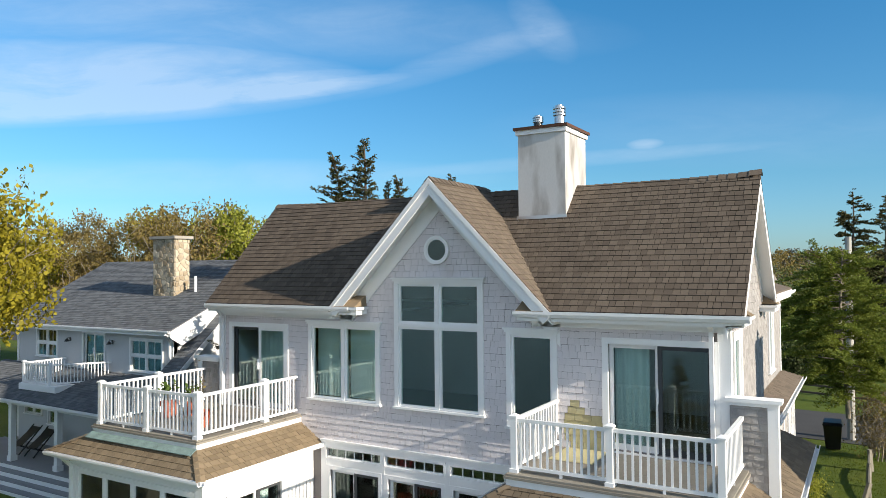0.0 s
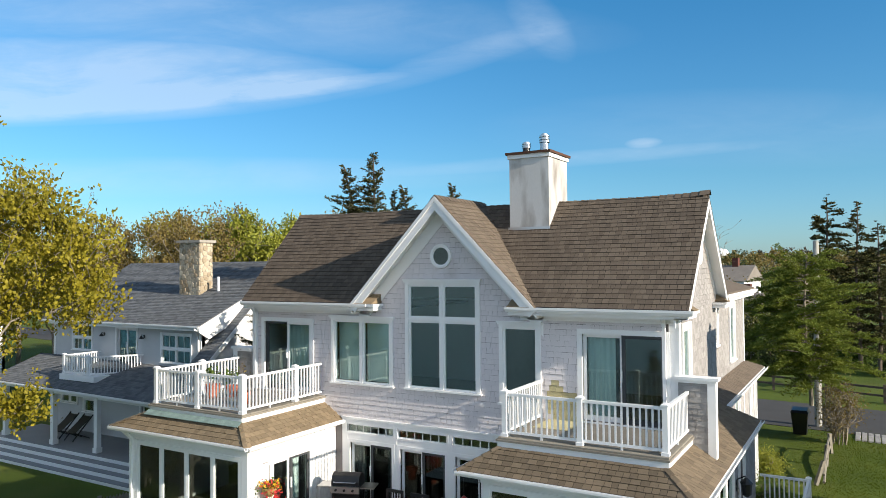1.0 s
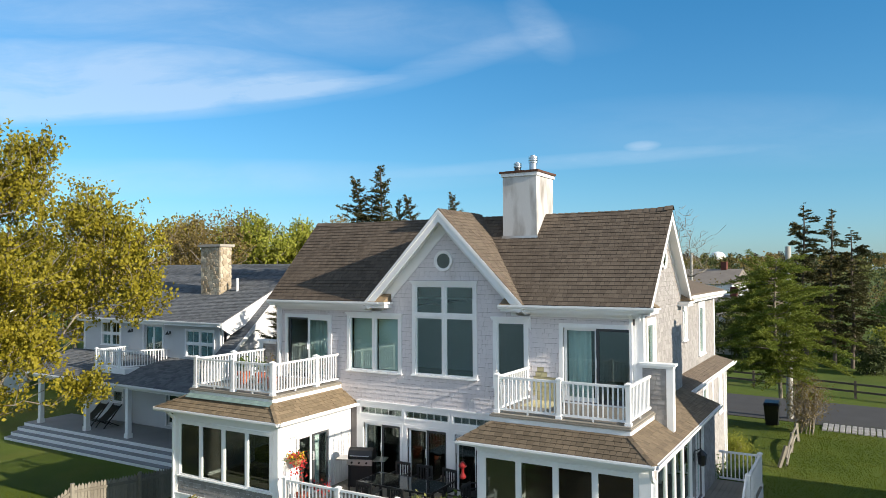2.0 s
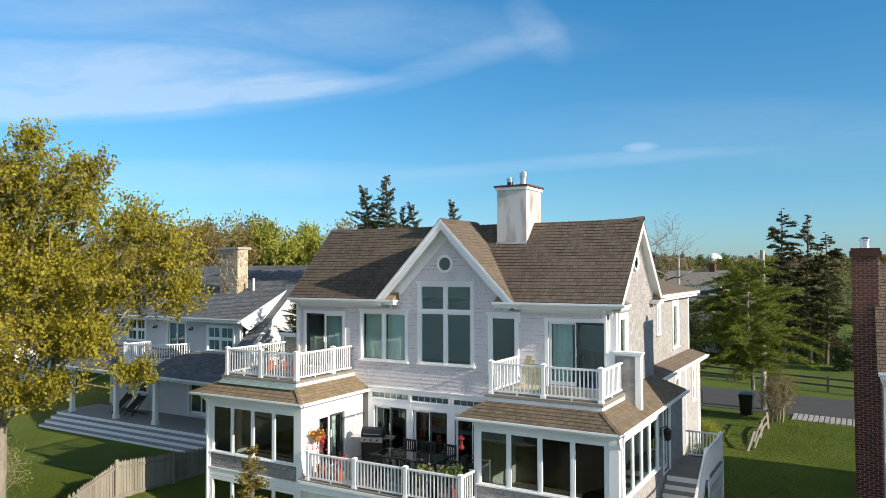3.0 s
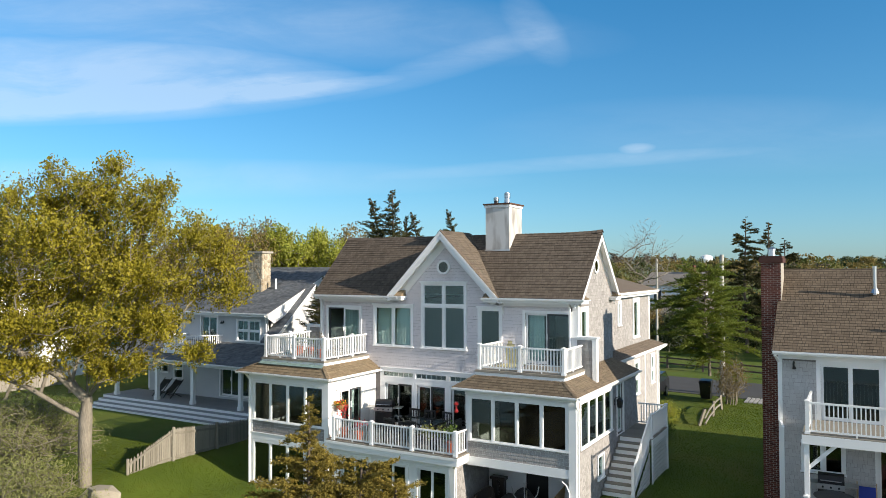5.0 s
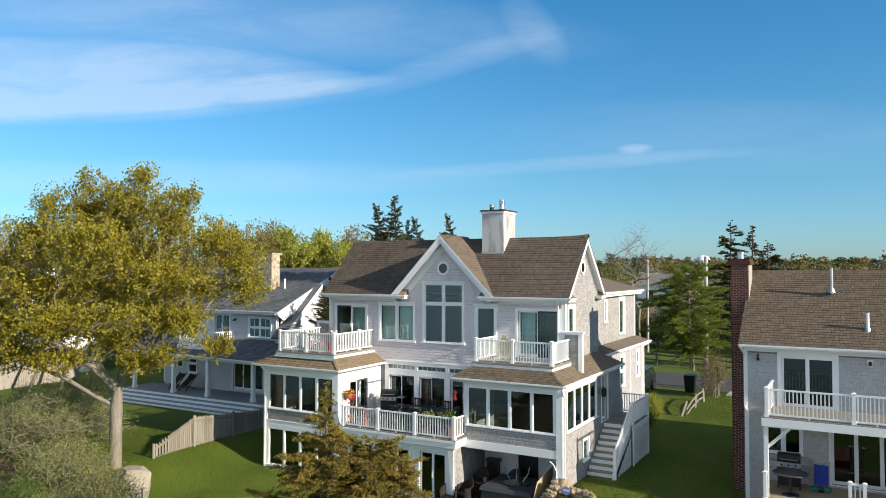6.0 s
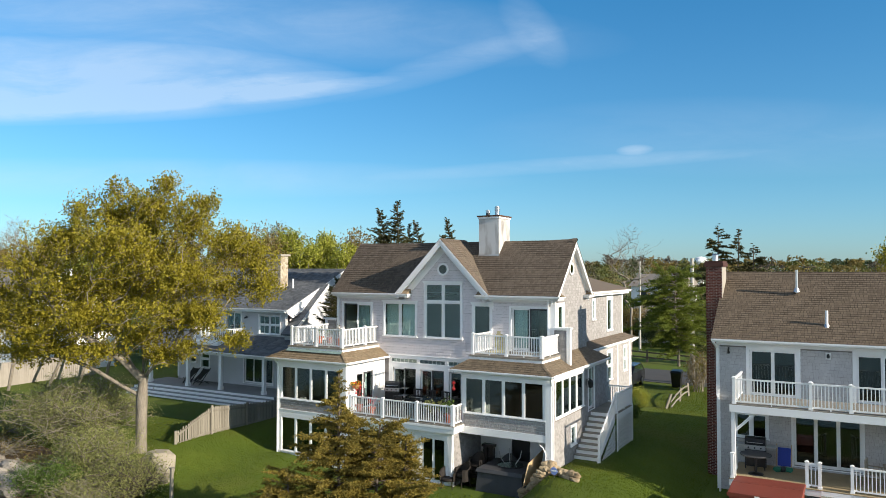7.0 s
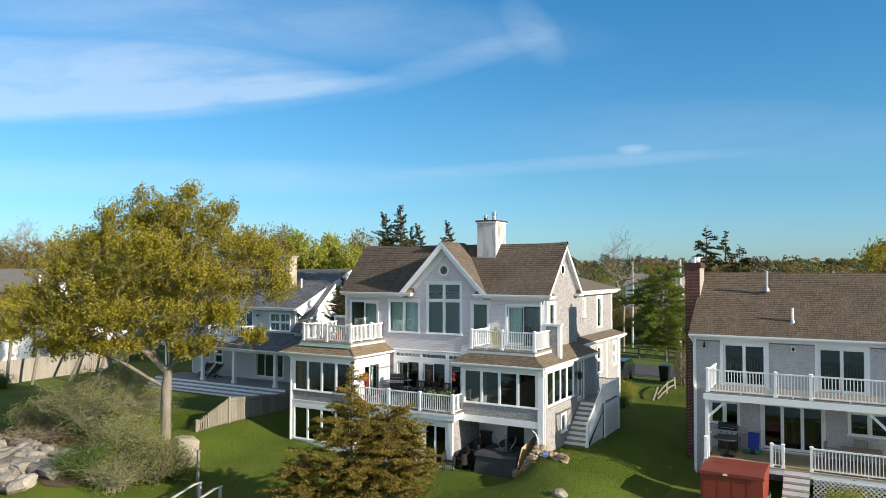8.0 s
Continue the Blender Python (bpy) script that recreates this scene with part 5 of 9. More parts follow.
lattice(SP, east(7.90), 2.45, 4.9, 0.1, 1.55)
lattice(SP, east(7.83), 0.3, 2.35, 0.1, 1.5, edge=lambda u: 0.0 + (u - 0.1) * 0.58)
part("skirt_board", Shape().box(7.90, 7.95, 2.35, 4.95, 1.52, 1.78).box(7.90, 7.95, 2.35, 2.45, 0.05, 1.52).box(7.90, 7.95, 4.85, 4.95, 0.05, 1.52), M_TRIM, SP)

# ---- the grey-roofed neighbour ----
nb = thing("neighbour_house", "pale grey clapboard house with dark grey roof and stone chimney", "house")
M_CLAP = varied("pale_grey_clapboard", (0.50, 0.51, 0.52), (0.62, 0.63, 0.64), 0.7, 1.0, 40, 0.1)
NY, NX0, NX1 = 4.85, -24.2, -14.05
NS = south(NY)


def clapboards(w, u0, u1, z0, z1, holes, parent, material, step=0.11, edge=None):
    z = z0
    while z < z1 - 0.01:
        spans = [edge(z + step)] if edge else [(u0, u1)]
        for a, b, c, d in (h[:4] for h in holes):
            if c < z + step * 0.7 and d > z + step * 0.3:
                spans = [q for p, r in spans for q in ((p, min(r, a)), (max(p, b), r)) if q[1] - q[0] > 0.03]
        for a, b in spans:
            s, n = Shape(), 0
            s.v += [tuple(w.at(u, d, q)) for q, d in ((z, 0.001), (z, 0.016), (min(z + step, z1), 0.003)) for u in (a, b)]
            s.f += [(n + 1, n + 3, n + 2, n), (n + 2, n + 3, n + 5, n + 4)]
            part("clapboard", s, material, parent)
        z += step


n_win = [(-22.75, -21.2, 4.4, 5.66), (-16.55, -14.62, 4.15, 5.45)]
n_door = (-19.55, -18.05, 3.75, 5.60)
n_low = [(-23.6, -22.3, 1.9, 3.0), (-17.9, -15.2, 0.85, 2.95), (-21.9, -21.0, 1.6, 2.9)]
nw = part("wall", pierced(Shape(), NS, NX0, NX1, 0.3, 5.75, [inset(h) for h in n_win + [n_door] + n_low]), M_CLAP, nb)
clapboards(NS, NX0 + 0.12, NX1 - 0.12, 0.85, 5.7, n_win + [n_door] + n_low, nw, M_CLAP)
for h in n_win:
    window_unit(NS, nb, *h, cols=2, rows=(1, 1), casing=0.09, crown=False, grid=(2, 1), sash=0.04)
window_unit(NS, nb, *n_low[0], cols=2, rows=(1, 1), casing=0.08, crown=False)
window_unit(NS, nb, *n_low[2], cols=1, rows=(1, 1), casing=0.08, crown=False)
slider(NS, nb, *n_low[1], casing=0.1, panels=3)
slider(NS, nb, *n_door, casing=0.08, panels=2, name="french_door")
for a, b in ((NX0, NX0 + 0.14), (NX1 - 0.14, NX1)):
    part("corner_board", Shape().wbox(NS, a, b, 0, 0.03, 0.85, 5.6), M_TRIM, nb)
part("wall", pierced(Shape(), north(16.0), -NX1, -NX0, 0, 5.75), M_CLAP, nb)
NE = east(NX1)
part("wall", pierced(Shape(), NE, NY, 16.0, 0.3, 5.75), M_CLAP, nb)
part("wall", pierced(Shape(), west(NX0), -16.0, -NY, 0.3, 5.75), M_CLAP, nb)
N_EY, N_EZ, N_RY, N_RZ, N_X0, N_X1 = 4.4, 5.82, 10.45, 8.43, -24.6, -13.72
for x in (NX1, NX0 + 0.16):
    part("gable_wall", Shape().prism([(x, NY, 5.75), (x, 16.0, 5.75), (x, N_RY, 8.3)], (-0.16, 0, 0)), M_CLAP, nb)
n_roof = part("roof", slab([(N_X0, N_EY, N_EZ), (N_X1, N_EY, N_EZ), (N_X1, N_RY, N_RZ), (N_X0 - 1.6, N_RY, N_RZ)]), M_ROOF_GREY, nb)
part("roof", slab([(N_X0 - 1.6, N_RY, N_RZ), (N_X1, N_RY, N_RZ), (N_X1, 16.5, N_EZ), (N_X0, 16.5, N_EZ)]), M_ROOF_GREY, nb)
n_len = math.hypot(N_RY - N_EY, N_RZ - N_EZ)
roof_tabs((0, N_EY, N_EZ), (1, 0, 0), (0, N_RY - N_EY, N_RZ - N_EZ), 0, n_len, M_ROOF_GREY, "roof_shingles", n_roof, course=0.15, tab=(0.13, 0.26), edge=lambda v: (N_X0 - 1.6 * v / n_len, N_X1), label="dark grey asphalt shingles", thick=0.016)
ridge_caps((N_X0 - 1.6, N_RY, N_RZ), (N_X1, N_RY, N_RZ), nb, M_ROOF_GREY)
part("rake_board", Shape().prism([(N_X1 + 0.04, N_EY, N_EZ - 0.03), (N_X1 + 0.04, N_RY, N_RZ - 0.03), (N_X1 + 0.04, N_RY, N_RZ - 0.75), (N_X1 + 0.04, N_EY + 0.5, N_EZ - 0.55), (N_X1 + 0.04, N_EY, N_EZ - 0.25)], (-0.037, 0, 0)), M_TRIM, nb)
part("soffit", Shape().box(N_X0, N_X1, N_EY + 0.05, NY, N_EZ - 0.2, N_EZ - 0.17), M_TRIM, nb)
part("fascia", Shape().box(N_X0, N_X1, N_EY, N_EY + 0.05, N_EZ - 0.2, N_EZ - 0.02), M_TRIM, nb)
gutter(nb, (N_X0, N_EY, N_EZ), (N_X1, N_EY, N_EZ), 0.1, 0.1)
downspout(nb, [(-13.85, 4.33, 5.68), (-14.12, 4.72, 5.4), (-14.12, 4.72, 4.5), (-14.45, 4.72, 4.2)])
part("vent_pipe", Shape().tube([(-15.9, 7.4, 6.9), (-15.9, 7.4, 7.75)], 0.06, 10), M_TRIM, nb)
# stone chimney, stone by stone
nch = part("stone_chimney", Shape().box(-18.0, -16.65, 7.0, 7.72, 6.5, 9.3), M_MORTAR, nb, "tan fieldstone chimney")
part("chimney_cap", Shape().box(-18.12, -16.53, 6.88, 7.84, 9.3, 9.42), M_MORTAR, nch)


def cell(seeds, k, box):
    """The patch of a wall that lies nearest to seed k, inside a box."""
    u0, u1, z0, z1 = box
    poly = [(u0, z0), (u1, z0), (u1, z1), (u0, z1)]
    a, b = seeds[k]
    for m, (c, d) in enumerate(seeds):
        if m == k or abs(c - a) + abs(d - b) > 1.2:
            continue
        mu, mz, nu, nz = (a + c) / 2, (b + d) / 2, c - a, d - b
        out = []
        for (p, q), (r, t) in zip(poly, poly[1:] + poly[:1]):
            e, g = (p - mu) * nu + (q - mz) * nz, (r - mu) * nu + (t - mz) * nz
            if e <= 0:
                out.append((p, q))
            if e * g < 0:
                w = e / (e - g)
                out.append((p + (r - p) * w, q + (t - q) * w))
        poly = out
        if len(poly) < 3:
            return []
    return poly


def stones(parent, w, u0, u1, z0, z1, size=0.2, depth=0.035):
    """Irregular fieldstones set in mortar."""
    rnd = random.Random(int(u0 * 100) + int(z0 * 10))
    seeds = []
    for _ in range(4000):
        q = (rnd.uniform(u0, u1), rnd.uniform(z0, z1))
        if all((q[0] - s_[0]) ** 2 + (q[1] - s_[1]) ** 2 > (size * rnd.uniform(0.75, 1.25)) ** 2 for s_ in seeds):
            seeds.append(q)
    for k, (a, b) in enumerate(seeds):
        poly = cell(seeds, k, (u0, u1, z0, z1))
        if len(poly) < 3:
            continue
        # rounded corners: each corner cut in two
        ring = []
        for p, q, r in zip(poly[-1:] + poly[:-1], poly, poly[1:] + poly[:1]):
            ring += [(q[0] + (p[0] - q[0]) * 0.22, q[1] + (p[1] - q[1]) * 0.22), (q[0] + (r[0] - q[0]) * 0.22, q[1] + (r[1] - q[1]) * 0.22)]
        cu, cz = sum(p[0] for p in ring) / len(ring), sum(p[1] for p in ring) / len(ring)
        s, n, d = Shape(), len(ring), depth * rnd.uniform(0.5, 1.2)
        for out, t in ((0.0, 0.93), (d * 0.6, 0.91), (d, 0.66)):
            s.v += [tuple(w.at(cu + (p - cu) * t, out, cz + (q - cz) * t)) for p, q in ring]
        for r in (0, n):
            s.f += [(r + i, r + (i + 1) % n, r + n + (i + 1) % n, r + n + i) for i in range(n)]
        s.f.append(tuple(range(2 * n, 3 * n)))
        part("stone", s, M_STONE, parent)


stones(nch, south(7.0), -18.0, -16.65, 6.6, 9.3)
stones(nch, east(-16.65), 7.0, 7.72, 6.9, 9.3)
# porch with its low roof, posts, floor and steps; a balcony on the roof
P_Y, P_Z = 2.35, 3.22
px0, px1 = -25.2, -12.6
pr = part("porch_roof", slab([(px0, P_Y, P_Z), (px1, P_Y, P_Z - 0.12), (px1, NY, 4.02), (px0, NY, 4.12)], 0.08), M_ROOF_GREY, nb)
roof_tabs((px0, P_Y, P_Z + 0.015), (1, 0, -0.0095), (0, NY - P_Y, 0.90), px1 - px0, math.hypot(NY - P_Y, 0.88), M_ROOF_GREY, "roof_shingles", pr, course=0.15, tab=(0.13, 0.26), thick=0.014)
part("porch_beam", Shape().beam((px0 + 0.2, 2.75, P_Z - 0.15), (px1 - 0.2, 2.75, P_Z - 0.27), 0.16, 0.26), M_TRIM, nb)
part("porch_ceiling", slab([(px0, P_Y, P_Z - 0.10), (px1, P_Y, P_Z - 0.20), (px1, NY, P_Z - 0.1), (px0, NY, P_Z - 0.1)], 0.03), M_TRIM, nb)
gutter(nb, (px0, P_Y, P_Z), (px1, P_Y, P_Z - 0.12), 0.1, 0.1)
for x in (-24.4, -20.75, -17.75, -14.05):
    s = Shape().box(x - 0.1, x + 0.1, 2.65, 2.85, 0.72, 3.05)
    s.box(x - 0.13, x + 0.13, 2.62, 2.88, 0.72, 0.92)
    s.box(x - 0.13, x + 0.13, 2.62, 2.88, 2.88, 3.02)
    part("porch_post", s, M_TRIM, nb)
M_PORCH = varied("grey_painted_floor", (0.22, 0.225, 0.235), (0.30, 0.305, 0.315), 0.6, 1, 30, 0.05)
part("porch_floor", Shape().box(px0, -12.9, 2.4, NY, 0.3, 0.72), M_PORCH, nb)
for k in range(3):
    part("step", Shape().box(px0, -12.9, 2.4 - 0.32 * (k + 1), 2.4 - 0.32 * k, 0.0, 0.56 - 0.17 * k), M_PORCH, nb)
    part("step_riser", Shape().box(px0, -12.9, 2.4 - 0.32 * (k + 1) - 0.02, 2.4 - 0.32 * (k + 1) - 0.003, 0.0 if k == 2 else 0.39 - 0.17 * k, 0.53 - 0.17 * k), M_TRIM, nb)
part("step_riser", Shape().box(px0, -12.9, 2.38, 2.397, 0.57, 0.70), M_TRIM, nb)
nd = thing("balcony_deck", "small white-fasciaed balcony on a porch roof", "balcony")
part("deck_frame", Shape().box(-20.7, -18.3, 2.95, NY, 3.45, 3.68), M_TRIM, nd)
railing("balcony_railing", "white balcony railing on a porch roof", [(-20.55, NY - 0.05), (-20.55, 3.08), (-18.85, 3.08), (-17.6, NY - 0.05)], 3.66, 0.88, [False, True, True, False], group="balcony railings")
for x in (-20.35, -17.6):
    s = Shape().wbox(NS, x - 0.05, x + 0.05, 0.0, 0.03, 5.15, 5.3)
    s.tube([NS.at(x, 0.02, 5.25), NS.at(x, 0.15, 5.32), NS.at(x, 0.17, 5.24)], 0.012, 6)
    lamp = solo("wall_lantern", s, M_BLACK, "black wall lantern beside a balcony door", "wall lamp", "neighbour's lanterns")
    part("lantern_shade", Shape().lathe(*NS.at(x, 0.17, 0)[:2], [(0.03, 5.26), (0.10, 5.16), (0.095, 5.14)], 10), M_BLACK, lamp)
# lower gabled side wing towards the main house
SWX, SWY, SWZ, SWR, SWT = -13.2, 4.2, 4.30, 7.9, 7.43
sr_ = part("side_roof", slab([(-14.05, SWY, SWZ), (SWX, SWY, SWZ), (SWX, SWR, SWT), (-14.05, SWR, SWT)], 0.08), M_ROOF_GREY, nb)
roof_tabs((-14.05, SWY, SWZ + 0.01), (1, 0, 0), (0, SWR - SWY, SWT - SWZ), 0.85, math.hypot(SWR - SWY, SWT - SWZ), M_ROOF_GREY, "roof_shingles", sr_, course=0.15, tab=(0.13, 0.24), thick=0.016)
part("side_roof", slab([(-14.05, SWR, SWT), (SWX, SWR, SWT), (SWX, 11.6, SWZ), (-14.05, 11.6, SWZ)], 0.08), M_ROOF_GREY, nb)
part("rake_board", Shape().prism([(SWX + 0.03, SWY, SWZ - 0.01), (SWX + 0.03, SWR, SWT - 0.01), (SWX + 0.03, SWR, SWT - 0.26), (SWX + 0.03, SWY, SWZ - 0.24)], (-0.04, 0, 0)), M_TRIM, nb)
part("wall", pierced(Shape(), east(SWX - 0.18), SWY + 0.35, 11.3, 0.0, 4.3), M_CLAP, nb)
part("gable_wall", Shape().prism([(SWX - 0.18, SWY + 0.35, 4.3), (SWX - 0.18, 11.3, 4.3), (SWX - 0.18, SWR, 7.25)], (-0.16, 0, 0)), M_CLAP, nb)
part("wall", pierced(Shape(), south(SWY + 0.35), -14.05, SWX - 0.18, 0.0, 4.3), M_CLAP, nb)
# dark rooms behind the panes: unseen walls and ceilings added, gloom in their colour
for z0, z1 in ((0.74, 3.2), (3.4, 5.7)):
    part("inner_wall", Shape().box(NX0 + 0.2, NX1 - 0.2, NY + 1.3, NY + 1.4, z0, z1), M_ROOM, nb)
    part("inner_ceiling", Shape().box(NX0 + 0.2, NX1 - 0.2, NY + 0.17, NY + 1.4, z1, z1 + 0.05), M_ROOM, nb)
    part("inner_floor", Shape().box(NX0 + 0.2, NX1 - 0.2, NY + 0.17, NY + 1.4, z0 - 0.05, z0), M_DECK, nb)

# ---- the neighbour with the brick chimney ----
rh = thing("neighbour_house", "grey shingled house with brown roof, brick chimney and decks", "house")
RY, RX0, RX1 = 0.85, 12.47, 26.0
RS = south(RY)
M_GREY = varied("grey_wall_shingle", (0.40, 0.385, 0.38), (0.58, 0.565, 0.555), 0.85, 1.4, 50, 0.35, 0.006, island=0.35, blotch=0.4)
r_s = [(13.6, 15.55, 3.32, 5.30), (17.3, 19.26, 3.32, 5.30), (20.9, 22.8, 3.32, 5.30)]
r_l = [(13.12, 14.40, 1.66, 2.70), (15.2, 17.66, 0.75, 2.78), (18.45, 20.0, 1.7, 2.70)]
rw = part("wall", pierced(Shape(), RS, RX0, RX1, -1.0, 5.5, [inset(h) for h in r_s + r_l]), M_JOINT, rh)
clad("wall_shingles", RS, shingle_run(RS, RX0 + 0.12, RX1, -0.7, 5.25, r_s + r_l, course=0.122), M_GREY, rw, "grey cedar shingles")
for h in r_s:
    slider(RS, rh, *h, casing=0.13, glass=M_GLASS_DARK)
window_unit(RS, rh, *r_l[0], cols=2, casing=0.08, crown=False, glass=M_GLASS_DARK)
window_unit(RS, rh, *r_l[2], cols=2, casing=0.08, crown=False, glass=M_GLASS_DARK)
# unseen dark walls and ceiling, added to keep the windows dark
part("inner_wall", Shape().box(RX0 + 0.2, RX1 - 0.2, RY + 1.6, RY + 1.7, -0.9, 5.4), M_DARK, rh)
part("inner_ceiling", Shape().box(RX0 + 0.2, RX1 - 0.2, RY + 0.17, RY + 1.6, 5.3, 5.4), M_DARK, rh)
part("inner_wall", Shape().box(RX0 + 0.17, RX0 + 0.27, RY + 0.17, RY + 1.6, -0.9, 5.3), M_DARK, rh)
slider(RS, rh, *r_l[1], casing=0.09, panels=3, glass=M_GLASS_DARK)
part("corner_board", Shape().wbox(RS, RX0, RX0 + 0.12, 0, 0.03, -0.7, 5.3), M_TRIM, rh)
part("frieze", Shape().wbox(RS, RX0, RX1, 0, 0.03, 5.3, 5.5), M_TRIM, rh)
part("wall", pierced(Shape(), west(RX0), -7.65, -RY, -1.0, 5.5), M_GREY, rh)
part("wall", pierced(Shape(), north(7.65), -RX1, -RX0, -1.0, 5.5), M_GREY, rh)
part("wall", pierced(Shape(), east(RX1), RY, 7.65, -1.0, 5.5), M_GREY, rh)
part("gable_wall", Shape().prism([(RX0, RY, 5.5), (RX0, 7.65, 5.5), (RX0, 4.25, 8.15)], (0.16, 0, 0)), M_GREY, rh)
# unseen block with a shed roof, added to lengthen the shadow on the lawn
part("rear_extension", Shape().box(15.0, 25.0, 7.65, 11.6, -1.0, 3.4), M_GREY, rh)
part("extension_roof", slab([(14.7, 7.65, 4.4), (25.3, 7.65, 4.4), (25.3, 11.9, 3.5), (14.7, 11.9, 3.5)]), M_ROOF_RED, rh)
R_EY, R_EZ, R_RY, R_RZ = 0.45, 5.58, 4.25, 8.26
rr = part("roof", slab([(12.35, R_EY, R_EZ), (RX1 + 0.2, R_EY, R_EZ), (RX1 + 0.2, R_RY, R_RZ), (12.35, R_RY, R_RZ)]), M_SLOT, rh)
part("roof", slab([(12.35, R_RY, R_RZ), (RX1 + 0.2, R_RY, R_RZ), (RX1 + 0.2, 8.05, R_EZ), (12.35, 8.05, R_EZ)]), M_ROOF_RED, rh)
r_len = math.hypot(R_RY - R_EY, R_RZ - R_EZ)
roof_tabs((12.33, R_EY - 0.02, R_EZ), (1, 0, 0), (0, R_RY - R_EY, R_RZ - R_EZ), RX1 + 0.2 - 12.33, r_len, M_ROOF_RED, "roof_shingles", rr, course=0.14, label="brown asphalt shingles")
ridge_caps((12.35, R_RY, R_RZ), (RX1, R_RY, R_RZ), rh, M_ROOF_RED)
gutter(rh, (12.35, R_EY, R_EZ), (RX1, R_EY, R_EZ))
part("soffit", Shape().box(12.4, RX1, R_EY + 0.02, RY, 5.45, 5.48), M_TRIM, rh)
downspout(rh, [(12.42, 0.4, 5.45), (12.50, 0.78, 5.2), (12.50, 0.78, 3.3), (12.62, 0.5, 3.1), (12.62, 0.5, -0.6)])
for x, y, z0, z1, r in ((15.32, 2.9, 7.40, 8.36, 0.06), (16.45, 1.32, 6.05, 6.78, 0.055)):
    v = part("vent_pipe", Shape().tube([(x, y, z0), (x, y, z1)], r, 10), M_STEEL if z1 > 8 else M_TRIM, rh)
    part("flashing", Shape().lathe(x, y, [(0.14, z0 + 0.05), (0.08, z0 + 0.2)], 10), M_STEEL, v)
# brick chimney, brick by brick near its top
bch = part("brick_chimney", Shape().box(11.80, 12.46, 2.62, 3.75, -0.8, 8.72), M_MORTAR, rh, "red brick chimney")
BRICK = {}


M_BRICK_CAP = varied("sooty_brick", (0.045, 0.022, 0.018), (0.11, 0.05, 0.04), 0.9, 3, 50, 0.4)


def brick_face(parent, w, u0, u1, z0, z1, single, material=M_BRICK):
    s = Shape()
    z, k = z0, 0
    bw, bh, g = 0.205, 0.058, 0.010
    while z < z1 - 0.02:
        u = u0 - (bw / 2 if k % 2 else 0)
        while u < u1 - 0.01:
            a, b = max(u, u0), min(u + bw, u1)
            if b - a > 0.04:
                key = (round(b - a, 2), tuple(w.d))
                if single(z):
                    if key not in BRICK:
                        BRICK[key] = Shape().wbox(Wall((0, 0, 0), w.u, w.d), 0, b - a - g, 0, 0.008, 0, bh).mesh("brick", material)
                    o = part("brick", BRICK[key], None, parent)
                    o.location = w.at(a, 0.0, z)
                else:
                    s.wbox(w, a, b - g, 0, 0.008, z, z + bh)
            u += bw + g
        z += bh + g
        k += 1
    return part("brickwork", s, material, parent, kind="stuff")


for wf, u0, u1 in ((south(2.62), 11.80, 12.46), (west(11.80), -3.75, -2.62)):
    brick_face(bch, wf, u0, u1, -0.7, 8.5, lambda z: z > 6.2)
part("chimney_crown", Shape().box(11.74, 12.52, 2.56, 3.81, 8.5, 8.66).box(11.77, 12.49, 2.59, 3.78, 8.66, 8.74), M_BRICK_CAP, bch)
part("flue", Shape().lathe(12.13, 2.97, [(0.12, 8.72), (0.11, 8.95), (0.14, 8.95), (0.14, 9.0), (0.05, 9.06)], 12), M_STEEL, bch)
# upper deck on posts
ud = thing("upper_deck", "long upper deck on white posts with grey boards", "deck")
part("deck_frame", Shape().box(13.3, RX1, -1.62, RY, 3.08, 3.35), M_TRIM, ud)
boards(ud, 13.3, RX1, -1.62, RY - 0.05, 3.38, "x")
for x in (13.42, 19.9, 24.5):
    part("deck_post", Shape().box(x - 0.07, x + 0.07, -1.55, -1.41, -0.9, 3.08), M_TRIM, ud)
    part("brace", Shape().beam((x + 0.03, -1.48, 2.35), (x + 0.75, -1.48, 3.08), 0.08, 0.1), M_TRIM, ud)
    if x > 14:
        part("brace", Shape().beam((x - 0.03, -1.48, 2.35), (x - 0.75, -1.48, 3.08), 0.08, 0.1), M_TRIM, ud)
railing("deck_railing", "white baluster railing along a long upper deck", [(13.45, RY - 0.1), (13.45, -1.52), (16.0, -1.52), (17.25, -1.52), (19.9, -1.52), (22.3, -1.52), (24.8, -1.52)], 3.38, 1.0, [False, True, True, True, True, True, True], group="neighbour's railings")
ld = thing("lower_deck", "low deck of tan boards under the upper deck", "deck")
part("deck_frame", Shape().box(13.3, RX1, -1.85, RY, 0.45, 0.66), M_TRIM, ld)
boards(ld, 13.3, RX1, -1.87, RY - 0.05, 0.70, "x", material=M_DECK_TAN)
railing("deck_railing", "short white railing beside the deck steps", [(15.86, -1.72), (16.26, -1.72)], 0.70, 0.93, [True, True], group="neighbour's railings")
railing("deck_railing", "white railing along the low deck", [(17.25, -1.72), (21.0, -1.72), (24.5, -1.72)], 0.70, 0.95, [True, True, True], group="neighbour's railings")
railing("deck_railing", "short white railing at the low deck's end", [(13.40, -1.75), (13.40, -0.4)], 0.70, 0.93, [True, False], group="neighbour's railings")
st = thing("deck_steps", "grey wooden steps down from a low deck", "steps")
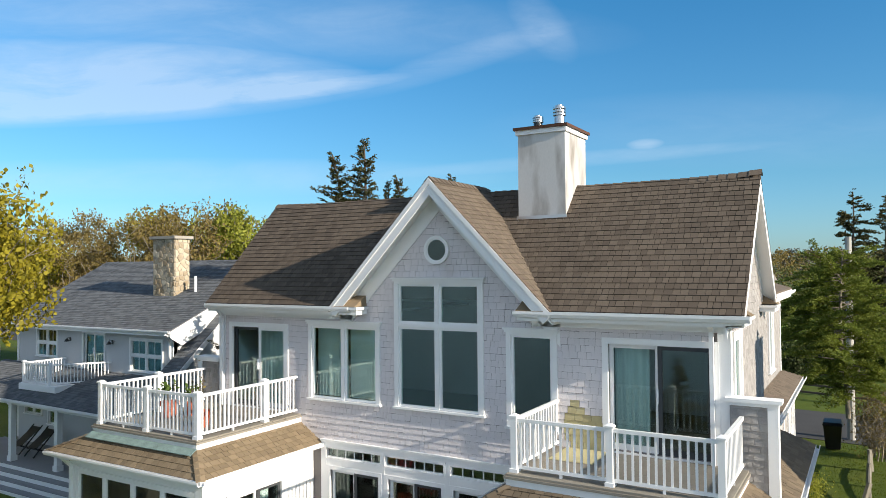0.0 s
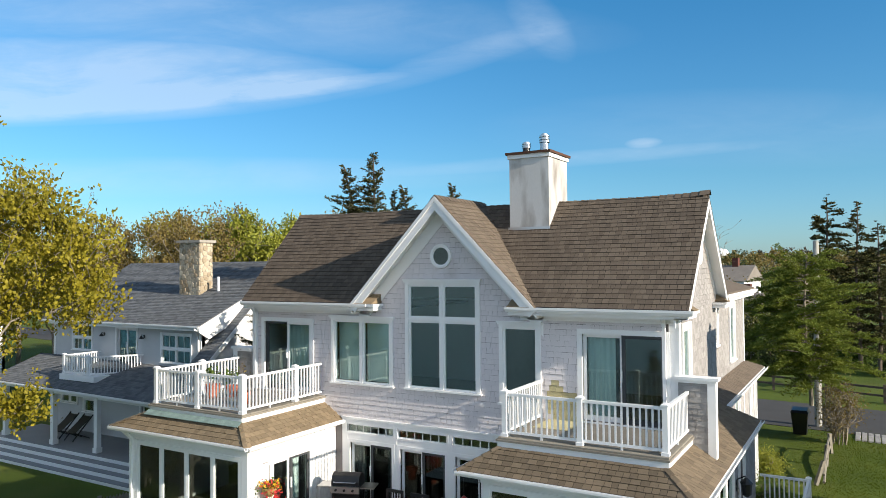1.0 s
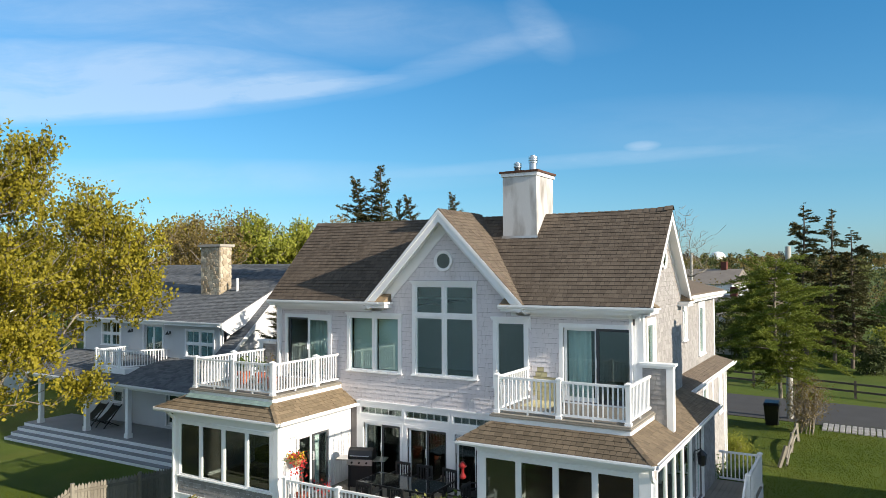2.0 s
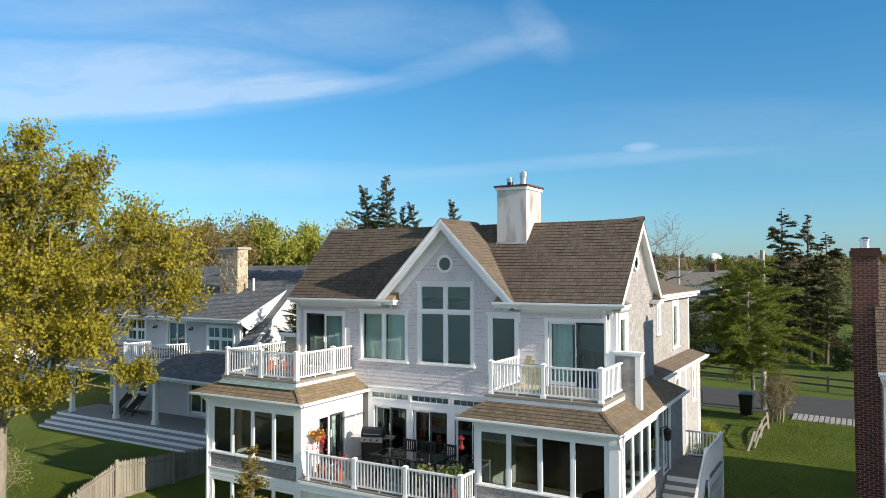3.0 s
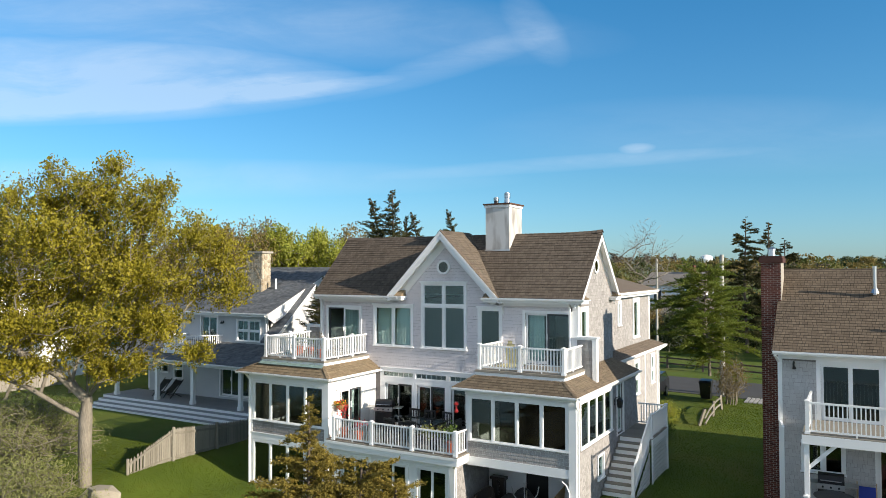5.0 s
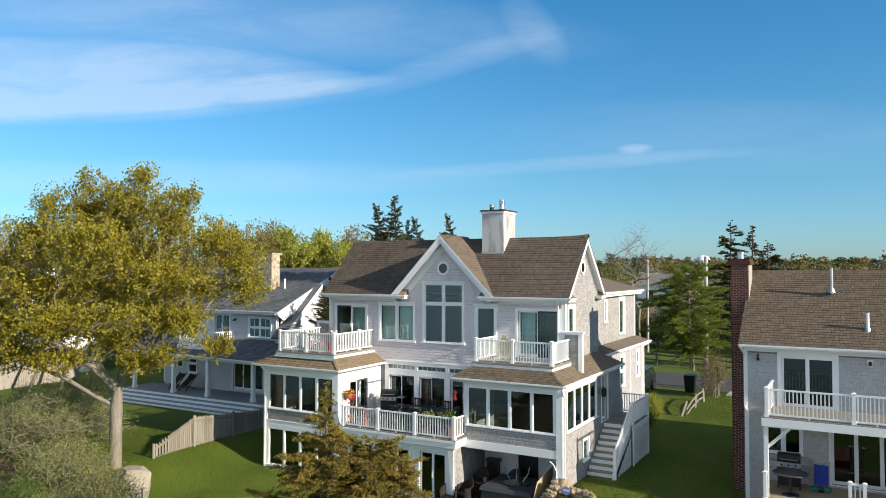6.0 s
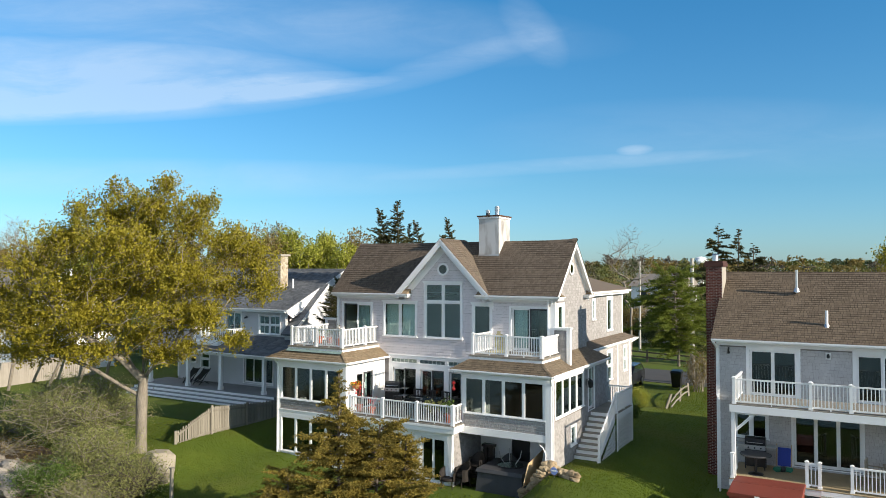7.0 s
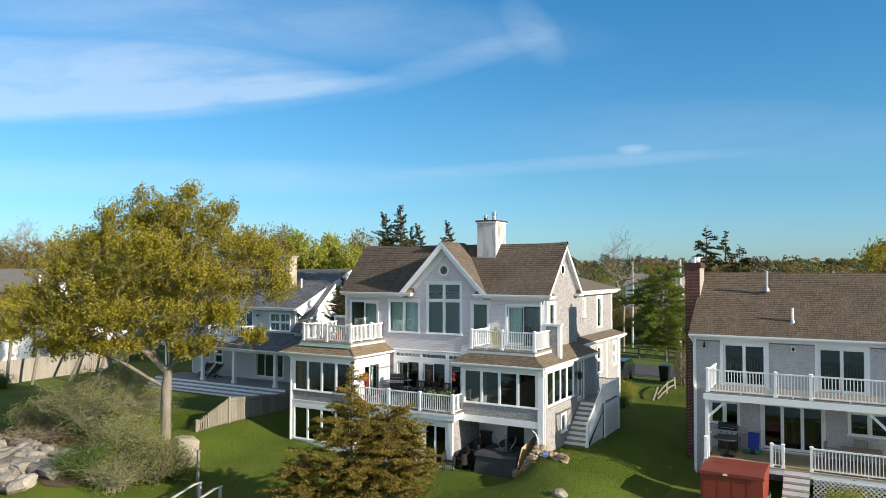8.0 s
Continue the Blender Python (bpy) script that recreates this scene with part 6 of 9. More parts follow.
for k in range(5):
    part("tread", Shape().box(16.3, 17.2, -1.9 - 0.28 * (k + 1), -1.9 - 0.28 * k, 0.48 - 0.18 * k, 0.52 - 0.18 * k), M_FENCE, st)
    part("riser", Shape().box(16.3, 17.2, -1.9 - 0.28 * k - 0.02, -1.9 - 0.28 * k, 0.36 - 0.18 * k, 0.52 - 0.18 * k + 0.14), M_TRIM, st)
lattice(ld, south(-1.86), 17.3, 24.5, -0.7, 0.45)

# ---- trees and plants ----
def leaf_mesh(name, centres, size, material, rng, droop=0.0, aspect=0.55, updir=None, dirs=None):
    """Many small pointed leaves, each of two triangles folded along the middle."""
    c = np.asarray(centres, float)
    n = len(c)
    d = rng.normal(size=(n, 3))
    if dirs is not None:
        d = d * 0.55 + np.asarray(dirs)
    if updir is not None:
        d = d * 0.7 + np.asarray(updir)
    d[:, 2] -= droop
    d /= np.linalg.norm(d, axis=1, keepdims=True)
    s = rng.normal(size=(n, 3))
    s -= d * (s * d).sum(1, keepdims=True)
    s /= np.linalg.norm(s, axis=1, keepdims=True)
    k = np.cross(d, s)
    ln = size * rng.uniform(0.6, 1.3, (n, 1))
    wd = ln * aspect * 0.5
    v = np.stack([c - d * ln / 2, c + s * wd + k * wd * 0.3, c + d * ln / 2, c - s * wd + k * wd * 0.3], 1).reshape(-1, 3)
    me = bpy.data.meshes.new(name)
    me.vertices.add(4 * n)
    me.vertices.foreach_set("co", v.ravel())
    b = np.arange(n)[:, None] * 4
    tri = np.concatenate([b + [0, 1, 2], b + [0, 2, 3]], 1).ravel()
    me.loops.add(6 * n)
    me.loops.foreach_set("vertex_index", tri)
    me.polygons.add(2 * n)
    me.polygons.foreach_set("loop_start", np.arange(2 * n) * 3)
    me.materials.append(material)
    me.update(calc_edges=True)
    me.validate()
    return me


class Branching:
    """Limbs grown from a trunk to goals: each goal joins the nearest limb below it, and limbs thicken by what they bear."""

    def __init__(self, trunk):
        self.p = [Vector(q) for q in trunk]
        self.parent = [i - 1 for i in range(len(trunk))]
        self.ends = []

    def grow(self, goals, rng, step=0.45, bow=0.15, reach=0.75, start=1):
        root = self.p[len(self.p) - 1].copy()
        goals = sorted(goals, key=lambda g: (Vector(g) - root).length)
        room = np.full((len(self.p) + 40 * len(goals) + 50, 3), 1e6)
        room[:len(self.p)] = [tuple(q) for q in self.p]
        for g in goals:
            g = Vector(g)
            arr = room[start:len(self.p)]
            dist = np.linalg.norm(arr - np.array(g), axis=1)
            cost = dist + np.maximum(0, arr[:, 2] - g.z + 0.2) * 1.5 + np.linalg.norm(arr - np.array(root), axis=1) * (1 - reach) * 0.3
            j = int(cost.argmin()) + start
            a = self.p[j]
            k = min(38, max(1, round((g - a).length / step)))
            side = Vector(rng.normal(size=3)) * 0.06 * (g - a).length
            last = j
            for i in range(1, k + 1):
                t = i / k
                q = a.lerp(g, t) + Vector((0, 0, bow * (g - a).length * math.sin(math.pi * t) * 0.6)) + side * math.sin(math.pi * t)
                q += Vector(rng.normal(size=3)) * 0.03
                room[len(self.p)] = q
                self.p.append(q)
                self.parent.append(last)
                last = len(self.p) - 1
            self.ends.append(last)

    def limb(self, join, pts):
        """A limb laid through given places, from the trunk's point number join."""
        last = join
        for q in pts:
            self.p.append(Vector(q))
            self.parent.append(last)
            last = len(self.p) - 1

    def wood(self, tip=0.012, power=0.42, trunk_r=None, sides=6):
        load = [0] * len(self.p)
        for e in self.ends:
            i = e
            while i >= 0:
                load[i] += 1
                i = self.parent[i]
        most = max(load)
        r = [tip + ((trunk_r or 0.2) - tip) * (max(l, 0.5) / most) ** power for l in load]
        kids = {}
        for i, q in enumerate(self.parent):
            kids.setdefault(q, []).append(i)
        s = Shape()
        s.smooth = True
        done = set()

        def chain(i):
            pts, rad = ([self.p[self.parent[i]]], [r[i]]) if self.parent[i] >= 0 else ([], [])
            rest = []
            while True:
                pts.append(self.p[i])
                rad.append(r[i])
                c = sorted(kids.get(i, []), key=lambda q: -load[q])
                if not c:
                    break
                rest += c[1:]
                i = c[0]
            if len(pts) > 1:
                s.tube(pts, rad, sides if rad[0] > 0.05 else 4, caps=False)
            return rest

        todo = [0]
        while todo:
            todo += chain(todo.pop())
        return s


def crown_goals(n, centre, radii, rng, gaps=0.35, freq=0.45, inner=0.35, flat_bottom=-1.0, seed=0.0):
    """Places inside a lumpy ellipsoid, thinned by noise so that gaps stay open."""
    out = []
    while len(out) < n:
        d = rng.normal(size=3)
        d /= np.linalg.norm(d)
        r = inner + (1 - inner) * rng.random() ** 0.55
        lump = 0.84 + 0.28 * noise.noise(Vector(d * 2.1) + Vector((seed, seed * 2, 0)))
        q = np.array(centre) + d * r * lump * np.array(radii)
        if d[2] < flat_bottom:
            continue
        if noise.noise(Vector(q * freq) + Vector((seed * 3, 0, seed))) < gaps - 0.5:
            continue
        out.append(tuple(q))
    return out


def at_place(src, x, y, z, turn=0.0, size=1.0, tall=1.0, name=None):
    """Another tree like src, turned and scaled."""
    o = copy_thing(src, pose(x, y, z, 0, 0, turn))
    o.scale = (size, size, size * tall)
    return o



AX_R, AX_D = np.array((0.869, 0.494, 0.0)), np.array((-0.494, 0.869, 0.0))


def lobe_goals(lobes, density, rng, gaps=0.0, freq=0.6, shell=0.5):
    """Places in a crown made of lobes (across, deep, up, half sizes across, deep, up), thinned by noise."""
    out = []
    for r, d, z, a, b, c in lobes:
        n = max(8, int(density * 12.6 * (a * b * c) ** 0.667))
        q = rng.normal(size=(n, 3))
        q /= np.linalg.norm(q, axis=1, keepdims=True)
        q *= (shell + (1 - shell) * rng.random((n, 1))) * rng.uniform(0.82, 1.12, (n, 1))
        for u in q:
            p = AX_R * (r + u[0] * a) + AX_D * (d + u[1] * b) + np.array((0, 0, z + u[2] * c))
            if noise.noise(Vector(p * freq)) > gaps - 0.5:
                out.append(tuple(p))
    return out


def lobed_tree(name, label, trunk, limbs, lobes, density, leaf_mat, bark, seed, trunk_r, leaf=0.15, tuft=14, reach=0.3, spread=0.09, group="", category="tree",
               gaps=0.2, freq=0.6, shell=0.45, step=0.5, bow=0.1, tip=0.009, power=0.5, aspect=0.6, lift=0.5, back=1, start=None, at=(0, 0, 0), wind=(0, 0, 0), twigs=0):
    """A tree grown from its trunk through limbs to the lobes of its crown; each tip bears a tuft of leaves that points along its twig."""
    rng = np.random.default_rng(seed)
    t = thing(name, label, category, group)
    br = Branching(trunk)
    first = start or max(1, len(trunk) - 1)
    for limb in limbs:
        down, way = (limb[0], limb[1:]) if isinstance(limb[0], int) else (0, limb)
        br.limb(len(trunk) - 1 - down, [AX_R * r + AX_D * d + np.array((0, 0, z)) for r, d, z in way])
    br.grow(lobe_goals(lobes, density, rng, gaps, freq, shell), rng, step=step, bow=bow, start=first)
    if twigs:
        more = []
        for e in br.ends:
            p = np.array(br.p[e])
            g = p - np.array(br.p[br.parent[e]])
            g /= np.linalg.norm(g) + 1e-6
            for _ in range(twigs):
                more.append(tuple(p + (g + rng.normal(size=3) * 0.45 + np.array((0, 0, 0.3))) * rng.uniform(0.3, 0.9)))
        br.grow(more, rng, step=0.4, bow=0.0, start=first)
    part("trunk", br.wood(tip=tip, trunk_r=trunk_r, power=power, sides=8), bark, t)
    if tuft:
        c, w = [], []
        for e in br.ends:
            p, q = np.array(br.p[e]), np.array(br.p[br.parent[e]])
            g = p - q
            g = g / (np.linalg.norm(g) + 1e-6) + np.array((0, 0, lift)) + np.array(wind) + rng.normal(size=3) * 0.35
            g /= np.linalg.norm(g)
            k = max(3, int(tuft * rng.uniform(0.6, 1.4)))
            c.append(p + g * rng.uniform(-0.5, 1.0, (k, 1)) * reach + rng.normal(size=(k, 3)) * spread)
            w.append(np.repeat(g[None], k, 0))
            for _ in range(back):
                k = max(2, tuft // 2)
                h = g + rng.normal(size=3) * 0.8
                h /= np.linalg.norm(h)
                o = q + (p - q) * rng.random() + h * reach * 0.8
                c.append(o + h * rng.uniform(-0.5, 0.8, (k, 1)) * reach * 0.8 + rng.normal(size=(k, 3)) * spread)
                w.append(np.repeat(h[None], k, 0))
        part("crown", leaf_mesh("crown", np.concatenate(c), leaf, leaf_mat, rng, aspect=aspect, dirs=np.concatenate(w)), None, t)
    t.location = at
    return t


# the big maple beside the fence
MAPLE = (-11.3, -8.1)
mz = ground_z(*MAPLE) - 0.15
maple_limbs = [((-0.6, 0.0, 4.4), (-1.3, 0.2, 5.6), (-2.0, 0.3, 7.2), (-2.6, 0.2, 9.0), (-3.2, 0.2, 10.6)), ((-0.1, 0.3, 4.6), (-0.4, 0.4, 6.2), (-0.5, 0.2, 8.0), (-0.8, 0, 10.0), (-1.0, 0, 11.8)),
               ((0.3, -0.2, 4.5), (0.6, -0.2, 6.0), (0.9, 0, 7.8), (1.0, 0, 9.6), (0.8, 0, 11.6)), ((0.6, 0.1, 4.2), (1.5, 0.1, 5.2), (2.4, 0.1, 6.6), (3.4, 0.2, 8.2), (4.1, 0.4, 9.6)),
               (1, (-0.8, -0.2, 3.2), (-2.0, -0.4, 4.0), (-3.4, -0.5, 4.6), (-5.0, -0.4, 5.3), (-6.6, -0.3, 6.0)), ((0.6, -0.4, 4.3), (1.4, -0.6, 4.7), (2.6, -0.8, 5.2), (3.8, -0.7, 5.6)),
               ((-0.3, 1.0, 4.6), (-0.2, 1.9, 6.0), (0, 2.7, 7.8)), ((-0.7, -0.6, 4.5), (-1.8, -1.2, 5.4), (-3.2, -1.4, 6.6), (-4.6, -1.0, 8.2))]
maple_lobes = [(-1.5, 0, 11.0, 2.0, 2.0, 1.5), (0.4, 0, 11.5, 1.9, 2.0, 1.3), (2.2, 0, 10.8, 1.8, 1.8, 1.3), (-3.6, 0, 10.0, 2.0, 1.9, 1.3), (4.1, 0.4, 9.8, 1.6, 1.8, 1.2), (-5.3, 0, 8.5, 1.8, 1.8, 1.1),
               (5.2, 0.5, 8.7, 1.3, 1.6, 1.3), (5.5, 0.3, 7.6, 0.9, 1.2, 0.8), (0, 0, 9.3, 3.0, 2.6, 1.2), (-2.5, -1.5, 7.9, 2.4, 1.8, 1.0), (2.2, -1.5, 8.1, 2.2, 1.8, 1.0), (-6.2, -0.3, 6.5, 2.0, 1.8, 0.9),
               (-4.2, -1.0, 6.5, 2.0, 1.8, 0.9), (-1.8, -2.0, 6.3, 2.0, 1.5, 0.9), (0.8, -2.0, 6.6, 1.8, 1.5, 0.9), (3.2, -1.0, 6.4, 1.7, 1.5, 0.9), (4.5, -0.6, 5.3, 0.8, 0.9, 0.6), (-7.4, -0.3, 5.4, 1.0, 1.1, 0.6),
               (-3.0, -1.0, 4.9, 1.8, 1.4, 0.65), (2.4, -1.2, 5.0, 1.0, 0.9, 0.5), (-5.1, -0.5, 4.8, 1.7, 1.3, 0.7), (0, 2.8, 8.3, 2.8, 1.5, 2.0), (0, -2.8, 9.6, 2.2, 1.3, 1.2), (-1, 2.4, 10.6, 2.0, 1.3, 1.1), (-6.7, 0.0, 7.4, 0.9, 1.0, 0.5),
               (1.2, -0.4, 12.5, 0.8, 0.9, 0.5), (-0.8, -0.3, 12.4, 0.8, 0.9, 0.5), (2.9, -0.2, 11.7, 0.7, 0.8, 0.5), (-2.9, -0.2, 11.4, 0.7, 0.8, 0.5), (0.2, -0.6, 5.4, 1.6, 1.4, 0.6), (-1.3, -1.2, 4.9, 1.6, 1.2, 0.6), (1.3, -0.9, 4.7, 1.2, 1.0, 0.5), (-4.0, -1.4, 5.6, 1.8, 1.3, 0.7), (-4.6, 0.6, 7.4, 1.8, 1.6, 0.9), (1.6, 0.6, 6.4, 2.0, 1.6, 1.0), (3.4, 0.4, 7.8, 1.6, 1.4, 0.9), (-2.4, 0.8, 6.0, 1.8, 1.4, 0.8), (-0.8, 0.5, 7.6, 2.6, 2.2, 0.9)]
maple = lobed_tree("maple_tree", "broad maple with grey trunk and olive-yellow spring leaves",
    [(0.04, 0, mz), (0.02, 0, mz + 0.9), (0.0, 0.0, mz + 1.8), (0.02, 0.0, mz + 2.7), (0.06, 0.02, mz + 3.5)],
    [tuple(q if isinstance(q, int) else (q[0], q[1], q[2] + mz) for q in limb) for limb in maple_limbs],
    [(r, d, h + mz - 0.08 * ss(8.0, 11.0, h), a, b, c) for r, d, h, a, b, c in maple_lobes],
    8.5, M_LEAF_OLIVE, M_BARK, 21, 0.25, leaf=0.10, tuft=17, reach=0.32, spread=0.07, gaps=0.15, freq=0.9, shell=0.0, bow=0.04, tip=0.008, power=0.68, aspect=0.75, lift=0.7, back=1, start=4, at=(MAPLE[0], MAPLE[1], 0), wind=(-0.3, -0.15, 0))


def conifer_parts(axis, top, low, reach_at, rng, whorl=0.3, per=5, rise=0.1, droop=0.15, spray=0.34, close=0.055, thick=0.5, wind=(0, 0, 0), tangle=0.08):
    """Wood and needle places of one leader: branches in whorls round an axis given by a function of height, each with side sprays."""
    wood, places, ways = Shape(), [], []
    wood.smooth = True
    zs = [low + (top - low) * k / 7 for k in range(8)]
    wood.tube([axis(z) for z in [low - 1.0] + zs], [0.03 + 0.022 * (top - z) * thick for z in [low - 0.2] + zs], 7, caps=False)
    z = top
    blow = np.array(wind)
    while z > low:
        f = (top - z) / (top - low)
        for k in range(per):
            az = rng.random() * math.tau
            ln = reach_at(f, az) * rng.uniform(0.35, 1.15)
            if ln < 0.06:
                continue
            out = np.array((math.cos(az), math.sin(az), 0.0))
            out = out + blow * rng.uniform(0.4, 1.0)
            side = np.array((-out[1], out[0], 0.0))
            root = np.array(axis(z + rng.uniform(-0.5, 0.5) * whorl))
            bend = side * rng.normal() * 0.15 * ln
            up = rise * rng.uniform(0.2, 1.8) + rng.normal() * tangle

            def at(t):
                return root + out * (ln * t) + bend * t * t + np.array((0, 0, ln * (up * t - droop * t * t)))

            if ln > 0.3:
                wood.tube([tuple(at(t)) for t in (0, 0.35, 0.7, 1.0)], [0.010 + 0.011 * ln * thick, 0.008 + 0.008 * ln * thick, 0.006, 0.003], 4, caps=False)
            m = max(2, int(ln / 0.10))
            for i in range(m):
                t = 0.22 + 0.78 * (i + rng.random()) / m
                p = at(t)
                for sgn in (-1, 1, 0):
                    way = out * rng.uniform(0.5, 0.9) + side * (sgn * rng.uniform(0.5, 1.0)) + np.array((0, 0, rng.uniform(-0.1, 0.45)))
                    way = way / np.linalg.norm(way)
                    sl = (spray * (1.15 - t) * min(1.0, ln) + 0.10) * rng.uniform(0.6, 1.2)
                    n = max(2, int(sl / close))
                    places.append(p + way * (sl * rng.random((n, 1))) + rng.normal(size=(n, 3)) * 0.022)
                    ways.append(np.repeat(way[None], n, 0))
        z -= whorl * rng.uniform(0.6, 1.4)
    return wood, places, ways


def conifer(name, label, leaders, mat, bark, seed, leaf=0.08, aspect=0.4, category="tree", group="", at=(0, 0, 0)):
    """A conifer of one or more leaders, each a dictionary for conifer_parts."""
    rng = np.random.default_rng(seed)
    t = thing(name, label, category, group)
    wood, places, ways = Shape(), [], []
    wood.smooth = True
    for spec in leaders:
        w, p, d = conifer_parts(rng=rng, **spec)
        o = len(wood.v)
        wood.v += w.v
        wood.f += [tuple(o + i for i in f) for f in w.f]
        places += p
        ways += d
    part("trunk", wood, bark, t)
    part("crown", leaf_mesh("crown", np.concatenate(places), leaf, mat, rng, aspect=aspect, dirs=np.concatenate(ways)), None, t)
    t.location = at
    return t


def profile(*steps):
    """A branch length by depth below the tip, from (share, length) steps, with a ragged outline round the axis."""
    xs, ys = [a for a, b in steps], [b for a, b in steps]
    return lambda f, az: float(np.interp(f, xs, ys)) * (1.0 + 0.30 * math.sin(3 * az + 11 * f) + 0.22 * math.sin(23 * f + az))


# the juniper before the house: a spike and a lower leader over ragged spreading tiers
JX, JY = 2.42, -11.1
jz = ground_z(JX, JY) - 0.1
RIGHT = (0.869, 0.494)
juniper = conifer("juniper_tree", "ragged bronzed juniper spreading before the house", [
    dict(axis=lambda z: (0.05 + 0.03 * math.sin(z * 2), 0.02 * math.sin(z), z), top=4.85, low=jz + 0.75, reach_at=profile((0, 0.08), (0.14, 0.30), (0.28, 0.62), (0.36, 1.1), (0.5, 1.55), (0.68, 2.0), (0.85, 2.5), (1, 2.4)),
         whorl=0.17, per=8, rise=0.22, droop=0.12, spray=0.36, close=0.016, tangle=0.13, thick=0.25),
    dict(axis=lambda z: (1.25 * RIGHT[0] + 0.06 * z, 1.25 * RIGHT[1], z), top=3.25, low=jz + 0.7, reach_at=profile((0, 0.45), (0.15, 1.05), (0.4, 1.4), (0.7, 1.7), (1, 1.6)), whorl=0.14, per=7, rise=0.25, droop=0.14, spray=0.32, close=0.017, tangle=0.16, thick=0.3),
    dict(axis=lambda z: (2.2 * RIGHT[0] + 0.05 * math.sin(3 * z), 2.2 * RIGHT[1] + 0.1, z), top=2.7, low=jz + 1.2, reach_at=profile((0, 0.3), (0.3, 0.85), (0.7, 1.1), (1, 0.8)), whorl=0.17, per=7, rise=0.2, droop=0.1, spray=0.30, close=0.018, tangle=0.16, thick=0.2),
    dict(axis=lambda z: (-1.5 * RIGHT[0], -1.5 * RIGHT[1] - 0.2, z), top=1.7, low=jz + 0.45, reach_at=profile((0, 0.3), (0.3, 1.0), (0.7, 1.7), (1, 1.5)), whorl=0.16, per=7, rise=0.15, droop=0.1, spray=0.32, close=0.018, tangle=0.16, thick=0.3)],
    M_NEEDLE_GOLD, M_BARK_DARK, 8, leaf=0.075, aspect=0.42, at=(JX, JY, 0))


# cedars showing over the roof, blown to one side
def cedar(label, h, seed, lean, wide):
    return conifer("cedar_tree", label, [dict(axis=lambda z: tuple(AX_R * lean * max(0.0, z / h) ** 4 + np.array((0, 0, z))), top=h, low=h * 0.22, reach_at=profile((0, 0.10), (0.05, 0.34 * wide), (0.12, 0.75 * wide), (0.25, 1.15 * wide), (0.5, 1.5 * wide), (1, 1.6)),
                   whorl=0.14, per=6, rise=0.4, droop=0.05, spray=0.32, close=0.032, thick=0.4, wind=tuple(-0.35 * AX_R), tangle=0.15)], M_NEEDLE_CEDAR, M_BARK_DARK, seed, leaf=0.10, aspect=0.45, group="cedars behind the house")


ced = cedar("tall ragged dark cedar, blown to one side", 12.75, 31, -0.1, 0.72)
ced.location = (-8.2, 8.8, 0.0)
bent = cedar("dark cedar with its top bent by the wind", 12.2, 37, -0.8, 0.62)
bent.location = (-8.75, 8.7, 0.1)
for src, x, y, top, turn, w in ((bent, -7.75, 11.3, 11.9, 10, 0.85), (bent, -7.5, 15.1, 12.35, 15, 0.8), (ced, -8.7, 11.0, 11.2, 40, 0.7), (ced, -11.4, 11.0, 10.9, 190, 0.85), (bent, -12.6, 9.0, 8.0, 0, 0.85), (ced, -6.4, 11.5, 10.4, 300, 0.7), (ced, -11.0, 5.5, 7.1, 80, 0.85)):
    o = copy_thing(src, pose(x, y, 0.1, 0, 0, turn))
    o.scale = (w, w, top / 12.6)


# tall spruces by the lane and a lower pine
def lane_pine(label, h, seed, wide):
    return conifer("spruce_tree", label, [dict(axis=lambda z: (0.08 * math.sin(z * 0.7), 0.05 * math.sin(z), z), top=h, low=h * 0.22, reach_at=profile((0, 0.12), (0.06, 0.45 * wide), (0.16, 0.9 * wide), (0.4, 1.3 * wide), (0.75, 1.7 * wide), (1, 1.3 * wide)),
                   whorl=0.30, per=5, rise=0.14, droop=0.18, spray=0.5, close=0.045, thick=0.5, tangle=0.16)], M_NEEDLE_CEDAR, M_BARK_DARK, seed, leaf=0.15, aspect=0.42, group="spruces by the lane")


pa = lane_pine("tall open-crowned spruce beside the lane", 12.3, 44, 1.0)
pa.location = (7.1, 36.0, 0)
pb = lane_pine("slim tall spruce beside the lane", 12.0, 47, 0.72)
pb.location = (8.75, 36.2, 0)
o = copy_thing(pa, pose(9.9, 36.6, 0, 0, 0, 110))
o.scale = (0.95, 0.95, 0.86)
# the light green pine on the verge
VX, VY = 6.95, 19.9
vp = conifer("pitch_pine", "open light-green pine with a grey trunk by the drive", [
    dict(axis=lambda z: (0.10 * math.sin(z * 0.8), 0.08 * math.sin(z * 0.6), z), top=8.5, low=2.9, reach_at=profile((0, 0.5), (0.12, 1.3), (0.3, 2.5), (0.5, 3.5), (0.75, 3.2), (1, 1.6)), whorl=0.20, per=7, rise=0.25, droop=0.22, spray=0.62, close=0.035, thick=0.5, tangle=0.22)],
    M_NEEDLE_PINE, M_BARK, 12, leaf=0.12, aspect=0.28, at=(VX, VY, 0.0))
part("trunk", Shape().tube([(0.0, 0, -0.2), (0.02, 0, 1.0), (0.1 * math.sin(1.6), 0.07, 2.2)], [0.2, 0.17, 0.15], 8), M_BARK, vp).location = (0, 0, 0)
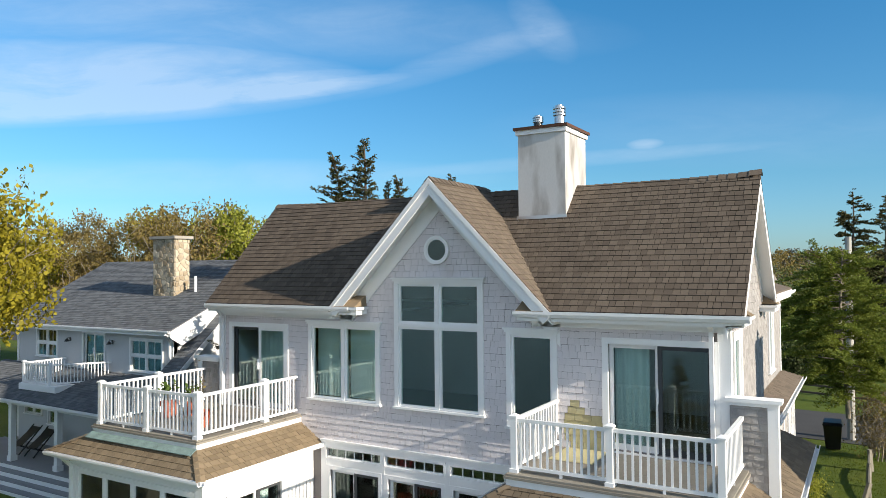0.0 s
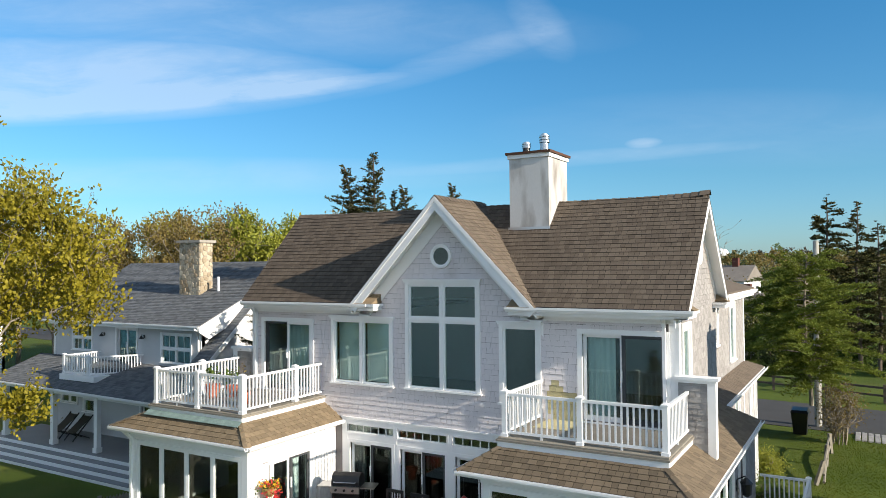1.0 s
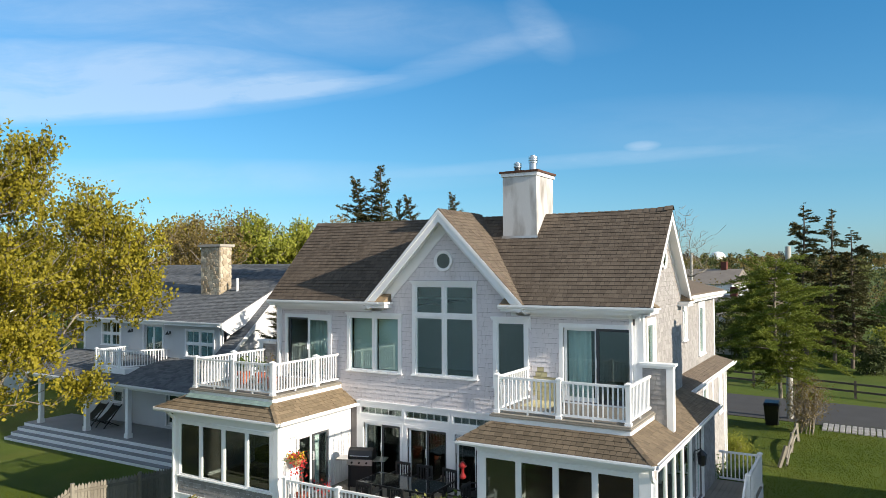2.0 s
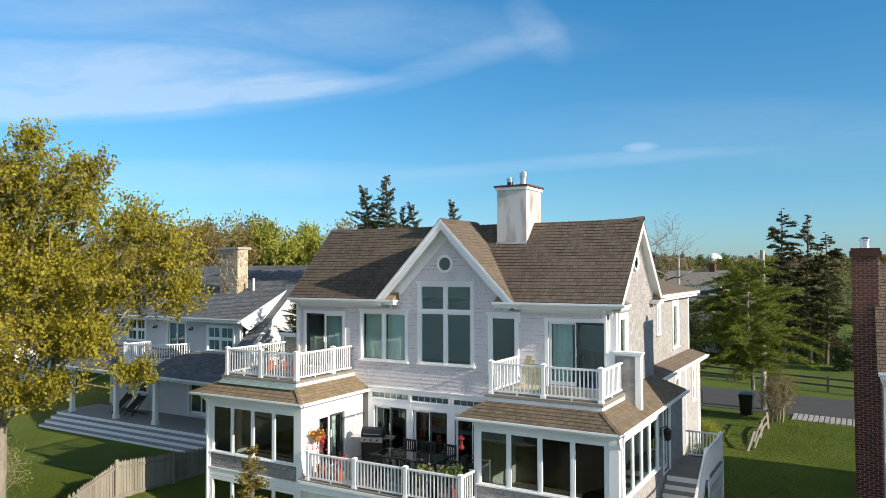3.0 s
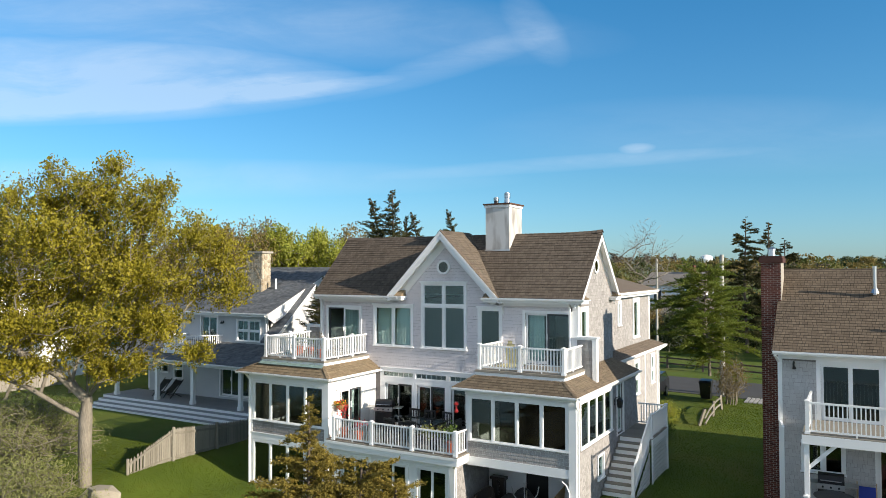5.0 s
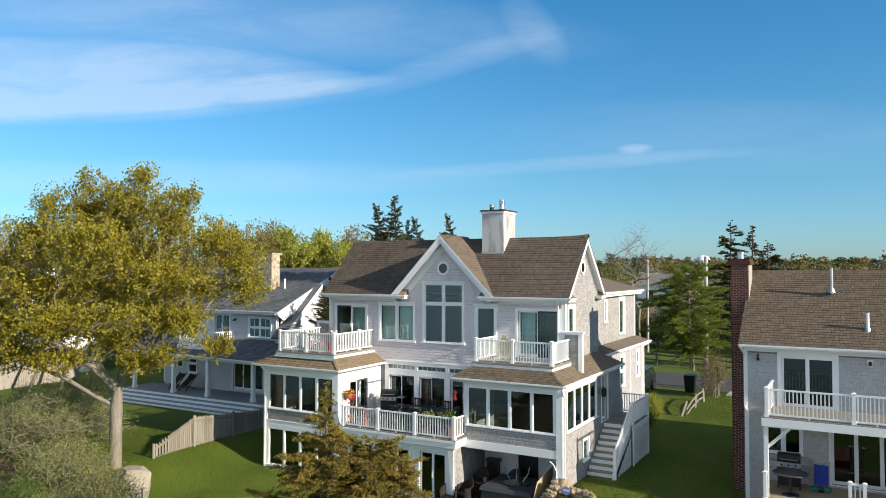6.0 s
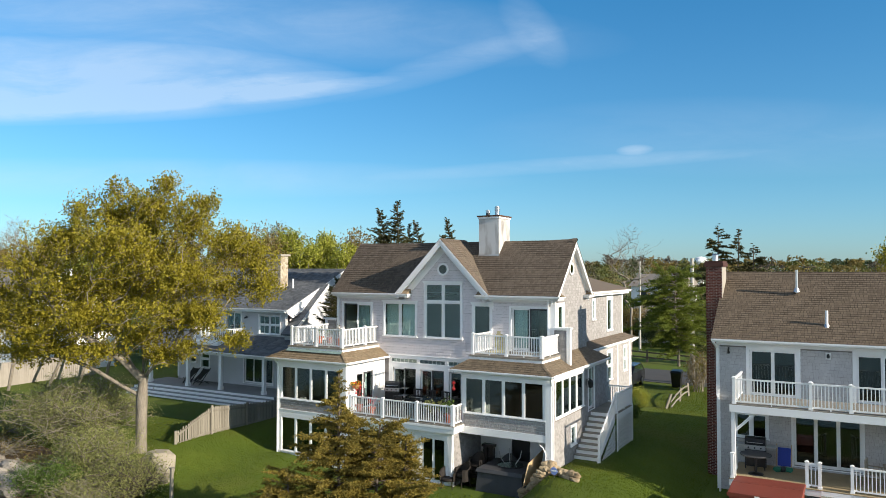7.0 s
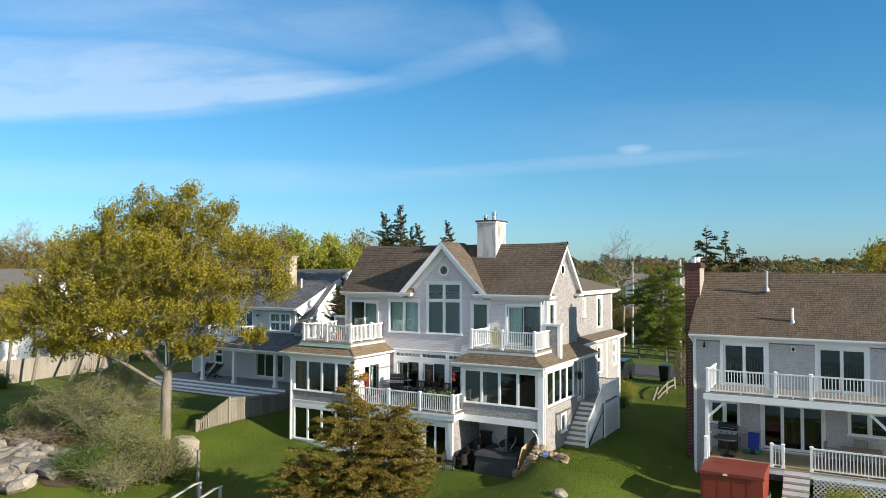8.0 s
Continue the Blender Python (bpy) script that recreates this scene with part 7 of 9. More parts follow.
# bare trees
bare = lobed_tree("bare_tree", "bare grey tree without leaves behind the house", [(0, 0, -0.1), (0.05, 0, 2), (0, 0.1, 3.6), (0.1, 0, 4.6)], [],
    [(0, 0, 10.6, 1.7, 1.6, 2.0), (-1.2, 0, 9.6, 1.2, 1.3, 1.7), (1.3, 0, 9.4, 1.2, 1.3, 1.6), (0, 0, 8.0, 1.9, 1.8, 1.2), (-0.9, 0.2, 6.4, 1.4, 1.3, 0.8)], 1.3, None, M_BARK, 51, 0.12, tuft=0, gaps=0.2, step=0.5, bow=-0.05, tip=0.007, power=0.62, twigs=4, start=2, group="bare trees")
bare.location = (-1.6, 40, 0)
for x, y, s_, turn in ((-88, 30, 1.25, 70), (-97, 34, 1.3, 160), (-84, 41, 1.2, 250), (27, 70, 1.0, 30), (-60, 78, 1.15, 200)):
    at_place(bare, x, y, 0, turn, s_)


# spring woods: three sorts, set many times
def wood_tree(label, seed, mat, tuft, density, leaf):
    rr = random.Random(seed)
    lobes = [(rr.uniform(-2.6, 2.6), rr.uniform(-2.6, 2.6), rr.uniform(5.0, 11.0), rr.uniform(1.2, 2.0), rr.uniform(1.2, 2.0), rr.uniform(1.0, 1.7)) for _ in range(13)]
    lobes += [(0, 0, 11.2, 1.5, 1.5, 1.1), (-1.8, 0, 10.4, 1.4, 1.4, 1.1), (1.8, 0.2, 10.6, 1.4, 1.4, 1.1), (0, 0, 8.0, 3.0, 3.0, 2.2)]
    return lobed_tree("woodland_tree", label, [(0, 0, -0.1), (0.1, 0, 2), (0, 0.1, 3.4), (0.1, 0, 4.6)], [], lobes, density, mat, M_BARK, seed, 0.2, leaf=leaf, tuft=tuft,
                      reach=0.34, spread=0.15, gaps=0.2, freq=0.5, shell=0.35, step=0.9, bow=0.0, tip=0.010, power=0.65, aspect=0.65, lift=0.6, back=1, group="woodland trees")


W1 = wood_tree("leafing lime-green spring tree in the woods behind the houses", 61, M_LEAF_LIME, 12, 1.7, 0.24)
W2 = wood_tree("bronze-budded spring tree in the woods behind the houses", 62, M_LEAF_BROWN, 8, 1.7, 0.20)
W3 = wood_tree("olive spring tree in the woods behind the houses", 63, M_LEAF_OLIVE, 11, 1.7, 0.22)
W1.location, W2.location, W3.location = (-29.5, 22.0, 0), (-33.8, 20.5, 0), (-37.5, 23.5, 0)
wr = random.Random(77)
for x, y, s_, src, zs in ((-30.5, 17.5, 0.95, W2, 1.03), (-27.5, 25, 0.95, W1, 1.04), (-24.0, 24, 0.85, W1, 1.05), (-21.5, 28, 0.88, W1, 1.0), (-18.0, 29, 0.8, W2, 1.0), (-41.5, 19.5, 0.98, W2, 1.04), (-46, 23, 1.0, W2, 1.02), (-35.5, 27, 1.1, W2, 1.0),
                        (-51, 18, 0.98, W3, 1.0), (-40, 14.5, 0.82, W3, 1.0), (-46, 13, 0.85, W1, 1.0), (-34.5, 15, 0.84, W2, 1.0), (-56, 12, 0.95, W2, 1.0), (-61, 20, 1.0, W3, 1.0), (-14.5, 31, 0.76, W3, 1.0), (-28.5, 32, 1.0, W2, 1.05), (21.5, 55, 0.95, W3, 1.0), (26, 58, 0.9, W3, 1.0), (-67, 15, 1.0, W2, 1.0)):
    at_place(src, x, y, -0.1, wr.uniform(0, 360), s_, zs)

# distant woods: rows of crowns, each of many clumps, out to the horizon
far = thing("distant_woods", "brown and green spring woods reaching to the horizon", "woods", kind="stuff")
fr = np.random.default_rng(90)
tones = {"bronze_woods": (M_LEAF_BROWN, 0.34), "olive_woods": (M_LEAF_OLIVE_FAR, 0.24), "grey_woods": (M_TWIGS, 0.22), "evergreen_woods": (M_NEEDLE, 0.20)}
heaps = {k: [[], []] for k in tones}
for dist, lift in ((82, -30), (95, -18), (110, -8), (130, 0), (155, 7), (185, 13), (225, 18), (280, 22), (350, 25)):
    ang, size = -1.22, dist * 0.0024
    while ang < 0.62:
        wide = fr.uniform(5.0, 9.0)
        q = dist * fr.uniform(0.94, 1.06)
        x, y = 14 + q * math.sin(ang - 0.0), -24 + q * math.cos(ang)
        h = 8.3 + (lift + fr.normal() * 3.0) / 1274 * q + fr.normal() * 0.5
        if y > 34 or x < -75:
            kind = fr.choice(list(tones), p=[v[1] for v in tones.values()])
            k = 18
            d = fr.normal(size=(k, 3))
            d[:, 2] = np.abs(d[:, 2]) * 0.9 + (0.35 if dist > 120 else -0.1)
            d *= fr.uniform(0.6, 1.0, (k, 1)) / np.linalg.norm(d, axis=1, keepdims=True)
            c = np.array((x, y, h * 0.52)) + d * np.array((wide * 0.5, wide * 0.5, h * 0.46))
            m = 22
            g = fr.normal(size=(k, m, 3))
            g /= np.linalg.norm(g, axis=2, keepdims=True)
            heaps[kind][0].append((c[:, None, :] + g * fr.uniform(0.3, 1.0, (k, m, 1)) * np.array((1.6, 1.6, 1.1))).reshape(-1, 3))
            heaps[kind][1].append(np.full((k * m, 1), size))
        ang += wide * 0.62 / q
for name, (pts, sizes) in heaps.items():
    part(name, leaf_mesh(name, np.concatenate(pts), np.concatenate(sizes), tones[name][0], fr, aspect=0.75), None, far)


def shrub(name, label, x, y, r, h, n, per, leaf, mat, seed, stems=7, group="", bark=None, spread=0.2, category="shrub", wide=1.0):
    rng = np.random.default_rng(seed)
    t = thing(name, label, category, group)
    z0 = ground_z(x, y) - 0.05
    wood, pts = Shape(), []
    wood.smooth = True
    for k in range(stems):
        a = rng.random() * math.tau
        bx, by = x + math.cos(a) * 0.25 * r, y + math.sin(a) * 0.25 * r
        br = Branching([(bx, by, z0), (bx + 0.05, by, z0 + 0.12 * h), (bx + math.cos(a) * 0.1, by + math.sin(a) * 0.1, z0 + 0.25 * h)])
        goals = []
        for _ in range(n // stems):
            d = rng.normal(size=3)
            d /= np.linalg.norm(d)
            q = rng.uniform(0.45, 1.0) * (0.8 + 0.35 * noise.noise(Vector(d * 2) + Vector((seed, 0, 0))))
            goals.append((x + d[0] * r * q * wide, y + d[1] * r * q, z0 + h * (0.5 + 0.5 * d[2] * q)))
        br.grow(goals, rng, step=0.3, bow=0.1, start=1)
        w = br.wood(tip=0.0035, trunk_r=0.016 + 0.010 * r, sides=5)
        o = len(wood.v)
        wood.v += w.v
        wood.f += [tuple(o + i for i in f) for f in w.f]
        for e in br.ends:
            pts.append(np.array(br.p[e]) + rng.normal(size=(per, 3)) * spread)
            pts.append(np.array(br.p[br.parent[e]]) + rng.normal(size=(per // 2 + 1, 3)) * spread)
    part("branching", wood, bark or M_BARK, t)
    part("foliage", leaf_mesh("foliage", np.concatenate(pts), leaf, mat, rng, aspect=0.4, updir=(0, 0, 0.4)), None, t)
    return t


# grass standing on the lawns, thinner farther off
gr = np.random.default_rng(5)
blades = []
for x0, x1, y0, y1, n in ((-18, 17, -20, 1.5, 135000), (5.5, 14.5, -5, 25, 60000), (-28, -9, -11, 5, 24000), (3, 22, 11, 25, 10000)):
    q = np.stack([gr.uniform(x0, x1, n), gr.uniform(y0, y1, n)], 1)
    for x, y in q:
        if gr.random() * 2.5 > min(x - x0, x1 - x, y - y0, y1 - y) + 0.4 * noise.noise(Vector((x, y, 0))):
            continue
        if (-6.6 < x < 6.75 and -3.75 < y < 14) or (6.6 < x < 8.0 and -0.4 < y < 5.0) or (-27 < x < -9.3 and y > -2.6) or (x > 12.1 and y > -9 and y < 9):
            continue
        if in_bed(x, y):
            continue
        blades.append((x, y, ground_z(x, y) + 0.025))
solo("grass", leaf_mesh("grass", np.array(blades), 0.052, M_BLADE, gr, aspect=0.4, updir=(0, 0, 1.3)), None, "short green mown grass of the lawns", "grass", kind="stuff")

# ---- fences, rocks and garden ----
pf = thing("picket_fence", "weathered grey wooden picket fence between the gardens", "fence")


def fence_line(y):
    """Top and foot of the boundary fence."""
    top = np.interp(y, [-6.4, -4.2, -1.7, 1.2, 5.0], [0.55, 1.42, 1.18, 0.95, 0.95])
    foot = np.interp(y, [-6.4, -4.2, -1.7, 1.2, 5.0], [-0.28, -0.05, -0.12, -0.2, -0.2])
    return top, foot


fy, k = -6.3, 0
while fy < 3.0:
    top, foot = fence_line(fy)
    gap = 0.16 if fy < -5.7 else 0.112
    j = random.Random(k).uniform(-0.02, 0.02)
    s = Shape().prism([(-11.02, fy, foot), (-11.02, fy + 0.10, foot), (-11.02, fy + 0.10, top - 0.09 + j), (-11.02, fy + 0.05, top + j), (-11.02, fy, top - 0.09 + j)], (0.022, 0, 0))
    part("picket", s, M_FENCE, pf)
    fy += gap
    k += 1
for y0, y1 in ((-6.45, -4.2), (-4.2, -1.75), (-1.75, 0.75), (0.75, 3.1)):
    (t0, f0), (t1, f1) = fence_line(y0), fence_line(y1)
    for a, b in ((t0 - 0.22, t1 - 0.22), (f0 + 0.22, f1 + 0.22)):
        part("fence_rail", Shape().beam((-10.97, y0, a), (-10.97, y1, b), 0.04, 0.09), M_FENCE, pf)
    part("fence_post", Shape().tube([(-10.95, y0, f0 - 0.2), (-10.95, y0, t0 + 0.06)], [0.07, 0.065], 8), M_FENCE, pf)

wf = thing("board_fence", "tall cream board fence beyond the lawn", "fence")
# cream taken darker for the leaf shade that falls on the boards
M_CREAM = varied("shade_darkened_cream_board", (0.24, 0.215, 0.18), (0.36, 0.33, 0.285), 0.8, 1.5, 30, 0.2, 0.005, piece=0.3)
for i in range(72):
    y = -6.0 + 0.165 * i
    part("board", Shape().prism([(-35.0 + 0.15 * math.sin(i * 0.1), y, -0.05), (-35.0 + 0.15 * math.sin(i * 0.1), y + 0.155, -0.05), (-35.0, y + 0.155, 1.72), (-35.0, y + 0.077, 1.80), (-35.0, y, 1.72)], (0.03, 0, 0)), M_CREAM, wf)

# white house beyond the fence
wh = thing("white_house", "white house with grey-brown roof beyond the board fence", "house")
part("wall", pierced(Shape(), south(1.2), -60, -38.2, -0.2, 5.7, [(-44.5, -43.1, 4.0, 5.2), (-42.4, -41.0, 4.0, 5.2), (-47.5, -46.0, 4.0, 5.2)]), M_TRIM, wh)
for a in (-47.6, -44.6, -42.5):
    window_unit(south(1.2), wh, a, a + 1.6, 3.9, 5.3, cols=2, casing=0.1, crown=False)
part("wall", pierced(Shape(), east(-38.2), 1.2, 10.1, -0.2, 5.7), M_TRIM, wh)
part("gable_wall", Shape().prism([(-38.2, 1.2, 5.7), (-38.2, 10.1, 5.7), (-38.2, 5.65, 8.2)], (-0.2, 0, 0)), M_TRIM, wh)
part("wall", pierced(Shape(), north(10.1), 38.2, 60, -0.2, 5.7), M_TRIM, wh)
part("wall", pierced(Shape(), west(-60), -10.1, -1.2, -0.2, 5.7), M_TRIM, wh)
M_ROOF_FADED = varied("faded_grey_shingle", (0.17, 0.15, 0.13), (0.28, 0.25, 0.22), 0.9, 1.5, 60, 0.3)
part("roof", slab([(-60.5, 0.8, 5.78), (-37.9, 0.8, 5.78), (-37.9, 5.65, 8.45), (-60.5, 5.65, 8.45)]), M_ROOF_FADED, wh)
part("roof", slab([(-60.5, 5.65, 8.45), (-37.9, 5.65, 8.45), (-37.9, 10.5, 5.78), (-60.5, 10.5, 5.78)]), M_ROOF_FADED, wh)
part("rake_board", Shape().prism([(-37.88, 0.8, 5.76), (-37.88, 5.65, 8.43), (-37.88, 5.65, 8.05), (-37.88, 0.8, 5.42)], (-0.05, 0, 0)), M_TRIM, wh)
part("lower_roof", slab([(-60, -1.6, 3.0), (-40.0, -1.6, 3.0), (-40.0, 1.2, 3.8), (-60, 1.2, 3.8)]), M_ROOF_FADED, wh)
part("lower_wall", pierced(Shape(), south(-1.2), -60, -40.2, -0.3, 3.0), M_TRIM, wh)
part("lower_wall", pierced(Shape(), east(-40.2), -1.2, 1.2, -0.3, 3.0), M_TRIM, wh)
part("vent_pipe", Shape().tube([(-41.5, 3.6, 7.2), (-41.5, 3.6, 7.9)], 0.07, 8), M_TRIM, wh)


def boulder(name, label, x, y, z, sx, sy, sz, seed, parent=None, material=None, group="", category="rock"):
    rng = np.random.default_rng(seed)
    bm = bmesh.new()
    bmesh.ops.create_icosphere(bm, subdivisions=2, radius=1.0)
    off = Vector(rng.uniform(-9, 9, 3))
    for v in bm.verts:
        n = noise.noise(v.co * 1.1 + off) * 0.5 + noise.noise(v.co * 2.9 + off) * 0.26
        n += 0.10 * noise.noise(v.co * 6.0 + off)
        c = v.co * (1 + n)
        cut = [rng.uniform(0.72, 1.1) for _ in range(3)] if v.index == 0 else cut
        c = Vector((max(-cut[0], min(1.0, c.x)), max(-0.95, min(cut[1], c.y)), max(-0.8, min(cut[2], c.z))))
        v.co = Vector((x + c.x * sx, y + c.y * sy, z + c.z * sz))
    me = bpy.data.meshes.new(name)
    bm.to_mesh(me)
    bm.free()
    me.materials.append(material or M_ROCK)
    if parent is not None:
        return part(name, me, None, parent)
    return tagged(part(name, me, None), label, category, group)


M_BOULDER = varied("pale_boulder", (0.20, 0.175, 0.13), (0.40, 0.355, 0.28), 0.9, 1.2, 14, 0.6, 0.03)
boulder("boulder", "large pale boulder among the shrubs by the maple", -8.55, -9.35, -0.25, 0.75, 0.6, 0.95, 4, material=M_BOULDER)
rr_ = random.Random(14)
for i in range(170):
    x = -22.5 + 11.3 * rr_.random()
    row = rr_.randint(0, 4)
    y = -12.3 - 1.0 * row + rr_.uniform(-0.3, 0.3)
    boulder("revetment_rock", "grey-brown shore rock piled in a revetment", x, y, ground_z(x, y) + 0.12, rr_.uniform(0.34, 0.78), rr_.uniform(0.3, 0.6), rr_.uniform(0.26, 0.48), 100 + i, group="shore rocks")
boulder("lawn_rock", "small pale rock half sunk in the lawn", 9.1, -7.1, ground_z(9.1, -7.1) + 0.02, 0.34, 0.3, 0.18, 7, material=M_BOULDER)

shrub("willow_shrub", "wide grey-green willow shrub beside the shore rocks", -15.4, -8.6, 3.9, 3.7, 1000, 24, 0.08, M_LEAF_WILLOW, 5, stems=17, group="shore shrubs", spread=0.22, wide=1.15)
shrub("willow_shrub", "sparse grey willow shrub among shore rocks", -19.6, -10.0, 1.9, 1.7, 120, 12, 0.13, M_LEAF_WILLOW, 15, stems=7, group="shore shrubs")
shrub("shore_shrub", "tangled yellow-green shore shrub beside a boulder", -10.6, -10.9, 2.3, 2.2, 420, 22, 0.085, M_LEAF_WILLOW, 6, stems=14, group="shore shrubs")
shrub("shore_shrub", "tangled brown-green shore shrub beside the steps", -7.9, -11.2, 2.0, 2.2, 420, 16, 0.08, M_LEAF_WILLOW, 9, stems=14, group="shore shrubs", bark=M_BARK_DARK)
shrub("shore_shrub", "low green shrub on the shore bank", -10.3, -13.1, 1.7, 1.3, 240, 24, 0.09, M_LEAF_GREEN, 10, stems=9, group="shore shrubs")
shrub("shore_shrub", "brown twiggy shore shrub beside the handrails", -8.6, -12.9, 1.8, 1.5, 380, 9, 0.08, M_LEAF_WILLOW, 42, stems=15, group="shore shrubs", bark=M_BARK)
shrub("rose_shrub", "bare brown rose thicket above the shore rocks", -17.0, -11.2, 2.4, 0.9, 190, 5, 0.09, M_LEAF_BROWN, 17, stems=10, group="shore shrubs", bark=M_BARK)
shrub("rose_shrub", "low reddish thicket above the shore rocks", -13.4, -11.5, 1.5, 0.6, 110, 8, 0.09, M_LEAF_BROWN, 18, stems=7, group="shore shrubs")
shrub("green_shrub", "small green shrub under the board fence", -33.5, -4.5, 1.3, 1.3, 80, 22, 0.16, M_LEAF_GREEN, 19, stems=5)
shrub("foundation_shrub", "rounded yellow-green shrub beside the rear wall", 5.85, 14.1, 0.6, 1.05, 130, 30, 0.09, M_LEAF_LIME, 22, stems=6, group="foundation shrubs")
shrub("foundation_shrub", "small green shrub against the rear wall", 6.3, 10.6, 0.6, 1.0, 80, 26, 0.10, M_LEAF_GREEN, 23, stems=5, group="foundation shrubs")
shrub("deck_shrub", "yellow-green shrub before the low deck", 18.6, -2.9, 1.15, 1.1, 150, 34, 0.09, M_LEAF_LIME, 24, stems=6)
shrub("twiggy_shrub", "twiggy brown shrub beside the split-rail fence", 8.05, 21.4, 1.3, 3.3, 300, 7, 0.10, M_LEAF_BROWN, 25, stems=14)
# slim leaning trees before the board fence
for i, (x, y, lean) in enumerate(((-33.0, -2.0, 0.6), (-32.2, 0.3, 1.6), (-31.6, 2.2, 1.2), (-31.0, 3.9, 0.8), (-33.4, -3.6, 0.3))):
    lobed_tree("slim_tree", "slim leaning tree with olive spring leaves", [(0, 0, -0.1), (lean * 0.3, lean * 0.3, 1.6), (lean * 0.7, lean * 0.7, 3.4)], [], [(lean * 1.2, 0, 5.6, 1.5, 1.5, 1.2), (lean * 0.6, 0.4, 4.4, 1.3, 1.2, 0.8), (lean * 1.6, 0, 6.6, 1.0, 1.0, 0.8)], 5.5, M_LEAF_OLIVE, M_BARK, 200 + i, 0.11, leaf=0.17, tuft=13, reach=0.25, gaps=0.25, at=(x, y, 0), group="slim trees")
# stair rail to the shore
M_FENCE_PALE = varied("bleached_rail_wood", (0.32, 0.31, 0.28), (0.52, 0.50, 0.46), 0.85, 2, 40, 0.4, 0.005)
hr = thing("shore_handrail", "weathered grey handrails of steps to the shore", "handrail")
for dx in (0.0, 1.15):
    x = -4.25 + dx
    part("top_rail", Shape().beam((x, -14.3, -0.62), (x, -12.5, -0.2), 0.09, 0.05), M_FENCE_PALE, hr)
    part("top_rail", Shape().beam((x, -12.5, -0.2), (x, -12.1, -0.2), 0.09, 0.05), M_FENCE_PALE, hr)
    for y in (-14.0, -12.2):
        part("post", Shape().box(x - 0.045, x + 0.045, y - 0.045, y + 0.045, ground_z(x, y) - 0.2, -0.24 if y > -13 else -0.58), M_FENCE_PALE, hr)
solo("marker_post", Shape().box(-5.33, -5.23, -11.42, -11.32, -1.2, 0.75).box(-5.36, -5.20, -11.45, -11.29, 0.75, 0.79), M_FENCE, "grey square marker post on the lawn edge", "post")

# ---- before the lower storey ----
M_WALLSTONE = varied("tan_wall_stone", (0.20, 0.145, 0.085), (0.42, 0.33, 0.21), 0.88, 2.0, 25, 0.5, 0.015, piece=0.8)
sw_ = thing("retaining_wall", "curved dry-stone retaining wall of tan fieldstone", "stone wall")
rs = random.Random(3)
n_st = 0
for leg, (a, b) in enumerate((((5.66, -3.35), (6.85, -2.72)), ((6.85, -2.72), (8.0, -3.2)))):
    m = 17 if leg == 0 else 11
    for i in range(m):
        t = (i + 0.5) / m
        x, y = a[0] + (b[0] - a[0]) * t, a[1] + (b[1] - a[1]) * t
        front = ground_z(x + 0.1, y - 0.3)
        base, top = (min(front, -0.5) - 0.25, front + 0.40) if leg == 0 else (front - 0.2, front + 0.30 - 0.15 * t)
        z = base
        while z < top - 0.05:
            boulder("stone", "", x + rs.uniform(-0.06, 0.06), y + rs.uniform(-0.1, 0.1), z + 0.08, rs.uniform(0.13, 0.2), rs.uniform(0.15, 0.23), rs.uniform(0.10, 0.16), 400 + n_st, sw_, M_WALLSTONE)
            n_st += 1
            z += 0.15
spa = thing("covered_spa", "square spa under a dark grey fabric cover", "hot tub")
M_COVER = varied("dark_grey_cover", (0.045, 0.046, 0.05), (0.075, 0.077, 0.082), 0.6, 2, 20, 0.3, 0.02)
s = Shape().hexa([(3.42, -3.02, -0.97), (5.58, -3.02, -0.97), (5.58, -0.98, -0.97), (3.42, -0.98, -0.97), (3.5, -2.95, -0.08), (5.5, -2.95, -0.08), (5.5, -1.05, -0.08), (3.5, -1.05, -0.08)])
part("spa_body", s, M_COVER, spa)
part("spa_cover", Shape().hexa([(3.42, -3.03, -0.14), (5.58, -3.03, -0.14), (5.58, -0.97, -0.14), (3.42, -0.97, -0.14), (3.47, -2.97, 0.0), (5.53, -2.97, 0.0), (5.53, -1.03, 0.0), (3.47, -1.03, 0.0)]), M_COVER, spa)
tb = thing("upturned_table", "round glass table turned over, legs up", "table")
part("table_rim", Shape().tube([(4.55 + 0.58 * math.cos(i * math.tau / 24), -1.95 + 0.58 * math.sin(i * math.tau / 24), 0.04) for i in range(25)], 0.025, 6), M_BLACK, tb)
part("table_glass", Shape().lathe(4.55, -1.95, [(0.57, 0.025), (0.57, 0.033)], 24), M_GLASS, tb)
for i in range(4):
    a = i * math.tau / 4 + 0.5
    part("leg", Shape().tube([(4.55 + r * math.cos(a), -1.95 + r * math.sin(a), z) for r, z in ((0.22, 0.05), (0.30, 0.18), (0.42, 0.34), (0.48, 0.62))], 0.018, 6), M_STEEL, tb)
M_WICKER = varied("brown_wicker", (0.012, 0.010, 0.009), (0.030, 0.024, 0.020), 0.6, 8, 90, 0.6, 0.01)


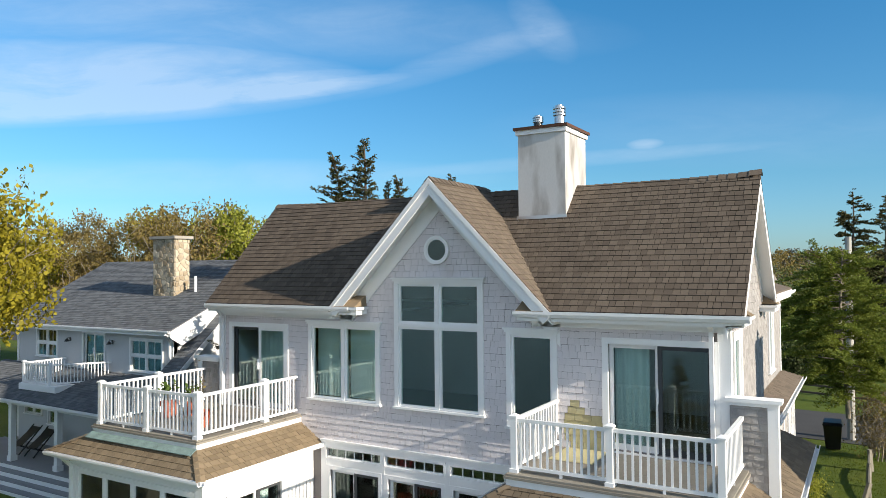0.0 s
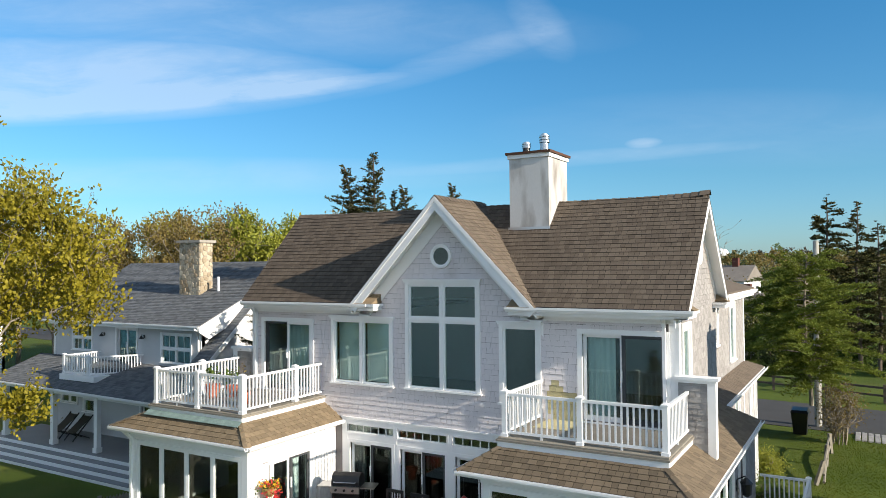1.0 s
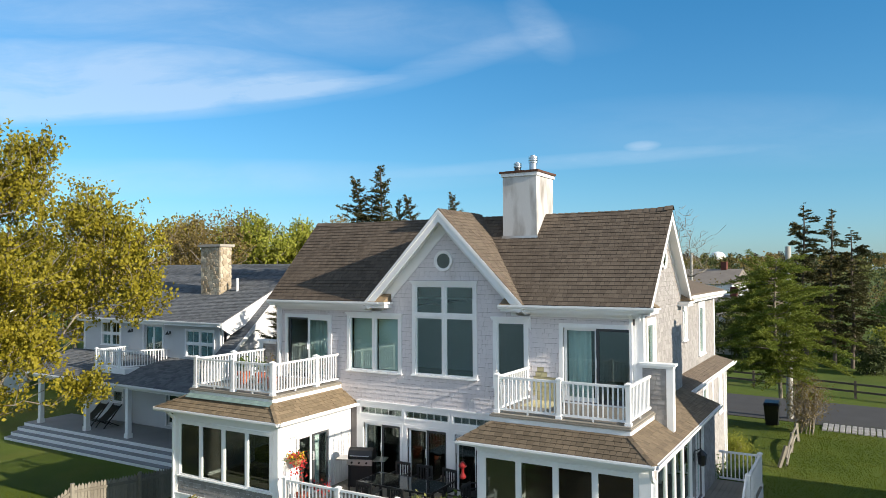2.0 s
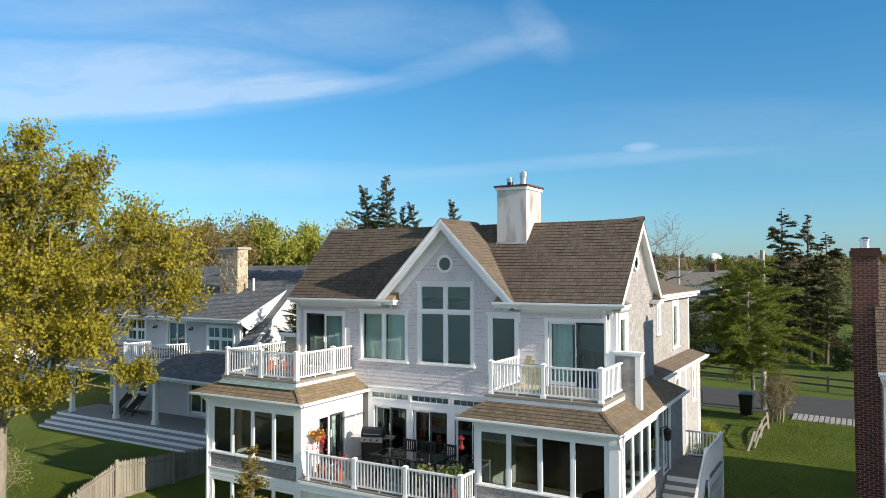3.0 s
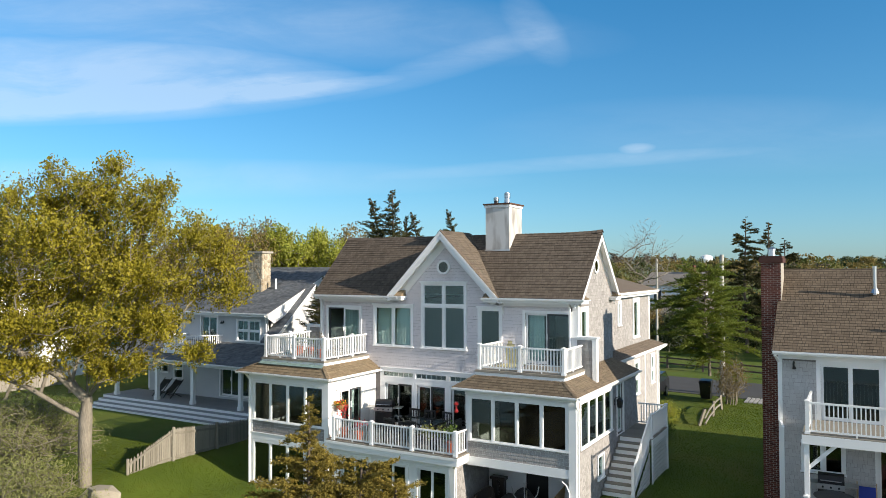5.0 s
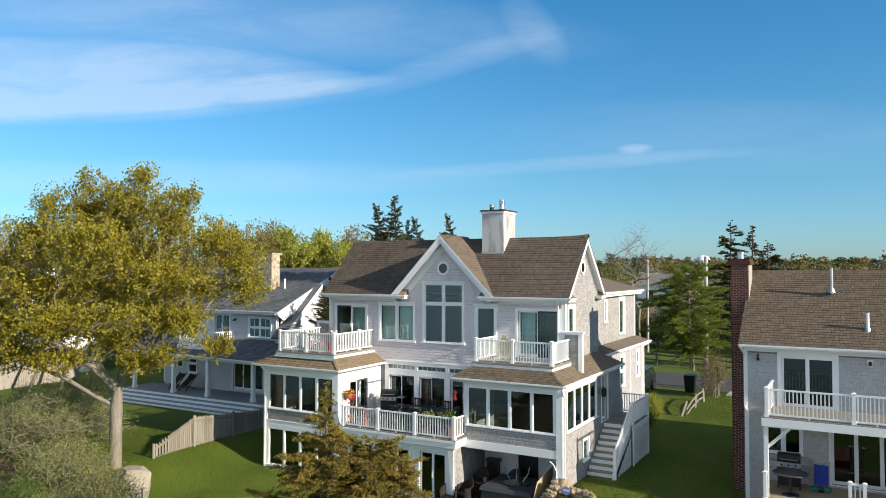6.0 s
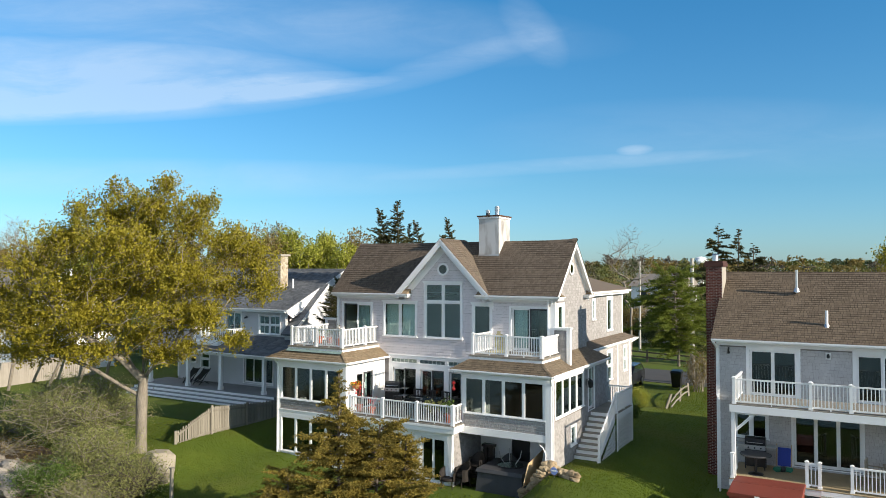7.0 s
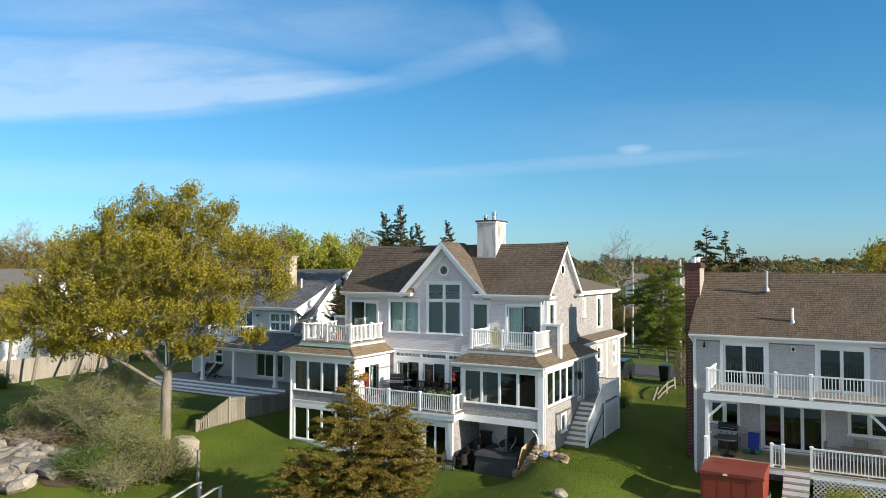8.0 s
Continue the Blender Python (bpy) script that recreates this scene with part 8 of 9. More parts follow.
def barrel_back(o):
    """A wicker shell round three sides of a seat, higher behind."""
    s, k = Shape(), 14
    for i in range(k + 1):
        a = math.radians(-35 + 250 * i / k)
        high = 0.64 + 0.24 * max(0.0, math.sin(a)) ** 1.5
        for r, z in ((0.29, 0.30), (0.31, high), (0.355, high + 0.02), (0.335, 0.30)):
            s.v.append((r * math.cos(a), r * math.sin(a), z + o))
    for i in range(k):
        for m in range(4):
            s.f.append((4 * i + m, 4 * i + 4 + m, 4 * i + 4 + (m + 1) % 4, 4 * i + (m + 1) % 4))
    s.f += [(0, 1, 2, 3), (4 * k + 3, 4 * k + 2, 4 * k + 1, 4 * k)]
    return s


def wicker_stack(x, y, z, turn, n):
    t = thing("wicker_chair", "stacked dark brown wicker armchairs by the patio door" if n > 1 else "dark brown wicker armchair with a rounded back", "chair", "wicker chairs")
    for i in range(n):
        o = 0.15 * i
        part("seat", Shape().lathe(0, 0, [(0.27, 0.32 + o), (0.29, 0.36 + o), (0.29, 0.40 + o), (0.24, 0.43 + o)], 18), M_WICKER, t)
        part("backrest", barrel_back(o), M_WICKER, t)
    for sx in (-1, 1):
        for yy in (-0.2, 0.22):
            part("leg", Shape().tube([(0.24 * sx, yy * 1.1, 0), (0.22 * sx, yy, 0.34)], 0.022, 6), M_WICKER, t)
    t.matrix_basis = pose(x, y, z, 0, 0, turn)
    return t


for x, y, turn, n in ((2.2, -3.25, 20, 1), (2.72, -2.85, -30, 2), (3.05, -2.15, -10, 4)):
    wicker_stack(x, y, -0.96, turn, n)
solo("plywood_sheet", Shape().prism([(5.70, -3.32, -0.40), (5.70, -1.43, -0.40), (5.84, -1.43, 0.75), (5.82, -2.2, 0.62), (5.80, -3.0, 0.48)], (0.02, 0, 0.0)),
     varied("raw_plywood", (0.46, 0.33, 0.18), (0.60, 0.45, 0.27), 0.75, 2, 40, 0.1, squash=(1, 0.2, 1)), "tan plywood sheet leaning beside the spa", "board")
sg = thing("yard_sign", "small round blue yard sign on a stake", "sign")
part("stake", Shape().tube([(7.02, -3.25, -0.1), (7.02, -3.25, 0.35)], 0.012, 6), M_STEEL, sg)
oct_ = [(7.02 + 0.15 * math.cos(i * math.tau / 16), -3.27, 0.42 + 0.15 * math.sin(i * math.tau / 16)) for i in range(16)]
sd = part("sign_plate", Shape().prism(oct_, (0, 0.012, 0)), base_mat("blue_enamel", (0.25, 0.34, 0.68), 0.4), sg)
part("sign_bar", Shape().box(6.92, 7.12, -3.276, -3.271, 0.40, 0.46), M_TRIM, sd)
mt = thing("meter_box", "grey electric meter box with white conduit", "meter")
part("box", Shape().box(6.30, 6.46, -2.66, -2.56, -0.05, 0.35), base_mat("grey_box", (0.35, 0.35, 0.35), 0.5), mt)
part("conduit", Shape().tube([(6.40, -2.6, 0.35), (6.41, -2.6, 0.85), (6.30, -2.6, 1.08), (6.15, -2.6, 1.18)], 0.022, 8), M_TRIM, mt)
part("conduit", Shape().tube([(6.40, -2.6, -0.05), (6.38, -2.6, -0.4), (6.25, -2.6, -0.7)], 0.022, 8), M_TRIM, mt)
for x in (2.75, 3.05):
    solo("folded_frame", Shape().box(x, x + 0.2, -0.95, -0.75, -0.95, 0.45).box(x - 0.05, x + 0.25, -1.0, -0.7, 0.4, 0.5), M_BLACK, "dark folded garden frame in the recess", "garden frame")
mound = grid_sheet([3.3 + 0.1 * i for i in range(14)], [-0.95 + 0.1 * j for j in range(6)], lambda x, y: -0.95 + 1.15 * max(0.02, math.sin((x - 3.3) / 1.3 * math.pi)) ** 0.6 * max(0.05, math.sin((y + 0.95) / 0.5 * math.pi)) ** 0.5)
solo("covered_grill", mound, M_COVER, "grill under a black cloth in the recess", "grill")

# ---- on the decks ----
def pot(x, y, z, r, h, label, plant=None, seed=0, material=None):
    t = thing("plant_pot", label, "plant pot", "deck pots")
    s = Shape().lathe(x, y, [(r * 0.68, z), (r * 0.9, z + h * 0.75), (r * 1.06, z + h * 0.76), (r * 1.06, z + h), (r * 0.9, z + h), (r * 0.85, z + h * 0.85)], 14)
    s.smooth = False
    part("pot", s, material or M_TERRACOTTA, t)
    if plant:
        rng = np.random.default_rng(seed)
        n, ph, spread, mat, leaf = plant
        st = Shape()
        pts = []
        for _ in range(9):
            a, q = rng.random() * math.tau, rng.random() * spread
            e = (x + math.cos(a) * q, y + math.sin(a) * q, z + h + ph * rng.uniform(0.5, 1.0))
            st.tube([(x, y, z + h * 0.8), ((x + e[0]) / 2, (y + e[1]) / 2, z + h + ph * 0.4), e], 0.006, 4, caps=False)
            pts.append(np.array(e) + rng.normal(size=(n // 9, 3)) * np.array([0.09, 0.09, ph * 0.18]))
        part("branching", st, M_BARK_DARK, t)
        part("foliage", leaf_mesh("foliage", np.concatenate(pts), leaf, mat, rng), None, t)
    return t


M_RED_FLOWER = base_mat("red_petals", (0.55, 0.03, 0.03), 0.6)
M_YELLOW_FLOWER = base_mat("yellow_petals", (0.70, 0.42, 0.02), 0.6)
pot(-6.05, -1.75, 4.63, 0.21, 0.36, "terracotta pot with small green plant on the roof deck", (90, 0.4, 0.15, M_LEAF_GREEN, 0.1), 1)
pot(-4.55, -2.1, 4.63, 0.18, 0.34, "red pot with dry twigs on the roof deck", (20, 0.85, 0.12, M_LEAF_BROWN, 0.08), 2)
pot(-5.75, -1.35, 4.63, 0.17, 0.30, "terracotta pot with spiky leaves on the roof deck", (60, 0.35, 0.15, M_LEAF_GREEN, 0.1), 3)
pot(2.12, -2.95, 1.70, 0.20, 0.40, "orange pot with green foliage on the main deck", (160, 0.5, 0.3, M_LEAF_GREEN, 0.12), 4)
pot(-2.0, -2.9, 1.70, 0.17, 0.32, "red pot with flowers beside the deck railing", (90, 0.4, 0.2, M_RED_FLOWER, 0.07), 5)
pot(-2.75, -2.85, 1.70, 0.18, 0.36, "red pot with tall red flowers on the main deck", (110, 0.85, 0.25, M_RED_FLOWER, 0.08), 6)
pot(1.35, -2.9, 1.70, 0.18, 0.34, "dark pot with grey-green foliage on the main deck", (180, 0.5, 0.35, M_LEAF_WILLOW, 0.12), 7, M_BLACK)
solo("deck_mat", Shape().box(2.95, 3.75, -1.0, -0.08, 4.63, 4.64), M_SIDING_YELLOW, "thin yellow-green sheet on the roof deck boards", "mat")
hb = thing("hanging_basket", "hanging basket with red and yellow flowers", "flower basket")
bx, by, bz = -3.02, -2.75, 2.72
s = Shape().lathe(bx, by, [(0.06, bz), (0.15, bz + 0.1), (0.19, bz + 0.22)], 12)
part("basket", s, varied("coir_basket", (0.30, 0.20, 0.07), (0.45, 0.32, 0.13), 0.9), hb)
hbr = np.random.default_rng(4)
for nm, mat, cnt in (("foliage", M_LEAF_GREEN, 130), ("red_blossom", M_RED_FLOWER, 70), ("yellow_blossom", M_YELLOW_FLOWER, 120)):
    part(nm, leaf_mesh(nm, hbr.normal(size=(cnt, 3)) * np.array([0.11, 0.14, 0.06]) + np.array([bx, by, bz + 0.27]), 0.065, mat, hbr, aspect=0.9), None, hb, kind="stuff")
part("hook", Shape().tube([(-3.25, by, 3.45), (-3.1, by, 3.52), (bx, by, 3.45), (bx, by, bz + 0.3)], 0.008, 5), M_BLACK, hb)
fd = thing("bird_feeder", "red glass bird feeder hanging from the eave", "bird feeder")
M_REDGLASS = base_mat("red_enamel", (0.22, 0.015, 0.015), 0.3)
for z, r in ((3.40, 0.10), (3.14, 0.085)):
    part("feeder_tray", Shape().lathe(2.2, -2.72, [(0.03, z + 0.12), (r, z + 0.03), (r * 0.95, z), (0.05, z - 0.03)], 12), M_REDGLASS, fd)
part("feeder_tube", Shape().lathe(2.2, -2.72, [(0.035, 3.14), (0.035, 3.42)], 10), M_REDGLASS, fd)
part("wire", Shape().tube([(2.2, -2.72, 3.5), (2.2, -2.72, 3.93)], 0.005, 4), M_BLACK, fd)


def barbecue(x, y, z, turn, label):
    t = thing("gas_grill", label, "grill", "gas grills")
    s = Shape()
    prof = [(-0.26, 0.92), (-0.27, 1.02), (-0.2, 1.16), (-0.05, 1.22), (0.12, 1.18), (0.24, 1.05), (0.26, 0.92)]
    s.prism([(-0.36, a, b) for a, b in prof], (0.72, 0, 0))
    part("lid", s, M_BLACK, t)
    part("firebox", Shape().hexa([(-0.33, -0.22, 0.72), (0.33, -0.22, 0.72), (0.33, 0.22, 0.72), (-0.33, 0.22, 0.72), (-0.37, -0.27, 0.92), (0.37, -0.27, 0.92), (0.37, 0.27, 0.92), (-0.37, 0.27, 0.92)]), M_BLACK, t)
    part("control_panel", Shape().box(-0.38, 0.38, -0.33, -0.27, 0.76, 0.92), M_STEEL, t)
    for k in range(3):
        part("knob", Shape().tube([(-0.22 + 0.22 * k, -0.33, 0.84), (-0.22 + 0.22 * k, -0.37, 0.84)], 0.03, 10), M_BLACK, t)
    part("lid_handle", Shape().tube([(-0.28, -0.30, 1.03), (-0.28, -0.34, 1.03), (0.28, -0.34, 1.03), (0.28, -0.30, 1.03)], 0.014, 6), M_STEEL, t)
    for sx in (-1, 1):
        a, b = sorted((0.38 * sx, 0.74 * sx))
        part("side_shelf", Shape().box(a, b, -0.25, 0.22, 0.87, 0.90), M_STEEL, t)
        part("leg", Shape().box(0.34 * sx - 0.02, 0.34 * sx + 0.02, -0.24, -0.20, 0.0, 0.74), M_BLACK, t)
        part("leg", Shape().box(0.34 * sx - 0.02, 0.34 * sx + 0.02, 0.20, 0.24, 0.0, 0.74), M_BLACK, t)
    part("cabinet", Shape().box(-0.32, 0.32, -0.2, 0.2, 0.1, 0.7), M_BLACK, t)
    t.matrix_basis = pose(x, y, z, 0, 0, turn)
    return t


barbecue(-2.25, -0.75, 1.70, 20, "black gas grill with steel shelves on the main deck")
barbecue(14.0, 0.05, 0.71, 0, "black and steel gas grill under the upper deck")
dt = thing("patio_table", "long dark glass patio table on the main deck", "table")
part("tabletop", Shape().box(-1.3, 0.95, -2.2, -1.2, 2.40, 2.43), base_mat("smoked_glass", (0.01, 0.011, 0.012), 0.05, 0, 0.6), dt)
part("table_frame", Shape().box(-1.33, 0.98, -2.23, -2.20, 2.38, 2.43).box(-1.33, 0.98, -1.20, -1.17, 2.38, 2.43).box(-1.33, -1.30, -2.2, -1.2, 2.38, 2.43).box(0.95, 0.98, -2.2, -1.2, 2.38, 2.43), M_BLACK, dt)
for x in (-1.2, 0.85):
    for y in (-2.1, -1.3):
        part("leg", Shape().box(x - 0.03, x + 0.03, y - 0.03, y + 0.03, 1.70, 2.40), M_BLACK, dt)


def patio_chair(x, y, z, turn, material=None, label="dark metal patio chair at the deck table", group="patio chairs", slats=6):
    material = material or M_BLACK
    t = thing("patio_chair", label, "chair", group)
    part("seat", Shape().box(-0.25, 0.25, -0.24, 0.24, 0.40, 0.44), material, t)
    for sx in (-1, 1):
        for yy in (-0.22, 0.22):
            part("leg", Shape().box(0.23 * sx - 0.018, 0.23 * sx + 0.018, yy - 0.018, yy + 0.018, 0, 0.92 if yy > 0 else 0.64), material, t)
        part("arm", Shape().box(0.23 * sx - 0.025, 0.23 * sx + 0.025, -0.26, 0.24, 0.63, 0.66), material, t)
    part("back_rail", Shape().box(-0.24, 0.24, 0.20, 0.24, 0.86, 0.93), material, t)
    for k in range(slats):
        u = -0.2 + 0.4 * k / (slats - 1)
        part("back_slat", Shape().box(u - 0.018, u + 0.018, 0.205, 0.225, 0.44, 0.87), material, t)
    t.matrix_basis = pose(x, y, z, 0, 0, turn)
    return t


first_chair = patio_chair(-0.9, -0.85, 1.70, 0)
for x, y, turn in ((-0.15, -0.85, 5), (0.6, -0.85, -8), (1.45, -1.6, -90), (-0.7, -2.55, 180), (0.3, -2.55, 176), (1.5, -0.8, -40)):
    copy_thing(first_chair, pose(x, y, 1.70, 0, 0, turn))
# curtains inside
def curtain(w, u0, u1, z0, z1, d, label, material=None):
    s = Shape()
    k = max(6, int((u1 - u0) / 0.03))
    for i in range(k + 1):
        u = u0 + (u1 - u0) * i / k
        dd = d + 0.035 * math.sin(i * 1.25)
        s.v += [tuple(w.at(u, dd, z0)), tuple(w.at(u, dd, z1))]
    s.f = [(2 * i, 2 * i + 2, 2 * i + 3, 2 * i + 1) for i in range(k)]
    s.smooth = True
    return solo("curtain", s, material or M_CURTAIN, label, "curtain", "curtains")


curtain(F0, 3.78, 4.42, 4.64, 6.62, -0.28, "pale blue-green curtain behind a sliding door")
curtain(F0, -5.2, -4.12, 4.64, 6.62, -0.28, "pale curtain behind a sliding door")
for u0, u1 in ((-3.26, -2.39), (-2.31, -1.44)):
    solo("window_blind", Shape().wbox(F0, u0, u1, -0.20, -0.19, 5.12, 6.72).wbox(F0, u0, u1, -0.21, -0.18, 5.08, 5.12), M_CURTAIN, "pale flat panel behind an upstairs window", "blind", "window blinds")
curtain(EL, -1.55, -1.12, 1.72, 3.4, -0.3, "pale curtain behind the sunroom door")
curtain(F0, -1.75, -1.42, 1.72, 3.5, -0.3, "pale curtain behind a patio door")
curtain(F0, -2.72, -2.45, 1.72, 3.5, -0.3, "pale curtain behind a patio door")
lamp_ = thing("wall_lantern", "black wall lantern beside the porch door", "wall lamp")
part("bracket", Shape().wbox(ER, 1.80, 1.90, 0, 0.03, 3.05, 3.3).tube([ER.at(1.85, 0.02, 3.3), ER.at(1.85, 0.2, 3.4), ER.at(1.85, 0.22, 3.32)], 0.014, 6), M_BLACK, lamp_)
part("lantern", Shape().lathe(*ER.at(1.85, 0.22, 0)[:2], [(0.05, 2.95), (0.10, 3.0), (0.12, 3.22), (0.14, 3.25), (0.03, 3.36)], 8), M_BLACK, lamp_)

# ---- at the neighbour with the brick chimney ----
ht = thing("red_hot_tub", "square red-brown hot tub with a folding cover", "hot tub")
M_TUB = varied("red_brown_panel", (0.20, 0.035, 0.02), (0.30, 0.06, 0.035), 0.45, 1.5, 25, 0.08)
M_TUBTOP = varied("red_vinyl_cover", (0.16, 0.035, 0.022), (0.24, 0.06, 0.04), 0.5, 1.2, 30, 0.2, 0.01)
HX0, HX1, HY0, HY1, HZ0, HZ1 = 13.6, 15.85, -4.45, -2.2, -0.15, 0.86
hbody = part("tub_body", Shape().box(HX0 + 0.05, HX1 - 0.05, HY0 + 0.05, HY1 - 0.05, HZ0, HZ1), M_TUB, ht)
for k in range(4):
    a = HX0 + 0.12 + k * (HX1 - HX0 - 0.24) / 4
    part("side_panel", Shape().box(a + 0.03, a + (HX1 - HX0 - 0.24) / 4 - 0.03, HY0 + 0.035, HY0 + 0.05, HZ0 + 0.08, HZ1 - 0.06), M_TUB, hbody)
for y0, y1 in ((HY0, (HY0 + HY1) / 2 - 0.01), ((HY0 + HY1) / 2 + 0.01, HY1)):
    zf, zb = (HZ1 + 0.06, HZ1 + 0.13) if y0 == HY0 else (HZ1 + 0.13, HZ1 + 0.06)
    part("cover_half", Shape().hexa([(HX0, y0, HZ1 + 0.0), (HX1, y0, HZ1 + 0.0), (HX1, y1, HZ1 + 0.0), (HX0, y1, HZ1 + 0.0), (HX0 + 0.02, y0, zf), (HX1 - 0.02, y0, zf), (HX1 - 0.02, y1, zb), (HX0 + 0.02, y1, zb)]), M_TUBTOP, ht)
part("cover_skirt", Shape().box(HX0 - 0.01, HX1 + 0.01, HY0 - 0.012, HY0 - 0.002, HZ1 - 0.06, HZ1 + 0.05), M_TUBTOP, ht)
part("cover_latch", Shape().box(14.45, 14.6, HY0 - 0.03, HY0 - 0.014, HZ1 - 0.03, HZ1 + 0.04), M_TRIM, ht, "white latch")
part("tub_base", Shape().box(HX0, HX1, HY0, HY1, -0.9, HZ0), M_FENCE, ht)
ut = thing("pedestal_table", "round dark table on a pedestal foot", "table")
part("tabletop", Shape().lathe(14.1, -0.85, [(0.55, 1.42), (0.56, 1.44), (0.55, 1.46)], 24), M_COVER, ut)
part("pedestal", Shape().lathe(14.1, -0.85, [(0.28, 0.70), (0.26, 0.74), (0.05, 0.78), (0.045, 1.42)], 14), M_BLACK, ut)
fc = thing("folding_chair", "blue canvas folding chair leaned by the wall", "chair")
part("canvas", Shape().hexa([(14.75, 0.30, 0.85), (15.2, 0.30, 0.85), (15.2, 0.33, 0.85), (14.75, 0.33, 0.85), (14.75, 0.50, 1.50), (15.2, 0.50, 1.50), (15.2, 0.53, 1.50), (14.75, 0.53, 1.50)]), base_mat("blue_canvas", (0.02, 0.045, 0.30), 0.7), fc)
for x in (14.70, 15.22):
    part("frame_bar", Shape().beam((x, 0.25, 0.71), (x, 0.57, 1.62), 0.035, 0.05), varied("light_wood", (0.42, 0.30, 0.17), (0.55, 0.42, 0.26), 0.6), fc)
for i in range(3):
    boulder("toy_heap", "heap of green and black toys by the chair", 14.75 + 0.2 * i, -0.05 + 0.05 * i, 0.80, 0.16, 0.13, 0.12, 700 + i, material=base_mat("green_toy", (0.02, 0.16, 0.10), 0.4) if i != 1 else M_BLACK, group="toys", category="toy")
M_TEAK = varied("grey_teak", (0.24, 0.20, 0.155), (0.40, 0.35, 0.28), 0.8, 3, 50, 0.3)
tt = thing("garden_table", "weathered teak garden table on the low deck", "table")
for k in range(7):
    part("slat", Shape().box(18.2, 19.6, -0.75 + 0.11 * k, -0.75 + 0.11 * k + 0.1, 1.40, 1.43), M_TEAK, tt)
for x in (18.3, 19.5):
    for y in (-0.68, -0.05):
        part("leg", Shape().box(x - 0.035, x + 0.035, y - 0.035, y + 0.035, 0.70, 1.40), M_TEAK, tt)
for x, y, turn in ((18.9, 0.35, 0), (17.9, -0.4, 80), (20.05, -0.4, -85)):
    patio_chair(x, y, 0.70, turn, M_TEAK, "weathered teak armchair on the low deck", "teak chairs")
for x in (15.0, 17.95, 16.5):
    lp = solo("wall_lamp", Shape().wbox(RS, x - 0.09, x + 0.09, 0, 0.03, 2.78 if x != 16.5 else 4.95, 2.98 if x != 16.5 else 5.2), M_TRIM, "small lamp on a white wall block", "wall lamp", "wall lamps")
    z = 2.84 if x != 16.5 else 5.0
    part("lamp_body", Shape().lathe(*RS.at(x, 0.1, 0)[:2], [(0.03, z), (0.055, z + 0.03), (0.055, z + 0.12), (0.02, z + 0.16)], 8), M_BLACK, lp)
solo("flood_lamp", Shape().tube([(12.95, 0.82, 5.2), (12.95, 0.68, 5.12), (12.98, 0.60, 5.02)], [0.04, 0.03, 0.06], 8), M_BLACK, "black flood lamp under the eave", "wall lamp")

# ---- lane and beyond ----
sf = thing("split_rail_fence", "leaning split-rail fence of grey wood on the verge", "fence")
for i, (y, lean) in enumerate(((14.3, 0.25), (17.0, 0.05), (19.2, -0.05))):
    part("fence_post", Shape().beam((7.75 - lean, y - lean, 0.0 + ground_z(8, y)), (7.75, y, 0.85 + ground_z(8, y)), 0.12, 0.12), M_FENCE, sf)
for a, b, z0, z1 in ((14.2, 17.1, 0.45, 0.78), (14.3, 17.1, 0.15, 0.38), (16.9, 19.3, 0.75, 0.75), (16.9, 19.3, 0.38, 0.38)):
    part("fence_rail", Shape().tube([(7.75, a, z0), (7.73, (a + b) / 2, (z0 + z1) / 2 + 0.03), (7.75, b, z1)], 0.05, 6), M_FENCE, sf)
bn = thing("wheeled_bin", "black wheeled refuse bin beside the drive", "bin")
part("bin_body", Shape().hexa([(6.13, 22.100, 0.15), (6.68, 22.100, 0.15), (6.68, 22.700, 0.15), (6.13, 22.700, 0.15), (6.05, 22.000, 1.15), (6.76, 22.000, 1.15), (6.76, 22.800, 1.15), (6.05, 22.800, 1.15)]), M_BLACK, bn)
part("lid", Shape().hexa([(6.01, 21.940, 1.15), (6.80, 21.940, 1.15), (6.80, 22.840, 1.15), (6.01, 22.840, 1.15), (6.07, 22.050, 1.27), (6.73, 22.050, 1.27), (6.73, 22.800, 1.32), (6.07, 22.800, 1.32)]), M_BLACK, bn)
part("bin_label", Shape().box(6.23, 6.58, 22.030, 22.045, 0.85, 1.0), M_COVER, bn)
for x in (6.15, 6.66):
    part("wheel", Shape().tube([(x - 0.03, 22.650, 0.2), (x + 0.03, 22.650, 0.2)], 0.13, 12), M_BLACK, bn)
car = thing("parked_car", "dark parked car at the rear corner of the house", "car")
M_CAR = base_mat("dark_car_paint", (0.015, 0.017, 0.02), 0.2, 0.0, 0.6)
prof = [(-2.2, 0.35), (-2.25, 0.75), (-1.9, 0.95), (-1.1, 1.05), (-0.6, 1.5), (1.2, 1.55), (2.0, 1.1), (2.25, 1.0), (2.25, 0.4)]
part("body", Shape().prism([(2.2, 21.0 + a, b * 1.1) for a, b in prof], (1.75, 0, 0)), M_CAR, car)
part("side_window", Shape().prism([(3.952, 21.0 + a, b * 1.1) for a, b in ((-0.95, 1.06), (-0.52, 1.43), (1.1, 1.47), (1.7, 1.1))], (0.004, 0, 0)), M_GLASS, car)
for y in (19.6, 22.4):
    wh_ = part("wheel", Shape().tube([(3.8, y, 0.42), (3.98, y, 0.42)], 0.33, 18), M_BLACK, car)
    part("rim", Shape().tube([(3.975, y, 0.42), (3.99, y, 0.42)], 0.2, 14), M_STEEL, wh_)
cob = thing("cobble_strip", "strip of pale cobbles along the lane", "paving", kind="structure")
rc = random.Random(9)
